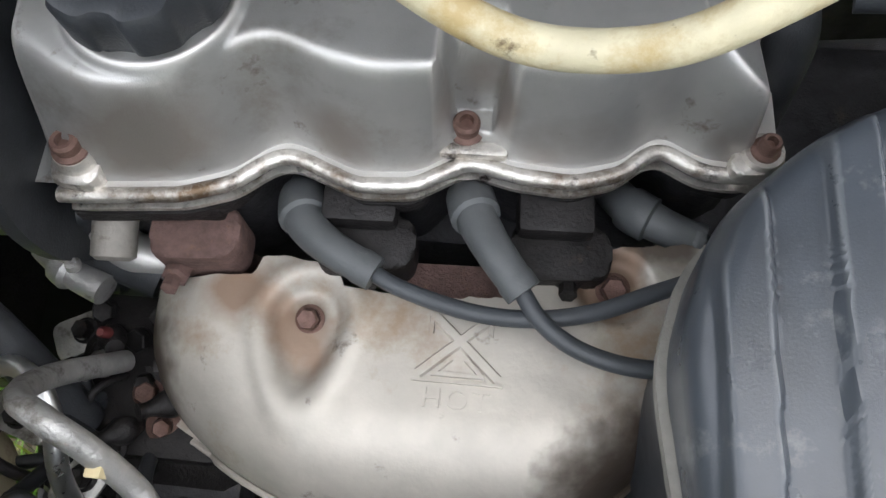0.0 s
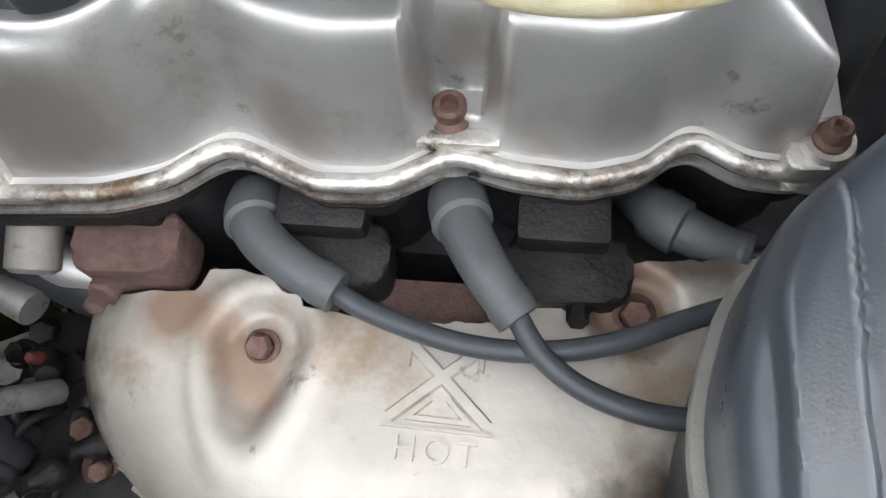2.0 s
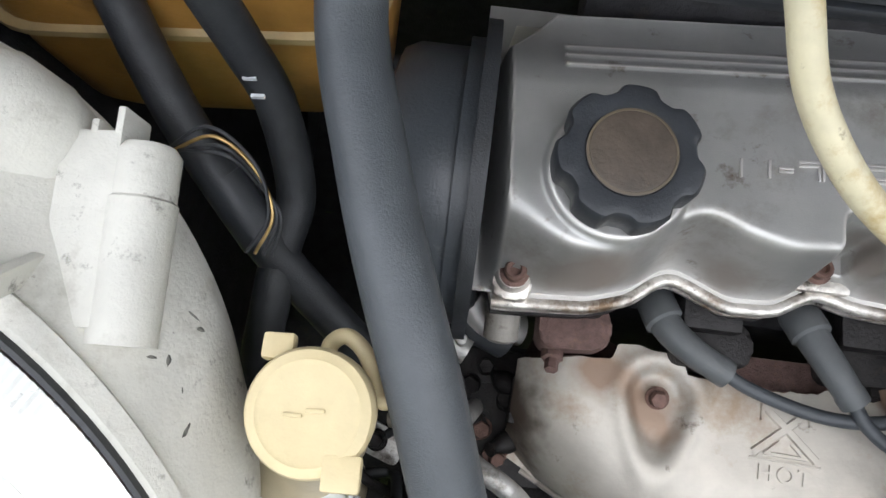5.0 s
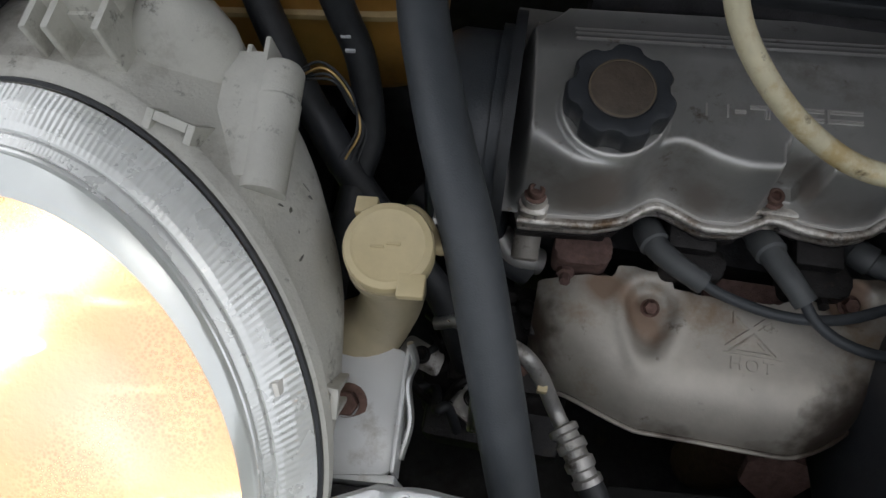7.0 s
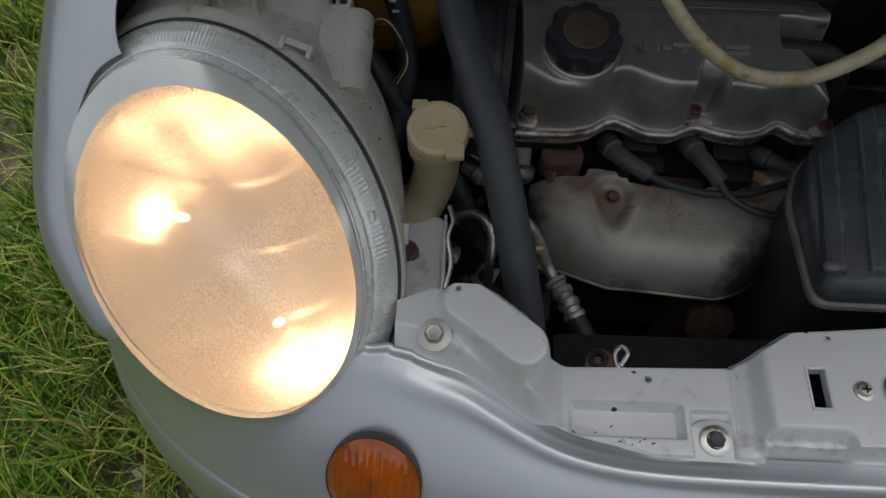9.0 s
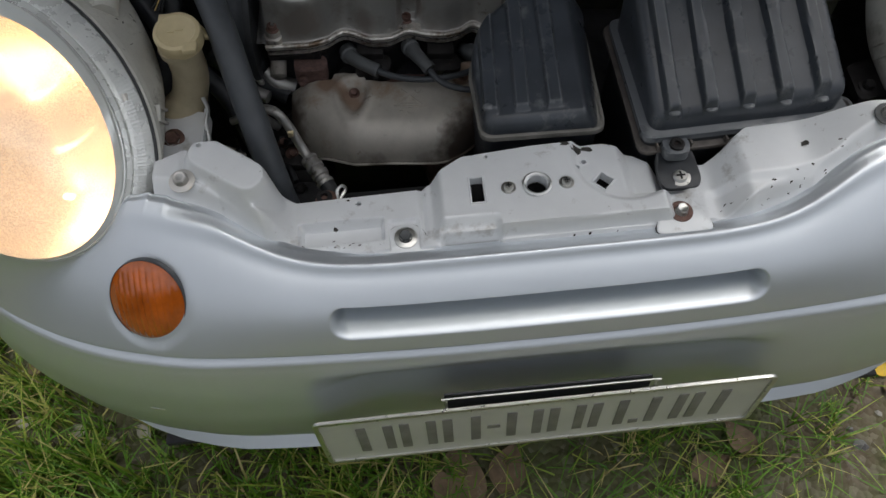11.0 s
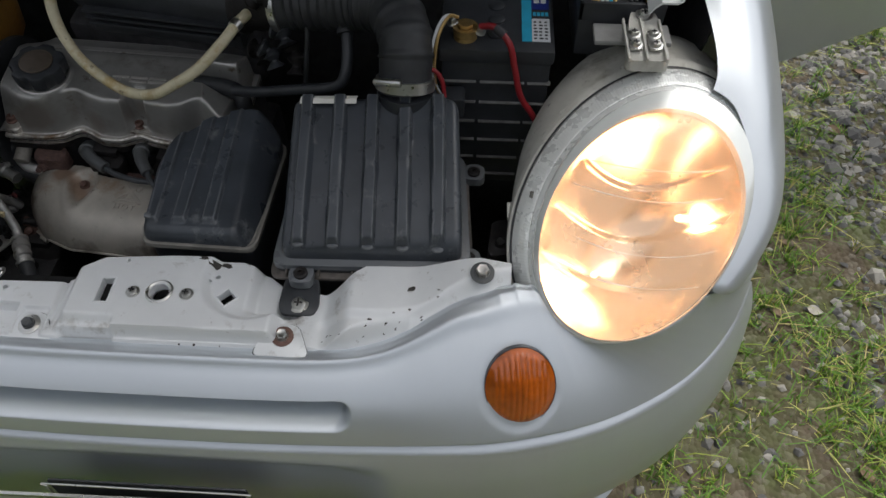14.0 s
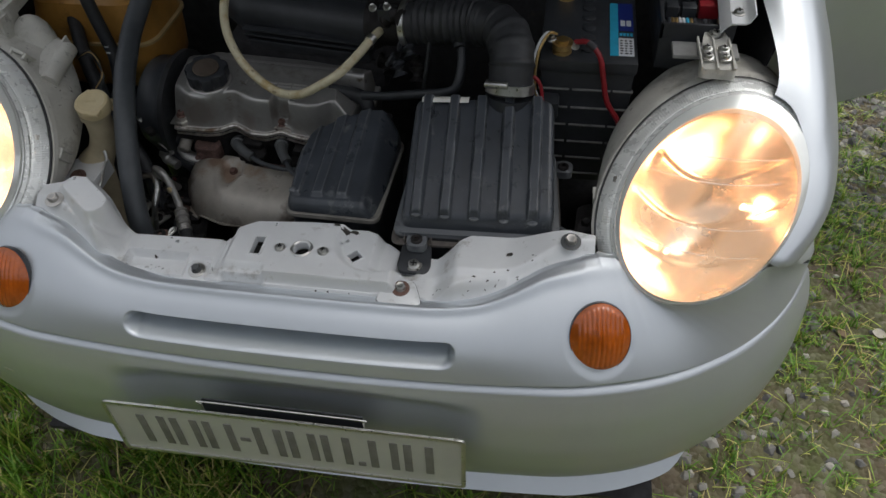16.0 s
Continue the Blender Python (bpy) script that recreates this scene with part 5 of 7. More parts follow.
# cover bolts on their bosses
for x, y, z in ((-0.148, -0.016, 0.020), (0.0175, 0.0085, 0.010), (0.1445, 0.004, 0.014)):
    k = 0.78 if x > 0.1 else 1.0
    p, q = EM @ Vector((x, y, z)), EM @ Vector((x, y, z + 1))
    part("boss", spun([(0.011, -0.020), (0.010, -0.004), (0.0085, 0.0), (0, 0.0)], axis(p, q), 20), FLANGE, cover)
    w = spun([(0.0045, 0), (0.0080, 0), (0.0080, 0.0014), (0.006, 0.0026), (0.006, 0.007), (0.0048, 0.0085), (0.0032, 0.0082), (0.0028, 0.005), (0, 0.005)], axis(p, q), 24, lambda a, r, h: k)
    part("cover_bolt", w, RUSTBOLT, cover, "rusty cover bolt in its washer")
part("lug", seated_on_head(box(0.004, 0.036, -0.0035, 0.0035, 0.004, 0.0105, 0.002)), FLANGE, cover)
part("lug", seated_on_head(prism(rounded([(0.130, -0.007), (0.150, -0.006), (0.156, 0.007), (0.146, 0.014), (0.132, 0.006)], 0.006), 0.002, 0.0115, 0.002)), FLANGE, cover)
part("lug", seated_on_head(prism(rounded([(-0.159, -0.029), (-0.138, -0.030), (-0.137, -0.007), (-0.158, -0.005)], 0.007), 0.002, 0.014, 0.002)), FLANGE, cover)
# raised strokes of the cast mark, thin bars in the old casting
def cast_stroke(x0, y0, x1, y1, wide=0.0013):
    p, q = Vector((x0, y0 + 0.07 * x0, 0.0622)), Vector((x1, y1 + 0.07 * x1, 0.0622))
    b = box(-wide / 2, (q - p).length + wide / 2, -wide / 2, wide / 2, -0.001, 0.0010, 0.0004)
    b.transform(Matrix.Translation(p) @ Euler((0, 0, math.atan2(q.y - p.y, q.x - p.x))).to_matrix().to_4x4())
    part("cast_stroke", seated_on_head(b), CAST, cover)


for x0, y0, x1, y1 in ((-0.046, 0.0400, -0.046, 0.0485), (-0.032, 0.0400, -0.032, 0.0485), (-0.027, 0.0435, -0.021, 0.0435), (-0.027, 0.0450, -0.021, 0.0450)):
    cast_stroke(x0, y0, x1, y1)
for x in (0.0075, 0.0325):
    for y in (0.0400, 0.0420, 0.0470, 0.0490):
        cast_stroke(x, y, x + 0.0215, y)
    cast_stroke(x, 0.0400, x, 0.0490)
cast_stroke(-0.017, 0.0490, 0.004, 0.0490)
cast_stroke(-0.017, 0.0470, 0.004, 0.0470)
cast_stroke(-0.0075, 0.0400, -0.0075, 0.0470)
cast_stroke(-0.0055, 0.0400, -0.0055, 0.0470)

# oil filler cap
_c = EM @ Vector((-0.106, 0.031, 0.066))
_cm = axis(_c, EM @ Vector((-0.106, 0.031, 1)))


def lobes(a, r, z):
    return 1.0 if r < 0.027 else 1 + 0.068 * math.tanh(2.4 * math.cos(7 * a + 0.5) + 0.9) * (1 if z > 0.002 else 0.5)


cap = part("oil_cap", spun([(0.030, -0.004), (0.0305, 0.002), (0.0325, 0.004), (0.0330, 0.020), (0.0315, 0.0225), (0.028, 0.0235), (0.0215, 0.0228), (0.0208, 0.0215), (0.0202, 0.0215), (0.0195, 0.0235), (0.0190, 0.0238), (0.0, 0.0242)], _cm, 128, lobes), BLACK, engine, "black lobed oil filler cap")
part("cap_disc", spun([(0.0205, 0.0218), (0.0212, 0.0234), (0.0203, 0.0242), (0.0188, 0.0246), (0, 0.0250)], _cm, 48), mat("cap_brown", (0.075, 0.058, 0.045), 0.5, 0.0, 0.3, 60, 0.2, 400, dirt=((0.15, 0.11, 0.07), 0.2, 90)), cap, "brown stained disc on the cap")
part("cap_ring", spun([(0.0205, 0.0235), (0.0210, 0.0246), (0.0200, 0.0248), (0.0196, 0.0240)], _cm, 48), mat("cap_edge", (0.12, 0.095, 0.065), 0.55, 0.1), cap)
part("filler_collar", spun([(0.0342, -0.006), (0.0338, -0.002), (0.032, -0.001), (0.030, -0.001)], _cm, 48), CAST, engine)

# timing belt cover at the end of the engine
tim = part("timing_cover", seated_on_head(spun([(0, -0.024), (0.066, -0.024), (0.076, -0.020), (0.080, -0.012), (0.080, 0.022), (0.078, 0.026), (0, 0.026)], pose(-0.202, 0.040, -0.012, 0, 90, 0), 56)), TIMING, engine, "black round timing belt cover")
part("cover_seam", seated_on_head(spun([(0.074, -0.006), (0.084, -0.006), (0.084, 0.004), (0.074, 0.004)], pose(-0.180, 0.042, -0.012, 0, 90, 0), 56)), TIMING, tim)
part("back_plate", seated_on_head(spun([(0, -0.004), (0.094, -0.004), (0.094, 0.004), (0, 0.004)], pose(-0.174, 0.044, -0.014, 0, 90, 0), 56)), RUBBER, tim)
part("lower_cover", box(-0.345, -0.295, 0.235, 0.36, 0.34, 0.56, 0.012, 3), BLACK, engine)
for y, z in ((-0.058, 0.020), (0.075, 0.046)):
    p = EM @ Vector((-0.185, y, z))
    part("cover_screw", spun([(0, 0.0), (0.007, 0.0), (0.007, 0.010), (0.004, 0.013), (0, 0.013)], axis(p - Vector((0, 0, 0.008)), p + Vector((0, -0.3, 1))), 12), IRON, tim)
part("foil_scrap", thick(grid(lin(0, 1, 4), lin(0, 1, 4), lambda a, b: EM @ Vector((-0.214 + 0.016 * a, -0.055 + 0.012 * b * (1 - 0.6 * a), 0.034 + 0.004 * math.sin(4 * a + 3 * b)))), 0.0004), STEEL, tim)

# breather pipe from the cover's pocket
part("breather_pipe", tube([EM @ Vector(p) for p in ((0.080, 0.0690, 0.044), (0.105, 0.0690, 0.044), (0.132, 0.0685, 0.043), (0.148, 0.064, 0.038), (0.156, 0.054, 0.022), (0.159, 0.044, -0.03))], 0.0115, 18), RUBBER, engine, "short black breather pipe")

# exhaust manifold ends, studs and nuts
for x, m, w in ((-0.112, RUST, 0.030), (-0.032, IRON, 0.034), (0.058, IRON, 0.034)):
    part("manifold_flange", seated_on_head(prism(rounded([(x - w / 2, -0.048), (x + w / 2 + 0.012, -0.046), (x + w / 2 + 0.012, -0.020), (x - w / 2, -0.018)], 0.010), -0.048, -0.022, 0.003)), m, engine, "dark rusty exhaust manifold flange")
    p = EM @ Vector((x - 0.004, -0.046, -0.038) if m is RUST else (x + 0.010, -0.040, -0.031))
    q = p + Vector((0.0, -0.75, 0.35))
    part("stud", spun([(0, -0.006), (0.0088, -0.006), (0.0088, -0.001), (0.0066, 0.0), (0.0066, 0.0075), (0.0042, 0.0085), (0.0042, 0.015), (0, 0.0155)], axis(p, q), 6), m, engine, "manifold nut on its stud")
    part("port", seated_on_head(box(x - 0.015, x + 0.02, -0.028, 0.0, -0.030, -0.012, 0.004)), IRON, engine)
part("manifold", tube([(-0.25, 0.225, 0.49), (-0.18, 0.205, 0.475), (-0.10, 0.195, 0.455), (-0.06, 0.165, 0.42), (-0.055, 0.14, 0.34), (-0.055, 0.14, 0.22)], 0.030, 16), RUST, engine, "rusty exhaust manifold")
part("manifold_outlet", spun([(0, 0), (0.025, 0), (0.027, 0.004), (0.027, 0.012), (0.017, 0.014), (0, 0.014)], axis((-0.056, 0.118, 0.452), (-0.058, 0.05, 0.50)), 7), RUST, engine, "rusty outlet flange below the shield")
part("lifting_boss", seated_on_head(spun([(0.0, 0), (0.0075, 0), (0.0105, 0.002), (0.0105, 0.030), (0, 0.030)], axis((-0.148, -0.046, -0.036), (-0.148, 0.02, -0.012)), 18)), mat("boss_alloy", (0.25, 0.23, 0.205), 0.6, 0.2, 0.3, 60, 0.2, 500, dirt=((0.10, 0.075, 0.06), 0.4, 60)), engine, "dull alloy boss")
part("water_outlet", tube([(-0.30, 0.245, 0.535), (-0.285, 0.235, 0.525), (-0.265, 0.235, 0.515)], 0.011, 16), CAST, engine)
part("coolant_pipe", tube([(-0.37, 0.27, 0.54), (-0.335, 0.25, 0.53), (-0.300, 0.238, 0.520), (-0.272, 0.230, 0.508)], 0.0155, 16), RUBBER, engine, "black coolant pipe end")
part("plug_plate", seated_on_head(box(-0.012, 0.056, -0.075, -0.035, -0.050, -0.044, 0.001)), RUST, engine, "brown gasket sheet")


# heat shield over the manifold
def shield_inside(x, y):
    """Distance inside the shield's outline in the plan."""
    yb = 0.131 + 0.75 * max(0, -0.175 - x) ** 1.25 + 6.0 * max(0, x + 0.075) ** 1.8
    d1 = y - yb
    d2 = x + 0.264 - 0.018 * smooth01((0.2 - y) / 0.1)
    d3 = 0.034 - x
    k = 0.022
    return -k * math.log(sum(math.exp(-d / k) for d in (d1, d2, d3)))


def shield_z(x, y):
    d = shield_inside(x, y) + 0.017
    z = 0.551 - 0.05 * max(0, y - 0.19) + 0.02 * (x + 0.13)
    z -= 0.070 * (1 - math.sqrt(max(0.0, 1 - (1 - min(1, max(0, d / 0.050))) ** 2)))
    # drop-shaped hollow round the bolt
    qx, qy = x + 0.180, y - 0.203
    r = math.hypot(qx, qy) if qy > 0 else math.hypot(qx * (1 + 8 * min(0.06, -qy)), qy * 0.52)
    z -= 0.0075 * smooth01((0.021 - r) / 0.009)
    z += 0.0020 * math.exp(-((r - 0.025) / 0.005) ** 2)
    r2 = math.hypot(x + 0.0405, y - 0.229)
    z -= 0.006 * smooth01((0.020 - r2) / 0.008)
    z += 0.0013 * noise.noise((x * 22, y * 22, 4)) + 0.0003 * noise.noise((x * 60, y * 60, 6))
    return z


SHIELD_BACK = [(-0.264, 0.214), (-0.246, 0.2174), (-0.2095, 0.2212), (-0.2065, 0.2320), (-0.1690, 0.2285), (-0.1655, 0.2185), (-0.125, 0.2155), (-0.090, 0.2195), (-0.070, 0.2320), (-0.050, 0.2365), (-0.047, 0.2480), (0.0, 0.2535), (0.04, 0.256)]


def shield_back(x):
    """The torn upper edge of the sheet."""
    return lerp_table(SHIELD_BACK, x)[0] + 0.0016 * noise.noise((x * 90, 0, 3)) + 0.0012 * noise.noise((x * 260, 0, 8)) * smooth01((x + 0.15) / 0.02)


def shield_point(x, t):
    y0 = 0.119 + 0.75 * max(0, -0.175 - x) ** 1.25 + 6.0 * max(0, x + 0.075) ** 1.8
    y = y0 + (shield_back(x) - y0) * t
    return Vector((x, y, shield_z(x, y)))


shield = thing("heat_shield", (-0.13, 0.17, 0.50), "stained pressed metal heat shield over the exhaust manifold", "heat shield")
part("pressing", thick(grid(lin(-0.264, 0.030, 150), lin(0, 1, 80), shield_point), 0.0012), SHIELD, shield, "pale pressed sheet with brown stains")
part("lower_lip", tube([(x, 0.117 + 0.75 * max(0, -0.175 - x) ** 1.25 + 6.0 * max(0, x + 0.075) ** 1.8, shield_z(x, 0.119 + 0.75 * max(0, -0.175 - x) ** 1.25 + 6.0 * max(0, x + 0.075) ** 1.8) - 0.001) for x in lin(-0.25, 0.01, 40)], 0.0018, 8, raw=True), SHIELD, shield)
hexbolt(shield, (-0.180, 0.203, shield_z(-0.180, 0.203) + 0.001), (0, -0.3, 1), 0.009, 0.014, RUSTBOLT, label="rusty shield bolt")
hexbolt(shield, (-0.0405, 0.229, shield_z(-0.0405, 0.229) + 0.001), (0, -0.3, 1), 0.010, 0.016, RUSTBOLT, label="rusty shield bolt")


def embossed(pts, wide, high=0.0013):
    """A raised stroke on the shield."""
    P = [Vector((x, y, 0)) for x, y in pts]
    bm = bmesh.new()
    rows = []
    n = 10
    for i in range(n + 1):
        c = P[0].lerp(P[1], i / n)
        d = (P[1] - P[0]).normalized()
        s = Vector((-d.y, d.x, 0)) * wide / 2
        rows.append([bm.verts.new((q.x, q.y, shield_z(q.x, q.y) + h)) for q, h in ((c - s, 0.0), (c - s * 0.7, high), (c + s * 0.7, high), (c + s, 0.0))])
    for a, b in zip(rows, rows[1:]):
        for j in range(3):
            bm.faces.new((a[j], b[j], b[j + 1], a[j + 1]))
    return bm


# warning sign pressed into the sheet: a crossed-out mark over the word
SX, SY, SK = -0.108, 0.191, 0.84
for a, b, w in (((-0.021, -0.012), (0.016, 0.021), 0.0050), ((0.021, -0.012), (-0.016, 0.021), 0.0050), ((-0.016, 0.021), (-0.016, 0.010), 0.0024), ((0.016, 0.021), (0.016, 0.010), 0.0024), ((-0.014, -0.0115), (0.014, -0.0115), 0.0024), ((-0.0135, -0.012), (-0.004, -0.003), 0.0024), ((0.0135, -0.012), (0.004, -0.003), 0.0024), ((-0.024, -0.0155), (0.024, -0.0155), 0.0012)):
    part("pressed_mark", embossed([(SX + SK * a[0], SY + SK * a[1]), (SX + SK * b[0], SY + SK * b[1])], w, 0.0016), SHIELD, shield)
_ct = bpy.data.curves.new("word", "FONT")
_ct.body, _ct.size, _ct.extrude, _ct.align_x, _ct.space_character = "HOT", 0.0125, 0.0009, "CENTER", 1.25
_to = bpy.data.objects.new("word", _ct)
_me = bpy.data.meshes.new_from_object(_to)
bpy.data.objects.remove(_to)
_bm = bmesh.new()
_bm.from_mesh(_me)
for v in _bm.verts:
    x, y = SX + v.co.x, SY - 0.0245 + v.co.y
    v.co = Vector((x, y, shield_z(x, y) + 0.0006 + v.co.z))
part("pressed_word", _bm, SHIELD, shield, "raised word on the shield", smooth=False)

seated(engine)
seated(shield)


# ---- spark plug leads ----
def lead(boot, cable, label):
    t = thing("spark_plug_lead", boot[0], label, "cable", "spark plug leads")
    part("boot", tube(boot, lambda k: 0.0094 + (0.0020 if 0.30 < k < 0.52 else 0.0) + (0.0006 if k > 0.93 else 0) - 0.0035 * max(0, k - 0.52), 18, 12), LEAD, t, "grey rubber plug boot")
    part("cable", tube(cable, 0.0040, 12, 12), CABLE, t)
    return seated(t)


lead([(-0.192, 0.285, 0.532), (-0.191, 0.268, 0.549), (-0.188, 0.252, 0.562), (-0.182, 0.240, 0.568), (-0.168, 0.229, 0.570), (-0.148, 0.220, 0.567)], [(-0.152, 0.222, 0.567), (-0.134, 0.214, 0.566), (-0.103, 0.206, 0.568), (-0.076, 0.205, 0.570), (-0.050, 0.211, 0.569), (-0.022, 0.224, 0.566), (0.010, 0.238, 0.56), (0.05, 0.25, 0.55)], "grey spark plug lead with an angled boot")
lead([(-0.112, 0.288, 0.536), (-0.111, 0.271, 0.554), (-0.108, 0.256, 0.569), (-0.103, 0.243, 0.576), (-0.094, 0.228, 0.580), (-0.082, 0.214, 0.577)], [(-0.084, 0.216, 0.577), (-0.074, 0.203, 0.574), (-0.058, 0.193, 0.572), (-0.036, 0.188, 0.571), (-0.012, 0.190, 0.568), (0.015, 0.20, 0.56), (0.04, 0.22, 0.55)], "grey spark plug lead crossing over the next one")
lead([(-0.040, 0.292, 0.524), (-0.036, 0.279, 0.537), (-0.029, 0.270, 0.543), (-0.019, 0.264, 0.545), (-0.009, 0.260, 0.545), (0.001, 0.257, 0.545)], [(-0.002, 0.258, 0.545), (0.018, 0.252, 0.548), (0.04, 0.25, 0.555), (0.06, 0.26, 0.55)], "grey spark plug lead running behind the black box")


# ---- resonator box and air filter box ----
def ribbed_lid(outline, z_base, top, ribs, y0, y1, edge=0.010, rib_h=0.0056, rib_w=0.0088):
    """A lid over an outline, its sloping top raised in long round ribs; ribs are (x at front, x at back)."""
    xs, ys = [p[0] for p in outline], [p[1] for p in outline]
    n = len(outline)

    def dist(x, y):
        d = 1e9
        for i in range(n):
            (ax, ay), (bx, by) = outline[i], outline[(i + 1) % n]
            ex, ey = bx - ax, by - ay
            d = min(d, ((x - ax) * -ey + (y - ay) * ex) / math.hypot(ex, ey))
        return d

    def height(x, y):
        d = dist(x, y)
        k = min(1.0, max(0.0, d / edge))
        z = top(x, y) - edge * 1.1 * (1 - math.sqrt(max(0, 1 - (1 - k) ** 2)))
        t = (y - y0) / (y1 - y0)
        for a, b in ribs:
            q = (x - (a + (b - a) * t)) / rib_w
            if abs(q) < 1:
                z += rib_h * smooth01((1 - abs(q)) / 0.34) * smooth01((t + 0.02) / 0.04) * smooth01(d / 0.006)
        return z

    cx, cy = sum(xs) / n, sum(ys) / n
    bm = bmesh.new()
    # rows across the outline by scaled copies from edge to middle
    dense = []
    for i in range(n):
        (ax, ay), (bx, by) = outline[i], outline[(i + 1) % n]
        m = max(1, int(math.hypot(bx - ax, by - ay) / 0.0013))
        dense += [(ax + (bx - ax) * j / m, ay + (by - ay) * j / m) for j in range(m)]
    rings = [[bm.verts.new((x, y, z_base)) for x, y in dense], [bm.verts.new((x, y, height(x, y))) for x, y in dense]]
    for s in [1 - 0.012 * i for i in range(1, 20)] + [0.772 - 0.025 * i for i in range(1, 30)]:
        rings.append([bm.verts.new((cx + (x - cx) * s, cy + (y - cy) * s, height(cx + (x - cx) * s, cy + (y - cy) * s))) for x, y in dense])
    for a, b in zip(rings, rings[1:]):
        for i in range(len(dense)):
            j = (i + 1) % len(dense)
            bm.faces.new((a[i], a[j], b[j], b[i]))
    c = bm.verts.new((cx, cy, height(cx, cy)))
    for i in range(len(dense)):
        bm.faces.new((rings[-1][i], rings[-1][(i + 1) % len(dense)], c))
    return bm


res_out = rounded([(-0.044, 0.056), (0.080, 0.053), (0.086, 0.214), (0.055, 0.230), (0.000, 0.210), (-0.034, 0.184), (-0.047, 0.148)], 0.014)
reson = thing("resonator_box", (0.015, 0.16, 0.44), "small black ribbed plastic resonator box beside the filter box", "air box")
part("lid", ribbed_lid(res_out, 0.618, lambda x, y: 0.636 + (y - 0.06) * 0.20 + 0.04 * (x - 0.015) - 0.024 * smooth01((x - 0.058) / 0.026), [(-0.034, -0.026), (-0.002, 0.006), (0.032, 0.036)], 0.070, 0.236, 0.011, 0.0046), BOXPL, reson, "black ribbed lid, dust and sheen in its colour")
_rr = [(0.015 + (x - 0.015) * 1.05, 0.145 + (y - 0.145) * 1.035) for x, y in res_out]
part("lid_rim", prism(_rr, 0.611, 0.617, 0.002), mat("dusty_rim", (0.20, 0.19, 0.17), 0.6, 0.0, 0.3, 30, 0.3, 500), reson, "pale worn rim of the lid")
for x in (-0.034, -0.002, 0.032):
    part("rib_end", spun([(0.0075, 0), (0.0065, 0.004), (0.003, 0.006), (0, 0.0065)], pose(x - 0.001, 0.076, 0.637) @ Matrix.Diagonal((1.0, 0.75, 0.8, 1)), 16), BOXPL, reson)
part("tub", prism([(0.015 + (x - 0.015) * 0.97, 0.15 + (y - 0.15) * 0.97) for x, y in res_out], 0.44, 0.611), BLACK, reson, "black lower half")

box_out = rounded([(0.120, 0.028), (0.312, 0.034), (0.300, 0.186), (0.118, 0.186)], 0.014)
abox = thing("air_filter_box", (0.215, 0.11, 0.44), "large black ribbed plastic air filter box bolted to the panel", "air box")
part("lid", ribbed_lid(box_out, 0.620, lambda x, y: 0.642 + (y - 0.03) * 0.47 + 0.05 * (x - 0.2), [(0.140 + 0.0365 * k, 0.136 + 0.0355 * k) for k in range(5)], 0.028, 0.186, 0.009, 0.0095, 0.0082), BOXPL, abox, "black lid with long ribs, dust and sheen in its colour")
_fr = rounded([(0.111, 0.019), (0.322, 0.024), (0.308, 0.192), (0.111, 0.192)], 0.012)
part("rim", prism(_fr, 0.615, 0.622, 0.0015), BOXPL, abox, "flat joint rim")
part("rim_lower", prism([(0.215 + (x - 0.215) * 1.035, 0.106 + (y - 0.106) * 1.075) for x, y in _fr], 0.6045, 0.6085, 0.0012), RIMWEAR, abox, "worn brown edge of the lower flange")
part("joint", prism([(0.215 + (x - 0.215) * 0.98, 0.106 + (y - 0.106) * 0.98) for x, y in _fr], 0.604, 0.6155, 0.001), BLACK, abox)
for x in (0.126, 0.160, 0.196, 0.212, 0.252, 0.290):
    part("flange_rib", box(x - 0.0011, x + 0.0011, 0.0135 + 0.024 * (x - 0.111), 0.026, 0.608, 0.6150, 0.0005), RIMWEAR, abox)
for k in range(5):
    part("rib_end", spun([(0.0062, 0), (0.0052, 0.0022), (0.002, 0.0034), (0, 0.0036)], pose(0.140 + 0.0365 * k, 0.0330, 0.6425) @ Matrix.Diagonal((1.0, 0.8, 0.7, 1)), 14), BOXPL, abox)
part("tub", prism([(0.215 + (x - 0.215) * 0.94, 0.108 + (y - 0.108) * 0.94) for x, y in _fr], 0.44, 0.604), BLACK, abox, "black lower half")
for k in range(9):
    part("side_rib", box(0.306, 0.311, 0.036 + 0.017 * k, 0.040 + 0.017 * k, 0.50, 0.603, 0.001), BLACK, abox)
for x, y in ((0.143, 0.012), (0.318, 0.042), (0.320, 0.17)):
    lug = part("lug", prism(rounded([(x - 0.013, y - 0.011), (x + 0.013, y - 0.011), (x + 0.013, y + 0.014), (x - 0.013, y + 0.014)], 0.010), 0.606, 0.6175, 0.0015), BOXPL, abox)
    part("lug_screw", spun([(0.0045, 0.0), (0.0075, 0.0), (0.0075, 0.003), (0.0055, 0.004), (0.003, 0.0035), (0.003, 0.001), (0, 0.001)], pose(x, y, 0.6175), 18), IRON, lug)
_st = rounded([(0.1245, 0.016), (0.1615, 0.016), (0.1645, -0.016), (0.160, -0.0275), (0.126, -0.0275), (0.1215, -0.016)], 0.009)
part("stay", prism(_st, 0.596, lambda x, y: 0.6005 + 0.006 * smooth01((y - 0.002) / 0.01), 0.0012), BLACK, abox, "black steel stay to the panel")
crossbolt(abox, (0.143, -0.015, 0.6005), (0, -0.1, 1), 0.0072, STEEL)
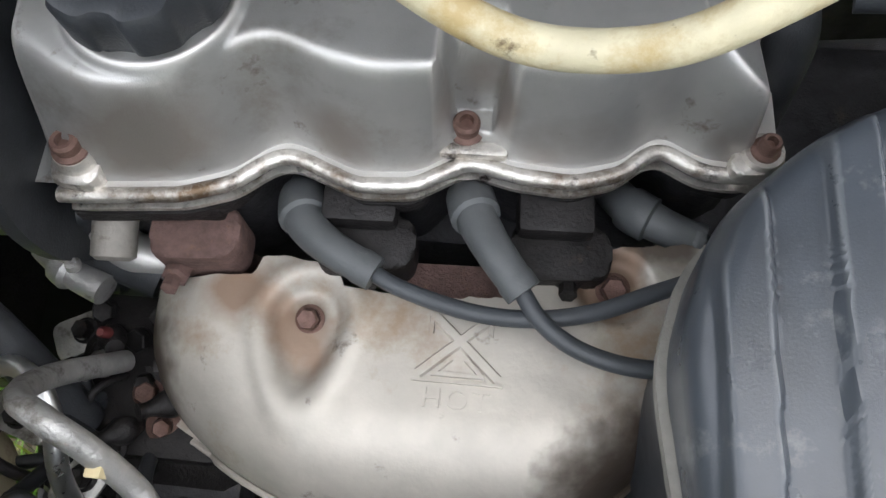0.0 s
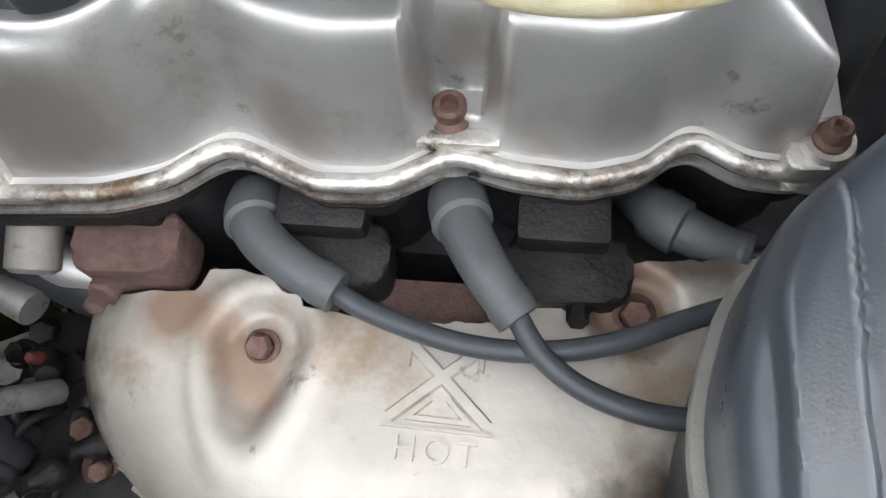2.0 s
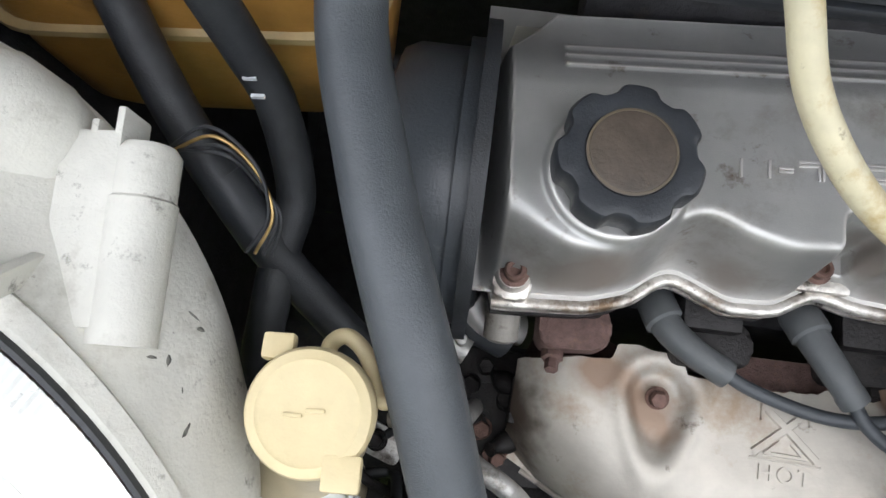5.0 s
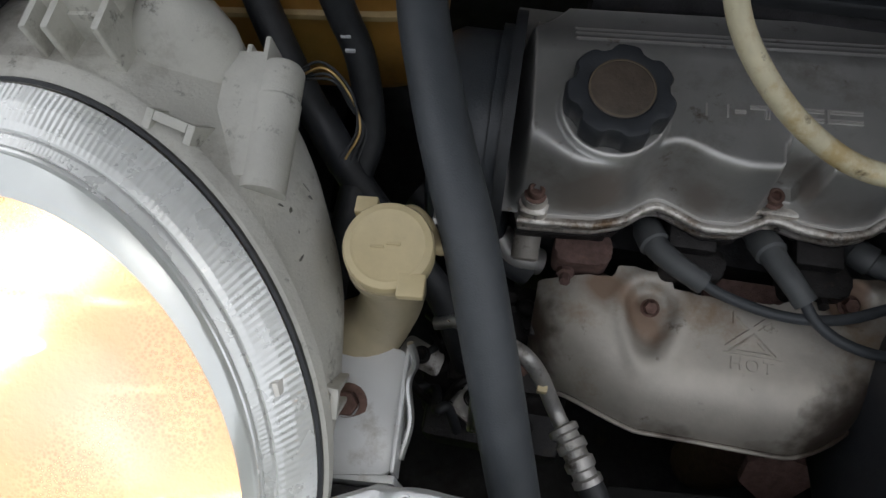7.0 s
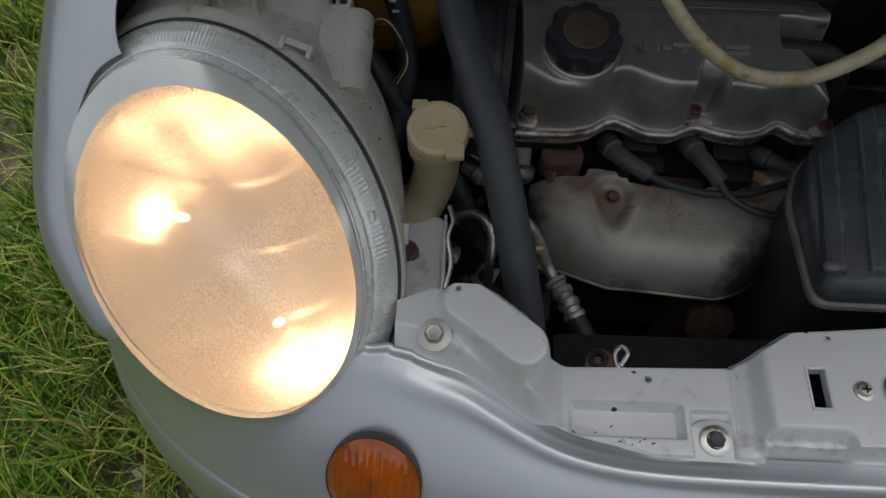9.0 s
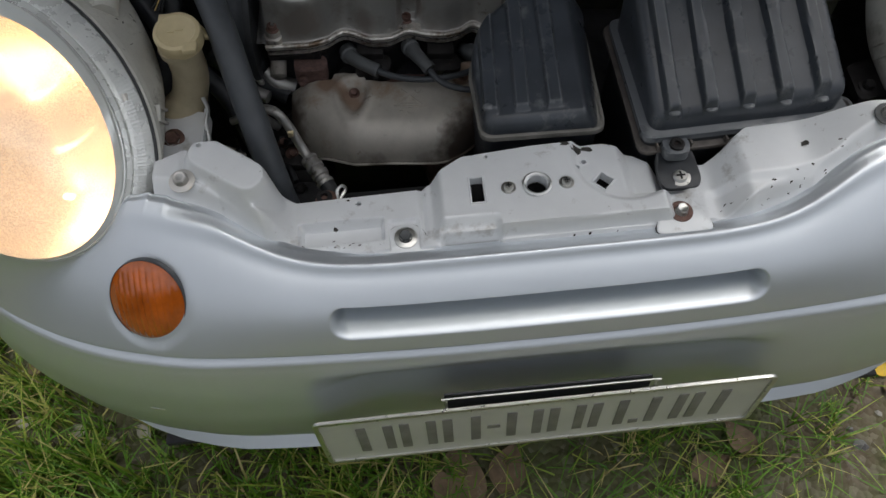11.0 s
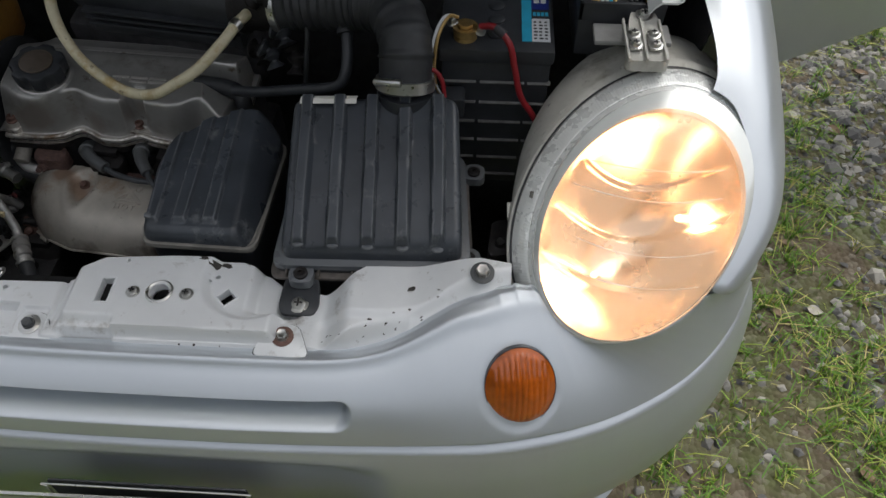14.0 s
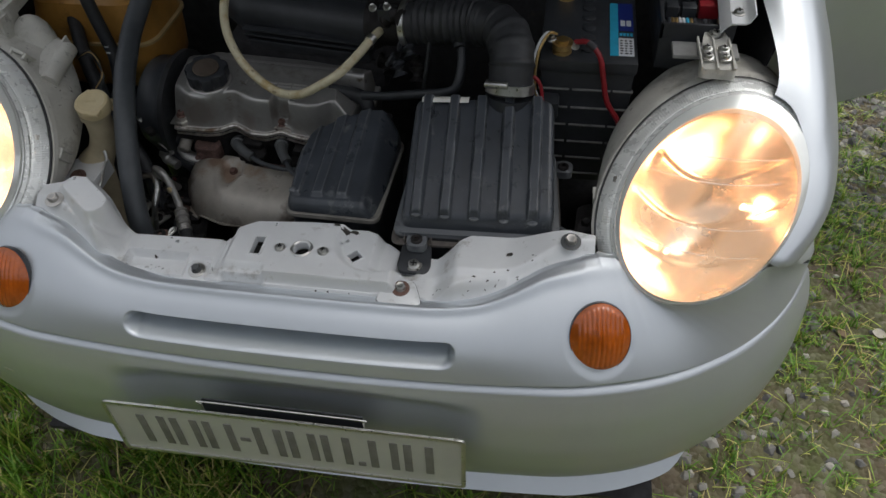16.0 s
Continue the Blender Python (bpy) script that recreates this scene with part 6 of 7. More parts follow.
part("tape", thick(grid(lin(0, 1, 8), lin(0, 1, 4), lambda a, b: (0.128 + 0.062 * a, 0.171 + 0.015 * b + 0.004 * noise.noise((a * 7, b * 2, 3)), 0.642 + (0.141 + 0.015 * b) * 0.47 + 0.05 * (-0.05 + 0.062 * a) - 0.009 * smooth01((b - 0.4) / 0.6) + 0.0066)), 0.0005), PAPER, abox, "torn strip of pale tape")

abox.matrix_basis = Matrix.Translation((0, 0, 0.012)) @ abox.matrix_basis

# ---- intake duct, throttle and plenum ----
duct = thing("intake_duct", (0.20, 0.24, 0.74), "black corrugated rubber intake duct with a steel clamp", "duct")
_way = spline([(0.241, 0.196, 0.728), (0.241, 0.203, 0.744), (0.241, 0.216, 0.763), (0.236, 0.240, 0.778), (0.218, 0.266, 0.782), (0.190, 0.282, 0.778), (0.155, 0.290, 0.772), (0.115, 0.296, 0.766), (0.085, 0.300, 0.760)], 14)
part("elbow", tube(_way, lambda k: 0.0290 + (0.0030 * (0.5 + 0.5 * math.sin(k * 190)) if 0.60 < k < 0.92 else 0.0018 * (1 if abs((k * 11) % 1 - 0.5) < 0.14 and 0.2 < k < 0.6 else 0)), 28, raw=True), RUBBER, duct, "black rubber elbow")
part("neck", tube([(0.240, 0.192, 0.690), (0.240, 0.194, 0.708), (0.241, 0.197, 0.728)], 0.0315, 28), BLACK, duct)
cl = part("clamp", tube([(0.2408, 0.1965, 0.730), (0.2412, 0.2015, 0.741)], 0.0325, 32), STEEL, duct, "bright steel hose clamp")
part("clamp_screw", tube([(0.212, 0.178, 0.752), (0.226, 0.171, 0.757), (0.240, 0.169, 0.758)], 0.0045, 10), STEEL, cl)
part("clamp", tube([(0.092, 0.299, 0.761), (0.084, 0.300, 0.760)], 0.0325, 28), STEEL, duct)

inlet = thing("intake_manifold", (-0.08, 0.40, 0.62), "black ribbed intake plenum behind the valve cover", "intake manifold")
pl = part("plenum", tube([(-0.215, 0.445, 0.692), (-0.207, 0.444, 0.692), (-0.13, 0.440, 0.692), (-0.02, 0.434, 0.694), (0.006, 0.432, 0.695), (0.014, 0.432, 0.695)], lambda k: 0.038 * (0.80 + 0.20 * smooth01(min(k, 1 - k) / 0.06)), 28, 6), BLACK, inlet, "smooth black plenum")
for k in range(3):
    part("plenum_rib", box(-0.205, 0.004, 0.394 - 0.002 * k, 0.402, 0.662 + 0.012 * k, 0.666 + 0.012 * k, 0.001), BLACK, pl)
part("plenum_step", box(-0.21, 0.010, 0.405, 0.48, 0.638, 0.662, 0.006, 2), BLACK, inlet)
part("runner", box(-0.26, 0.03, 0.415, 0.55, 0.57, 0.640, 0.012, 2), GRIME, inlet)
part("hose_stub", tube([(-0.255, 0.432, 0.705), (-0.230, 0.436, 0.702), (-0.210, 0.440, 0.698)], 0.009, 14), RUBBER, inlet)
seated(inlet)
throttle = thing("throttle_body", (0.06, 0.318, 0.74), "dark stained throttle body with its linkage", "throttle")
tb = part("throttle_housing", spun([(0, -0.03), (0.034, -0.03), (0.036, -0.02), (0.030, -0.012), (0.030, 0.018), (0.034, 0.02), (0.034, 0.03), (0, 0.03)], axis((0.060, 0.318, 0.748), (0.12, 0.31, 0.752)), 24), IRON, throttle, "dark stained throttle body")
for a, b, m in (((0.055, 0.290, 0.770), (0.085, 0.278, 0.782), IRON), ((0.078, 0.280, 0.742), (0.096, 0.268, 0.728), BLACK), ((0.062, 0.272, 0.722), (0.080, 0.262, 0.700), BLACK), ((0.096, 0.285, 0.716), (0.102, 0.262, 0.690), IRON), ((0.040, 0.300, 0.700), (0.060, 0.285, 0.690), IRON)):
    part("linkage", tube([a, tuple((p + q) / 2 + 0.003 for p, q in zip(a, b)), b], lambda k: 0.0085 + 0.0035 * math.sin(k * 14), 12, 8), m, tb)
part("sensor", box(0.050, 0.076, 0.282, 0.300, 0.772, 0.790, 0.003), BLACK, tb)
for dx, dz in ((-0.008, 0.0), (0.012, 0.012)):
    hexbolt(tb, (0.052 + dx, 0.286, 0.790 + dz * 0.2), (0, -0.6, 1), 0.007, 0.011, STEEL)

part_pipe = thing("vacuum_pipe", (0.10, 0.23, 0.68), "thin black moulded pipe running behind the boxes", "pipe")
part("pipe", tube([(0.020, 0.262, 0.662), (0.060, 0.250, 0.672), (0.110, 0.238, 0.688), (0.145, 0.230, 0.698), (0.163, 0.228, 0.708), (0.170, 0.238, 0.725), (0.170, 0.258, 0.745), (0.166, 0.275, 0.758)], 0.0065, 14), BLACK, part_pipe)
part("pipe_sleeve", tube([(0.168, 0.262, 0.750), (0.166, 0.272, 0.757)], 0.0095, 14), RUBBER, part_pipe)
wire = thing("control_cable", (0.10, 0.30, 0.74), "thin black control cable looping down from the throttle", "cable")
part("sheath", tube([(0.078, 0.330, 0.800), (0.100, 0.315, 0.800), (0.116, 0.290, 0.780), (0.122, 0.272, 0.750), (0.118, 0.262, 0.715), (0.112, 0.262, 0.68)], 0.0030, 10), RUBBER, wire)

# ---- cream hose over the engine ----
ch = thing("cream_hose", (-0.06, 0.25, 0.70), "stained cream rubber hose looping over the valve cover", "hose")
part("hose", tube([(-0.196, 0.520, 0.772), (-0.192, 0.410, 0.786), (-0.186, 0.335, 0.782), (-0.178, 0.290, 0.767), (-0.167, 0.265, 0.743), (-0.145, 0.243, 0.720), (-0.117, 0.230, 0.699), (-0.088, 0.221, 0.688), (-0.055, 0.213, 0.694), (-0.029, 0.213, 0.708), (0.000, 0.223, 0.723), (0.025, 0.246, 0.740), (0.042, 0.273, 0.752), (0.052, 0.300, 0.752)], 0.0063, 18, 12), CREAM, ch)
part("end_clip", tube([(0.0385, 0.267, 0.7505), (0.0425, 0.2745, 0.7522)], 0.0074, 18), STEEL, ch, "small steel clip at the hose end")

# ---- grey hoses ----
gh = thing("coolant_hose", (-0.30, 0.2, 0.66), "thick grey rubber coolant hose running over the bay", "hose")
part("hose", tube([(-0.400, 0.430, 0.742), (-0.382, 0.426, 0.746), (-0.368, 0.390, 0.736), (-0.364, 0.325, 0.712), (-0.346, 0.270, 0.706), (-0.329, 0.226, 0.702), (-0.308, 0.178, 0.692), (-0.288, 0.126, 0.664), (-0.268, 0.074, 0.622), (-0.254, 0.040, 0.575), (-0.246, 0.028, 0.50), (-0.244, 0.028, 0.38)], 0.0160, 22, 12), HOSE, gh)
part("clamp", tube([(-0.395, 0.4295, 0.743), (-0.387, 0.4275, 0.745)], 0.0180, 24), STEEL, gh, "steel hose clamp")
oh = thing("overflow_hose", (-0.36, 0.25, 0.62), "thin black rubber overflow hose with pale print", "hose")
part("hose", tube([(-0.405, 0.330, 0.850), (-0.398, 0.308, 0.790), (-0.392, 0.302, 0.745), (-0.386, 0.298, 0.712), (-0.378, 0.288, 0.682), (-0.374, 0.262, 0.645), (-0.380, 0.236, 0.634), (-0.385, 0.207, 0.622), (-0.394, 0.182, 0.596), (-0.400, 0.165, 0.560), (-0.405, 0.150, 0.480)], 0.0098, 16, 12), RUBBER, oh)
for x, y, z in ((-0.3835, 0.287, 0.7080), (-0.3815, 0.283, 0.7000), (-0.3855, 0.214, 0.6358), (-0.3865, 0.208, 0.6330), (-0.3870, 0.202, 0.6295)):
    part("print_bar", box(x - 0.0030, x + 0.0030, y - 0.0008, y + 0.0008, z - 0.0036, z - 0.0018), LABEL, oh)
seated(gh)
bh = thing("heater_hose", (-0.44, 0.25, 0.62), "black ribbed loom hose behind the headlight", "hose")
part("hose", tube([(-0.50, 0.36, 0.70), (-0.455, 0.295, 0.665), (-0.410, 0.245, 0.620), (-0.370, 0.212, 0.580), (-0.335, 0.185, 0.545), (-0.31, 0.15, 0.48)], 0.0115, 16, 12), RUBBER, bh)
part("tape_wrap", tube([(-0.432, 0.269, 0.642), (-0.420, 0.256, 0.631), (-0.410, 0.245, 0.620)], 0.0124, 16), BLACK, bh)

seated(bh)

# ---- expansion tank ----
tank = thing("expansion_tank", (-0.43, 0.415, 0.54), "amber brown translucent plastic coolant tank", "tank")


def tank_ring(s):
    return rounded([(-0.432 - 0.100 * s, 0.396 - 0.074 * s), (-0.432 + 0.100 * s, 0.396 - 0.074 * s), (-0.432 + 0.100 * s, 0.396 + 0.074 * s), (-0.432 - 0.100 * s, 0.396 + 0.074 * s)], 0.038, 7)


def tank_loft(rows):
    bm = bmesh.new()
    R = [[bm.verts.new((x, y, z)) for x, y in tank_ring(s)] for s, z in rows]
    n = len(R[0])
    for a, b in zip(R, R[1:]):
        for i in range(n):
            bm.faces.new((a[i], a[(i + 1) % n], b[(i + 1) % n], b[i]))
    bm.faces.new(R[0][::-1])
    bm.faces.new(R[-1])
    return bm


part("lower_half", tank_loft([(0.70, 0.5980), (0.86, 0.6030), (0.93, 0.6160), (0.975, 0.6600), (0.985, 0.6830)]), TANK, tank, "brown lower half")
part("weld_seam", tank_loft([(1.0, 0.6825), (1.03, 0.6840), (1.03, 0.6880), (1.0, 0.6895)]), mat("tank_seam", (0.45, 0.33, 0.16), 0.4, 0.0, 0.15, 60, 0.1), tank, "paler welded seam")
part("upper_half", tank_loft([(0.985, 0.6890), (0.97, 0.7200), (0.90, 0.7500), (0.70, 0.7610), (0.4, 0.7650)]), TANK, tank, "brown upper half")
part("filler_cap", spun([(0.0, 0), (0.027, 0), (0.029, 0.004), (0.029, 0.016), (0.026, 0.019), (0, 0.019)], pose(-0.45, 0.42, 0.764), 28), BLACK, tank)


# ---- washer filler ----
wash = thing("washer_filler", (-0.36, 0.15, 0.50), "yellowed washer filler neck with a flip cap", "filler neck")
part("neck", tube([(-0.348, 0.160, 0.690), (-0.348, 0.160, 0.668), (-0.350, 0.158, 0.648), (-0.360, 0.152, 0.622), (-0.378, 0.146, 0.596), (-0.384, 0.142, 0.56), (-0.384, 0.142, 0.48)], lambda k: 0.0185 + (0.003 if k < 0.06 else 0) + 0.010 * smooth01((k - 0.45) / 0.3), 24, 10), AGED, wash, "aged translucent neck")
wcap = part("flip_cap", spun([(0.0205, -0.012), (0.0232, -0.010), (0.0236, -0.003), (0.0236, 0.003), (0.0225, 0.0055), (0.019, 0.0066), (0.0175, 0.0058), (0, 0.0060)], axis((-0.345, 0.160, 0.702), (-0.340, 0.140, 0.80)), 40), YELLOW, wash, "yellow round cap")
part("cap_tab", box(-0.338, -0.324, 0.133, 0.146, 0.700, 0.705, 0.0015), YELLOW, wcap)
part("cap_hinge", box(-0.366, -0.354, 0.178, 0.188, 0.699, 0.706, 0.0015), YELLOW, wcap)
for dx, dy in ((-0.004, 0.0), (0.004, 0.002)):
    part("cap_mark", box(-0.346 + dx - 0.0035, -0.346 + dx + 0.0035, 0.157 + dy, 0.1585 + dy, 0.7075, 0.7088, 0.0004), YELLOW, wcap)
part("strap", tube([(-0.340, 0.168, 0.694), (-0.343, 0.178, 0.690), (-0.345, 0.188, 0.686), (-0.340, 0.193, 0.684), (-0.333, 0.189, 0.684), (-0.327, 0.180, 0.686), (-0.322, 0.168, 0.690), (-0.316, 0.170, 0.688), (-0.312, 0.175, 0.688)], 0.0034, 12), YELLOW, wash, "yellow cap strap")

wash.matrix_basis = Matrix.Translation((0.008, -0.011, 0.001)) @ wash.matrix_basis

# ---- battery ----
bat = thing("battery", (0.335, 0.32, 0.56), "black car battery with a blue and white label", "battery")
BX0, BX1, BY0, BY1, BZ = 0.276, 0.402, 0.222, 0.410, 0.764
part("case", box(BX0 + 0.003, BX1 - 0.003, BY0 + 0.003, BY1 - 0.003, 0.56, BZ - 0.018, 0.003), BLACK, bat, "black ribbed case")
part("lid", box(BX0, BX1, BY0, BY1, BZ - 0.018, BZ, 0.004), BLACK, bat, "dusty black lid")
# pale grey that paints the highlights along the case ribs
_rib_glint = mat("rib_glint", (0.17, 0.17, 0.165), 0.6, 0.0, 0.4, 60, 0.2, 500)
for k in range(6):
    for x0, x1 in ((BX0 + 0.001, 0.318), (0.322, 0.372), (0.375, BX1 - 0.001)):
        part("case_rib", box(x0, x1, BY0 - 0.001, BY0 + 0.006, 0.575 + 0.029 * k, 0.5764 + 0.029 * k, 0.0004), _rib_glint, bat, "pale rib edge of the case, its highlight in the colour")
for k in range(6):
    part("vent_plug", spun([(0, 0), (0.009, 0), (0.009, 0.002), (0.007, 0.003), (0, 0.003)], pose(0.338, BY0 + 0.030 + 0.026 * k, BZ), 20), BLACK, bat)
for y in (0.245, 0.385):
    post = part("terminal", spun([(0, 0), (0.013, 0), (0.012, 0.004), (0.0085, 0.005), (0.0078, 0.018), (0, 0.019)], pose(0.304, y, BZ), 24), BRASS, bat, "worn lead terminal")
    part("cable_clamp", spun([(0.009, 0.006), (0.0135, 0.006), (0.0135, 0.014), (0.009, 0.014)], pose(0.304, y, BZ), 24), BRASS, post)
    hexbolt(post, (0.290, y + 0.006, BZ + 0.012), (-0.2, 0, 1), 0.008, 0.012, STEEL)
    hexbolt(post, (0.320, y - 0.004, BZ + 0.010), (0.2, -0.3, 1), 0.008, 0.012, STEEL)
part("label_stripe", box(0.366, 0.377, BY0 + 0.018, BY0 + 0.150, BZ - 0.001, BZ + 0.0008), CYAN, bat, "cyan stripe of the label")
part("label_head", box(0.3772, 0.397, BY0 + 0.078, BY0 + 0.150, BZ - 0.001, BZ + 0.0008), NAVY, bat, "dark blue part of the label")
part("label_text", box(0.3772, 0.397, BY0 + 0.018, BY0 + 0.060, BZ - 0.001, BZ + 0.0008), LABEL, bat, "white part of the label")
part("label_band", box(0.3772, 0.397, BY0 + 0.0605, BY0 + 0.0775, BZ - 0.001, BZ + 0.0008), INK, bat)
_rl = random.Random(8)
for k in range(6):
    for c in range(3):
        part("print_bar", box(0.379 + 0.006 * c, 0.379 + 0.006 * c + 0.0045 * _rl.uniform(0.6, 1), BY0 + 0.022 + 0.006 * k, BY0 + 0.0245 + 0.006 * k, BZ + 0.0004, BZ + 0.0012), INK, bat)
for c in range(2):
    part("mark_bar", box(0.380 + 0.008 * c, 0.386 + 0.008 * c, BY0 + 0.090, BY0 + 0.104, BZ + 0.0004, BZ + 0.0012), LABEL, bat)
for c in range(4):
    part("mark_bar", box(0.3785 + 0.0046 * c, 0.382 + 0.0046 * c, BY0 + 0.065, BY0 + 0.072, BZ + 0.0004, BZ + 0.0012), CYAN, bat)
rc = thing("battery_cable", (0.34, 0.22, 0.70), "red battery cable running down beside the headlight", "cable")
part("cable", tube([(0.320, 0.242, 0.780), (0.336, 0.232, 0.786), (0.352, 0.220, 0.774), (0.360, 0.212, 0.745), (0.368, 0.208, 0.715), (0.384, 0.205, 0.690), (0.40, 0.20, 0.66)], 0.0036, 12, 12), REDW, rc)
part("sleeve", tube([(0.336, 0.232, 0.786), (0.346, 0.226, 0.781)], 0.0052, 12), INK, rc)
for k, (m, dx) in enumerate(((BRASS, 0.0), (LABEL, 0.004))):
    gw = thing("earth_wire", (0.28, 0.23, 0.75), "thin bare wire twisted on the battery terminal", "wire")
    part("wire", tube([(0.296, 0.246, 0.788), (0.286 - dx, 0.240, 0.792), (0.276 - dx, 0.226, 0.778), (0.272 - dx, 0.216, 0.752), (0.274, 0.206, 0.728), (0.282, 0.200, 0.715)], 0.0018, 8, 10), m, gw)
rl = thing("red_lead", (0.27, 0.205, 0.73), "short red wire looped by the intake duct", "wire")
part("wire", tube([(0.268, 0.196, 0.715), (0.262, 0.200, 0.738), (0.270, 0.206, 0.748), (0.280, 0.204, 0.738), (0.284, 0.198, 0.718)], 0.0026, 10, 10), REDW, rl)
cn = thing("wire_connector", (0.29, 0.205, 0.70), "black square wiring plug beside the filter box", "connector")
part("plug", box(0.270, 0.306, 0.196, 0.222, 0.690, 0.716, 0.004), BLACK, cn)

# ---- fuse box ----
fb = thing("fuse_box", (0.47, 0.33, 0.72), "open black fuse box with coloured fuses and relays", "fuse box")
part("tray", box(0.424, 0.515, 0.252, 0.42, 0.740, 0.790, 0.005), BLACK, fb)
part("wall", box(0.424, 0.515, 0.252, 0.257, 0.785, 0.806, 0.001), BLACK, fb)
part("wall", box(0.424, 0.429, 0.252, 0.42, 0.785, 0.806, 0.001), BLACK, fb)
_rf = random.Random(9)
for k in range(8):
    part("fuse", box(0.4335 + 0.0045 * k, 0.437 + 0.0045 * k, 0.263, 0.276, 0.788, 0.802, 0.0006), (CYAN, LABEL, BRASS, BLACK)[_rf.randrange(4)], fb)
for k in range(5):
    part("fuse", box(0.478 + 0.0058 * k, 0.482 + 0.0058 * k, 0.268, 0.279, 0.788, 0.800, 0.0006), (BLACK, REDW, BLACK, BRASS)[_rf.randrange(4)], fb)
for x0, x1, y0, m in ((0.432, 0.448, 0.290, BLACK), (0.452, 0.470, 0.288, BLACK), (0.474, 0.500, 0.296, REDW), (0.452, 0.466, 0.325, BLACK), (0.476, 0.50, 0.33, BLACK)):
    part("relay", box(x0, x1, y0, y0 + 0.018, 0.788, 0.808, 0.002), m, fb)
part("headlamp_shelf", box(0.440, 0.520, 0.218, 0.250, 0.778, 0.784, 0.002), mat("grey_tray", (0.30, 0.30, 0.29), 0.5), fb, "grey plate under the fuse box")

# ---- radiator and lower clutter ----
rad = thing("radiator", (0.0, 0.07, 0.20), "radiator with a fan cowl behind the panel, shade in its colour", "radiator")
# every radiator part is coloured as the deep shade of the gap
part("core", box(-0.24, 0.30, 0.024, 0.048, 0.20, 0.52, 0.004), GAPSHADE, rad)
part("top_tank", box(-0.24, 0.30, 0.020, 0.056, 0.50, 0.545, 0.008, 2), GAPSHADE, rad)
part("fan_cowl", box(-0.20, 0.12, 0.050, 0.085, 0.22, 0.47, 0.008, 2), GAPSHADE, rad)
part("condenser", box(-0.30, 0.32, -0.03, 0.0, 0.18, 0.50, 0.004), GAPSHADE, rad)

hook = thing("bonnet_hook", (-0.20, 0.012, 0.60), "rusty spring hook on the edge of the panel", "hook")
part("tab", prism(rounded([(-0.222, -0.002), (-0.196, -0.002), (-0.198, 0.016), (-0.216, 0.018)], 0.007), 0.598, 0.602, 0.001), RUSTBOLT, hook)
part("grommet", spun([(0.003, 0), (0.008, 0), (0.008, 0.002), (0.004, 0.003), (0.003, -0.003)], pose(-0.210, 0.008, 0.602), 18), IRON, hook)
part("wire_loop", tube([(-0.194, 0.002, 0.606), (-0.188, 0.012, 0.608), (-0.192, 0.018, 0.606), (-0.197, 0.012, 0.604), (-0.193, -0.004, 0.598)], 0.0018, 8), STEEL, hook)

ac = thing("air_conditioning_pipe", (-0.24, 0.11, 0.52), "bare alloy refrigerant pipe crimped to a black hose", "pipe")
part("pipe", tube([(-0.292, 0.190, 0.500), (-0.300, 0.172, 0.548), (-0.290, 0.158, 0.582), (-0.272, 0.149, 0.588), (-0.259, 0.140, 0.572), (-0.247, 0.127, 0.548), (-0.236, 0.112, 0.540)], 0.0058, 14), ALU, ac, "bare alloy bend")
part("crimp", tube([(-0.238, 0.114, 0.541), (-0.230, 0.103, 0.541), (-0.222, 0.091, 0.541), (-0.214, 0.079, 0.538)], lambda k: 0.0088 + 0.0022 * (1 if math.sin(k * 21) > 0 else 0), 18, 10), ALU, ac, "ringed crimp sleeve")
part("hose", tube([(-0.215, 0.081, 0.538), (-0.196, 0.055, 0.528), (-0.172, 0.030, 0.500), (-0.165, 0.02, 0.45)], 0.0098, 16), RUBBER, ac)
part("tag", box(-0.260, -0.253, 0.130, 0.135, 0.562, 0.572, 0.001), YELLOW, ac)

seated(ac, 0.006, -0.008, 0.0)
comp = thing("compressor", (-0.27, 0.16, 0.40), "greasy alloy compressor with bolts and fittings", "compressor")
part("body", spun([(0, -0.06), (0.050, -0.06), (0.055, -0.05), (0.055, 0.05), (0.048, 0.06), (0, 0.06)], pose(-0.285, 0.165, 0.42, 0, 90, 0), 24), IRON, comp, "greasy dark body")
part("bracket", box(-0.325, -0.235, 0.135, 0.225, 0.455, 0.478, 0.006, 2), IRON, comp)
part("side_plate", box(-0.264, -0.260, 0.175, 0.205, 0.44, 0.515, 0.001), IRON, comp)
part("hose_union", tube([(-0.335, 0.235, 0.520), (-0.315, 0.222, 0.522), (-0.296, 0.214, 0.520)], lambda k: 0.0085 + 0.0025 * (1 if 0.3 < k < 0.55 else 0), 14), ALU, comp)
part("red_plug", spun([(0, 0), (0.0032, 0), (0.0032, 0.006), (0.002, 0.008), (0, 0.008)], axis((-0.300, 0.196, 0.50), (-0.300, 0.190, 0.53)), 14), mat("dull_red", (0.10, 0.02, 0.02), 0.6), comp)
_rc = random.Random(12)
for k in range(14):
    x, y = _rc.uniform(-0.325, -0.235), _rc.uniform(0.10, 0.215)
    hexbolt(comp, (x, y, 0.478 if y > 0.135 else 0.455), (_rc.uniform(-0.3, 0.3), _rc.uniform(-0.5, 0.1), 1), _rc.uniform(0.009, 0.014), _rc.uniform(0.014, 0.022), _rc.choice((ALU, IRON, IRON, RUSTBOLT)))
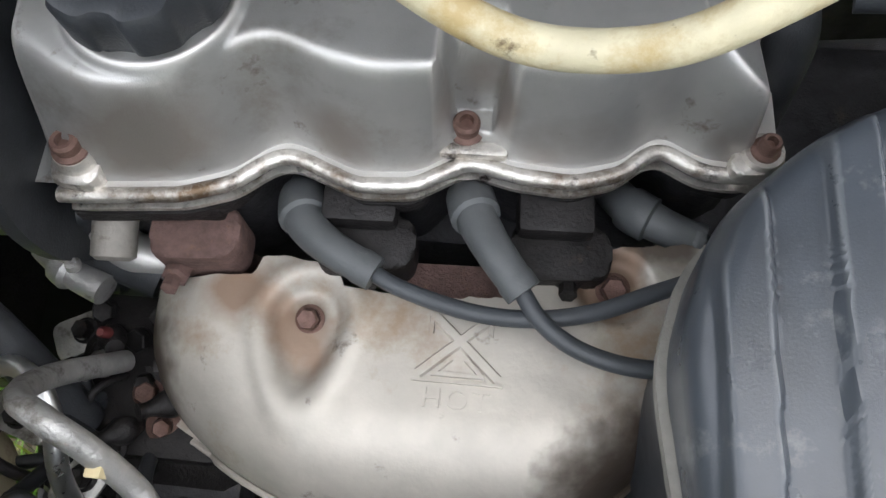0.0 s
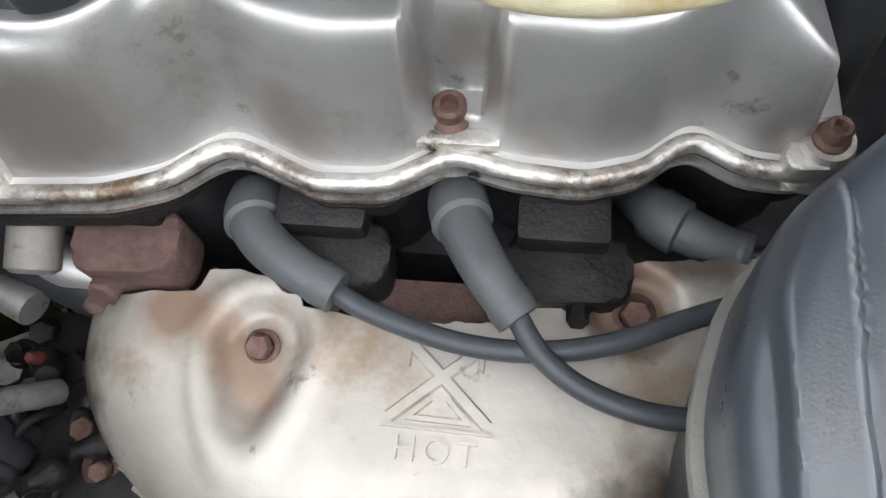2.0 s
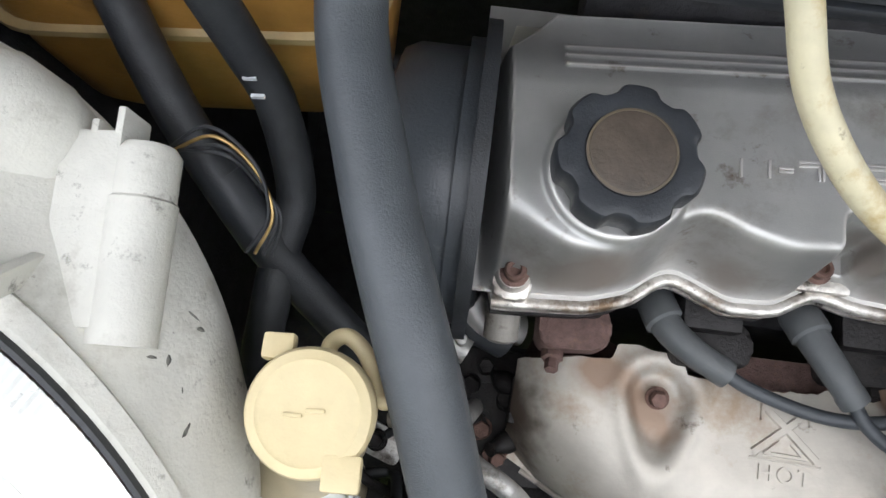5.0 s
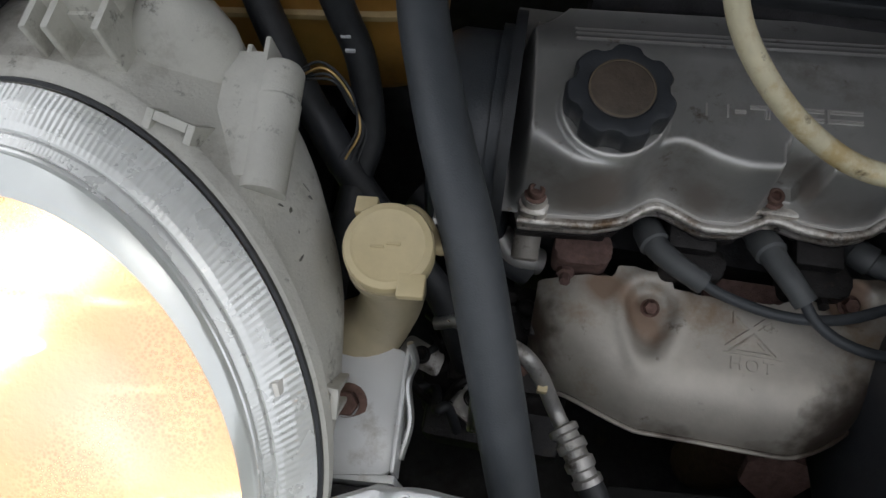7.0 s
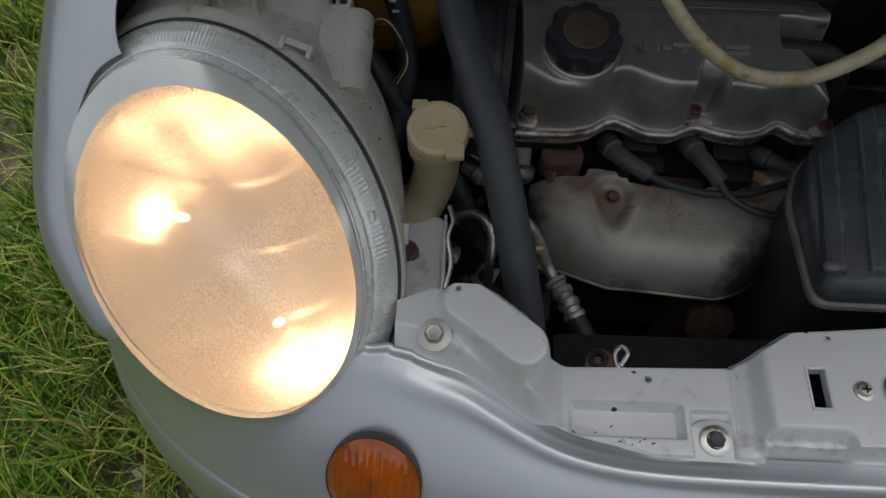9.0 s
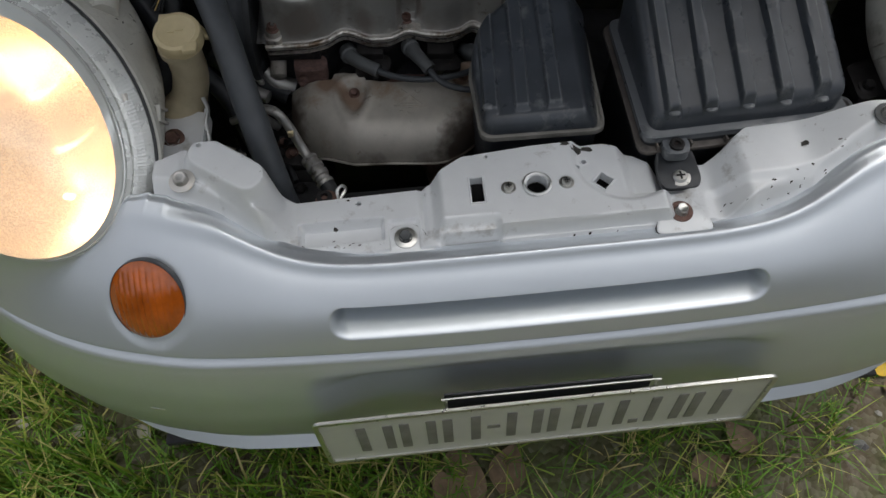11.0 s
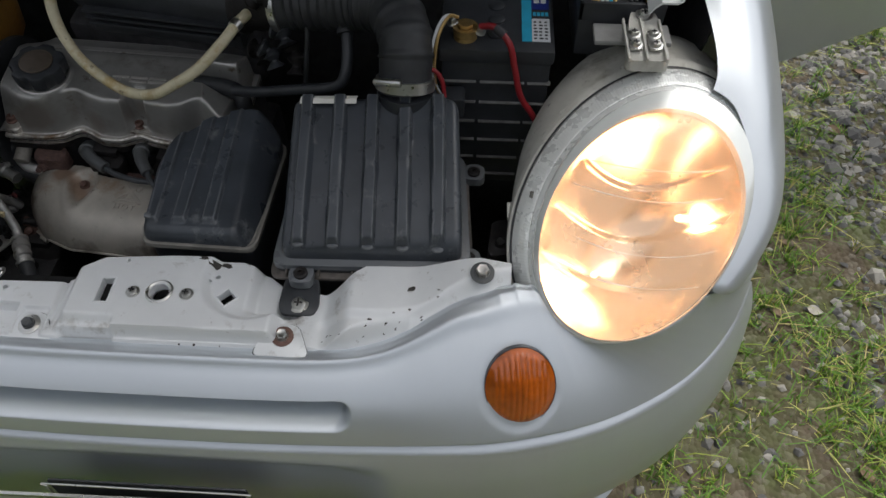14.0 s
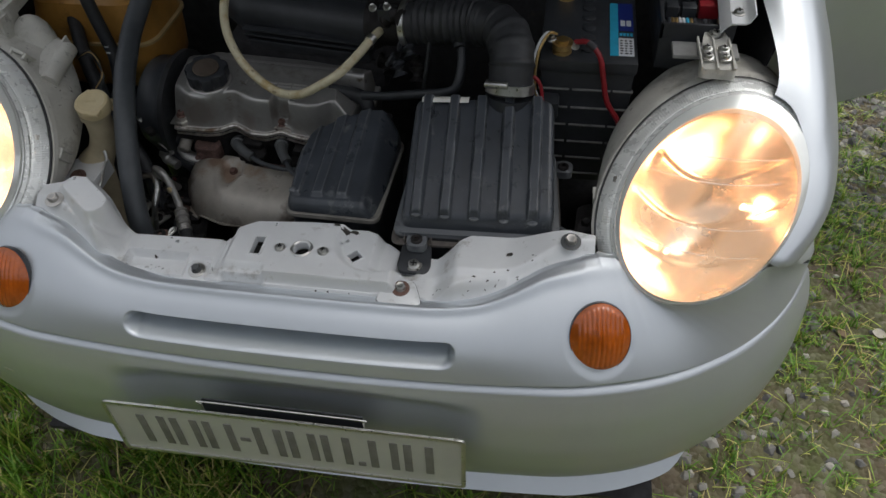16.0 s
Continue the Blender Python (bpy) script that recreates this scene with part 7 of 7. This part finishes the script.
for k in range(5):
    x, y = _rc.uniform(-0.32, -0.25), _rc.uniform(0.10, 0.21)
    part("fitting", tube([(x, y, 0.46), (x + 0.004, y - 0.004, 0.485), (x + _rc.uniform(-0.02, 0.02), y - 0.014, 0.50)], lambda q: 0.006 + 0.002 * math.sin(q * 12), 12), _rc.choice((ALU, STEEL, IRON)), comp)
part("lower_block", box(-0.34, -0.225, 0.09, 0.14, 0.40, 0.455, 0.008, 2), GRIME, comp)
seated(comp)
hk = thing("bent_pipe", (-0.30, 0.12, 0.52), "shiny zinc pipe bent in a hook", "pipe")
part("pipe", tube([(-0.336, 0.165, 0.535), (-0.319, 0.168, 0.540), (-0.304, 0.160, 0.540), (-0.297, 0.145, 0.532), (-0.296, 0.122, 0.515), (-0.296, 0.10, 0.48)], 0.0052, 14), STEEL, hk)
seated(hk)
dip = thing("dipstick", (-0.33, 0.21, 0.55), "thin steel dipstick with a yellow ring", "dipstick")
part("rod", tube([(-0.345, 0.236, 0.556), (-0.322, 0.226, 0.552), (-0.300, 0.218, 0.546)], 0.0012, 8), STEEL, dip)
part("knob", spun([(0, -0.004), (0.003, -0.003), (0.0042, 0), (0.003, 0.003), (0, 0.004)], pose(-0.300, 0.218, 0.547), 14), ALU, dip)

seated(dip)

# lamp bracket beside the filler
lb = thing("lamp_bracket", (-0.375, 0.08, 0.55), "pale sheet steel bracket with a rusty bolt behind the headlight", "bracket")
part("sheet", prism(rounded([(-0.400, 0.045), (-0.345, 0.050), (-0.345, 0.122), (-0.402, 0.124)], 0.006), 0.600, lambda x, y: 0.606 + 0.02 * (y - 0.08), 0.001), PANEL, lb)
part("apron", box(-0.400, -0.343, 0.045, 0.050, 0.45, 0.603, 0.001), PANEL, lb)
part("edge_strip", box(-0.345, -0.3425, 0.050, 0.122, 0.590, 0.612, 0.001), PANEL, lb)
hexbolt(lb, (-0.376, 0.087, 0.606), (0, -0.3, 1), 0.013, 0.024, RUSTBOLT)
part("spring_clip", tube([(-0.340, 0.118, 0.632), (-0.337, 0.110, 0.622), (-0.341, 0.100, 0.612), (-0.338, 0.080, 0.604), (-0.342, 0.060, 0.598)], 0.0022, 8), STEEL, lb)
part("side_frame", box(-0.44, -0.33, 0.02, 0.044, 0.40, 0.595, 0.004), GRIME, lb)
lb.matrix_basis = Matrix.Translation((0.011, 0.002, 0.012)) @ lb.matrix_basis
rb = thing("lamp_stay", (0.36, 0.06, 0.58), "dark metal stay between filter box and headlight", "bracket")
part("arm", prism(rounded([(0.338, 0.045), (0.375, 0.050), (0.372, 0.10), (0.342, 0.095)], 0.008), 0.622, 0.632, 0.002), IRON, rb)
part("leg", box(0.345, 0.370, 0.060, 0.085, 0.45, 0.625, 0.003), IRON, rb)
hexbolt(rb, (0.352, 0.062, 0.632), (0, -0.2, 1), 0.010, 0.018, IRON)

# loom and small brackets low in the bay
_rw = random.Random(44)
for k in range(7):
    x0, y0 = _rw.uniform(-0.37, -0.31), _rw.uniform(0.13, 0.27)
    lo = thing("loom_cable", (x0, y0, 0.50), "dark cable sagging low beside the engine", "cable", "loom cables")
    pts = [(x0, y0, 0.47 + 0.01 * k)]
    for j in range(4):
        pts.append((pts[-1][0] + _rw.uniform(0.006, 0.022), pts[-1][1] + _rw.uniform(-0.030, 0.020), 0.475 + _rw.uniform(0, 0.045)))
    part("cable", tube(pts, _rw.uniform(0.0018, 0.0042), 10, 8), (RUBBER, RUBBER, IRON)[k % 3], lo)
    part("cable_tie", tube([pts[2], tuple(a + (b - a) * 0.2 for a, b in zip(pts[2], pts[3]))], 0.0052, 10), BLACK, lo)
for x, y, a in ((-0.318, 0.205, 0.5), (-0.342, 0.160, -0.4), (-0.300, 0.130, 1.1)):
    br = thing("small_bracket", (x, y, 0.49), "dirty folded steel bracket with a bolt", "bracket", "small brackets")
    q = prism(rounded([(-0.018, -0.010), (0.018, -0.009), (0.016, 0.010), (-0.016, 0.011)], 0.005), 0.0, 0.003, 0.0008)
    q.transform(pose(x, y, 0.498, 12, 6, math.degrees(a)))
    part("plate", q, ALU, br)
    hexbolt(br, (x, y, 0.5015), (0, -0.2, 1), 0.009, 0.014, IRON)
    part("leg", box(x - 0.003, x + 0.003, y - 0.006, y + 0.006, 0.44, 0.500, 0.001), IRON, br)

# wiring behind the filler
for k in range(4):
    lw = thing("loose_wire", (-0.39, 0.25, 0.66), "thin loose wire by the lamp socket", "wire", "loose wires")
    o = 0.004 * k
    part("wire", tube([(-0.440 + o, 0.262, 0.690 + 0.5 * o), (-0.418 + o, 0.272 - o, 0.702), (-0.398, 0.262 - 0.5 * o, 0.692 - o), (-0.392 + 0.5 * o, 0.244, 0.676), (-0.402 + o, 0.228, 0.664)], 0.0009, 8, 8), (RUBBER, BRASS, RUBBER, RUBBER, mat("green_wire", (0.02, 0.16, 0.05), 0.4), BRASS)[k], lw)
    seated(lw)

# ---- things on the ground ----
def leaf(at, size, turn, curl, material, label):
    def f(a, b):
        w = 0.34 * math.sin(math.pi * a ** 0.8) * (b * 2 - 1)
        return Vector(((a - 0.5) * size, w * size, curl * size * ((b * 2 - 1) ** 2 * 0.5 + 0.5 * (a - 0.5) ** 2)))
    bm = thick(grid(lin(0, 1, 12), lin(0, 1, 7), f), 0.0006)
    bm.transform(Matrix.Translation((at[0], at[1], lie(*at) + 0.006)) @ Euler((0.15, 0.1, turn)).to_matrix().to_4x4())
    o = part("leaf", bm, material)
    return tagged(o, label, "leaf", "fallen leaves")


DRY = mat("dry_leaf", (0.23, 0.16, 0.10), 0.75, 0.0, 0.25, 60, 0.3, 400, dirt=((0.34, 0.28, 0.20), 0.3, 50))
GREYLEAF = mat("bleached_leaf", (0.42, 0.39, 0.33), 0.75, 0.0, 0.2, 60, 0.3, 400)
YLEAF = mat("yellow_leaf", (0.55, 0.36, 0.02), 0.6, 0.0, 0.15, 60, 0.2, 400)
leaf((0.640, -0.02), 0.045, 0.3, 0.2, YLEAF, "small bright yellow fallen leaf on grass")
_rg = random.Random(21)
for k in range(110):
    x, y = (_rg.uniform(0.60, 1.7), _rg.uniform(-0.5, 1.4)) if k % 4 else (_rg.uniform(-0.9, -0.45), _rg.uniform(-0.25, 0.15))
    leaf((x, y), _rg.uniform(0.018, 0.042), _rg.uniform(0, 6.28), _rg.uniform(0.1, 0.35), _rg.choice((DRY, GREYLEAF, DRY)), "dry curled fallen leaf lying on the turf")
for x, y, s, a in ((-0.10, -0.14, 0.13, 1.5), (-0.02, -0.13, 0.09, 1.2), (0.30, -0.16, 0.08, 0.4), (0.36, -0.12, 0.07, 2.0)):
    leaf((x, y), s, a, 0.2, DRY, "large brown dry leaf under the bumper")
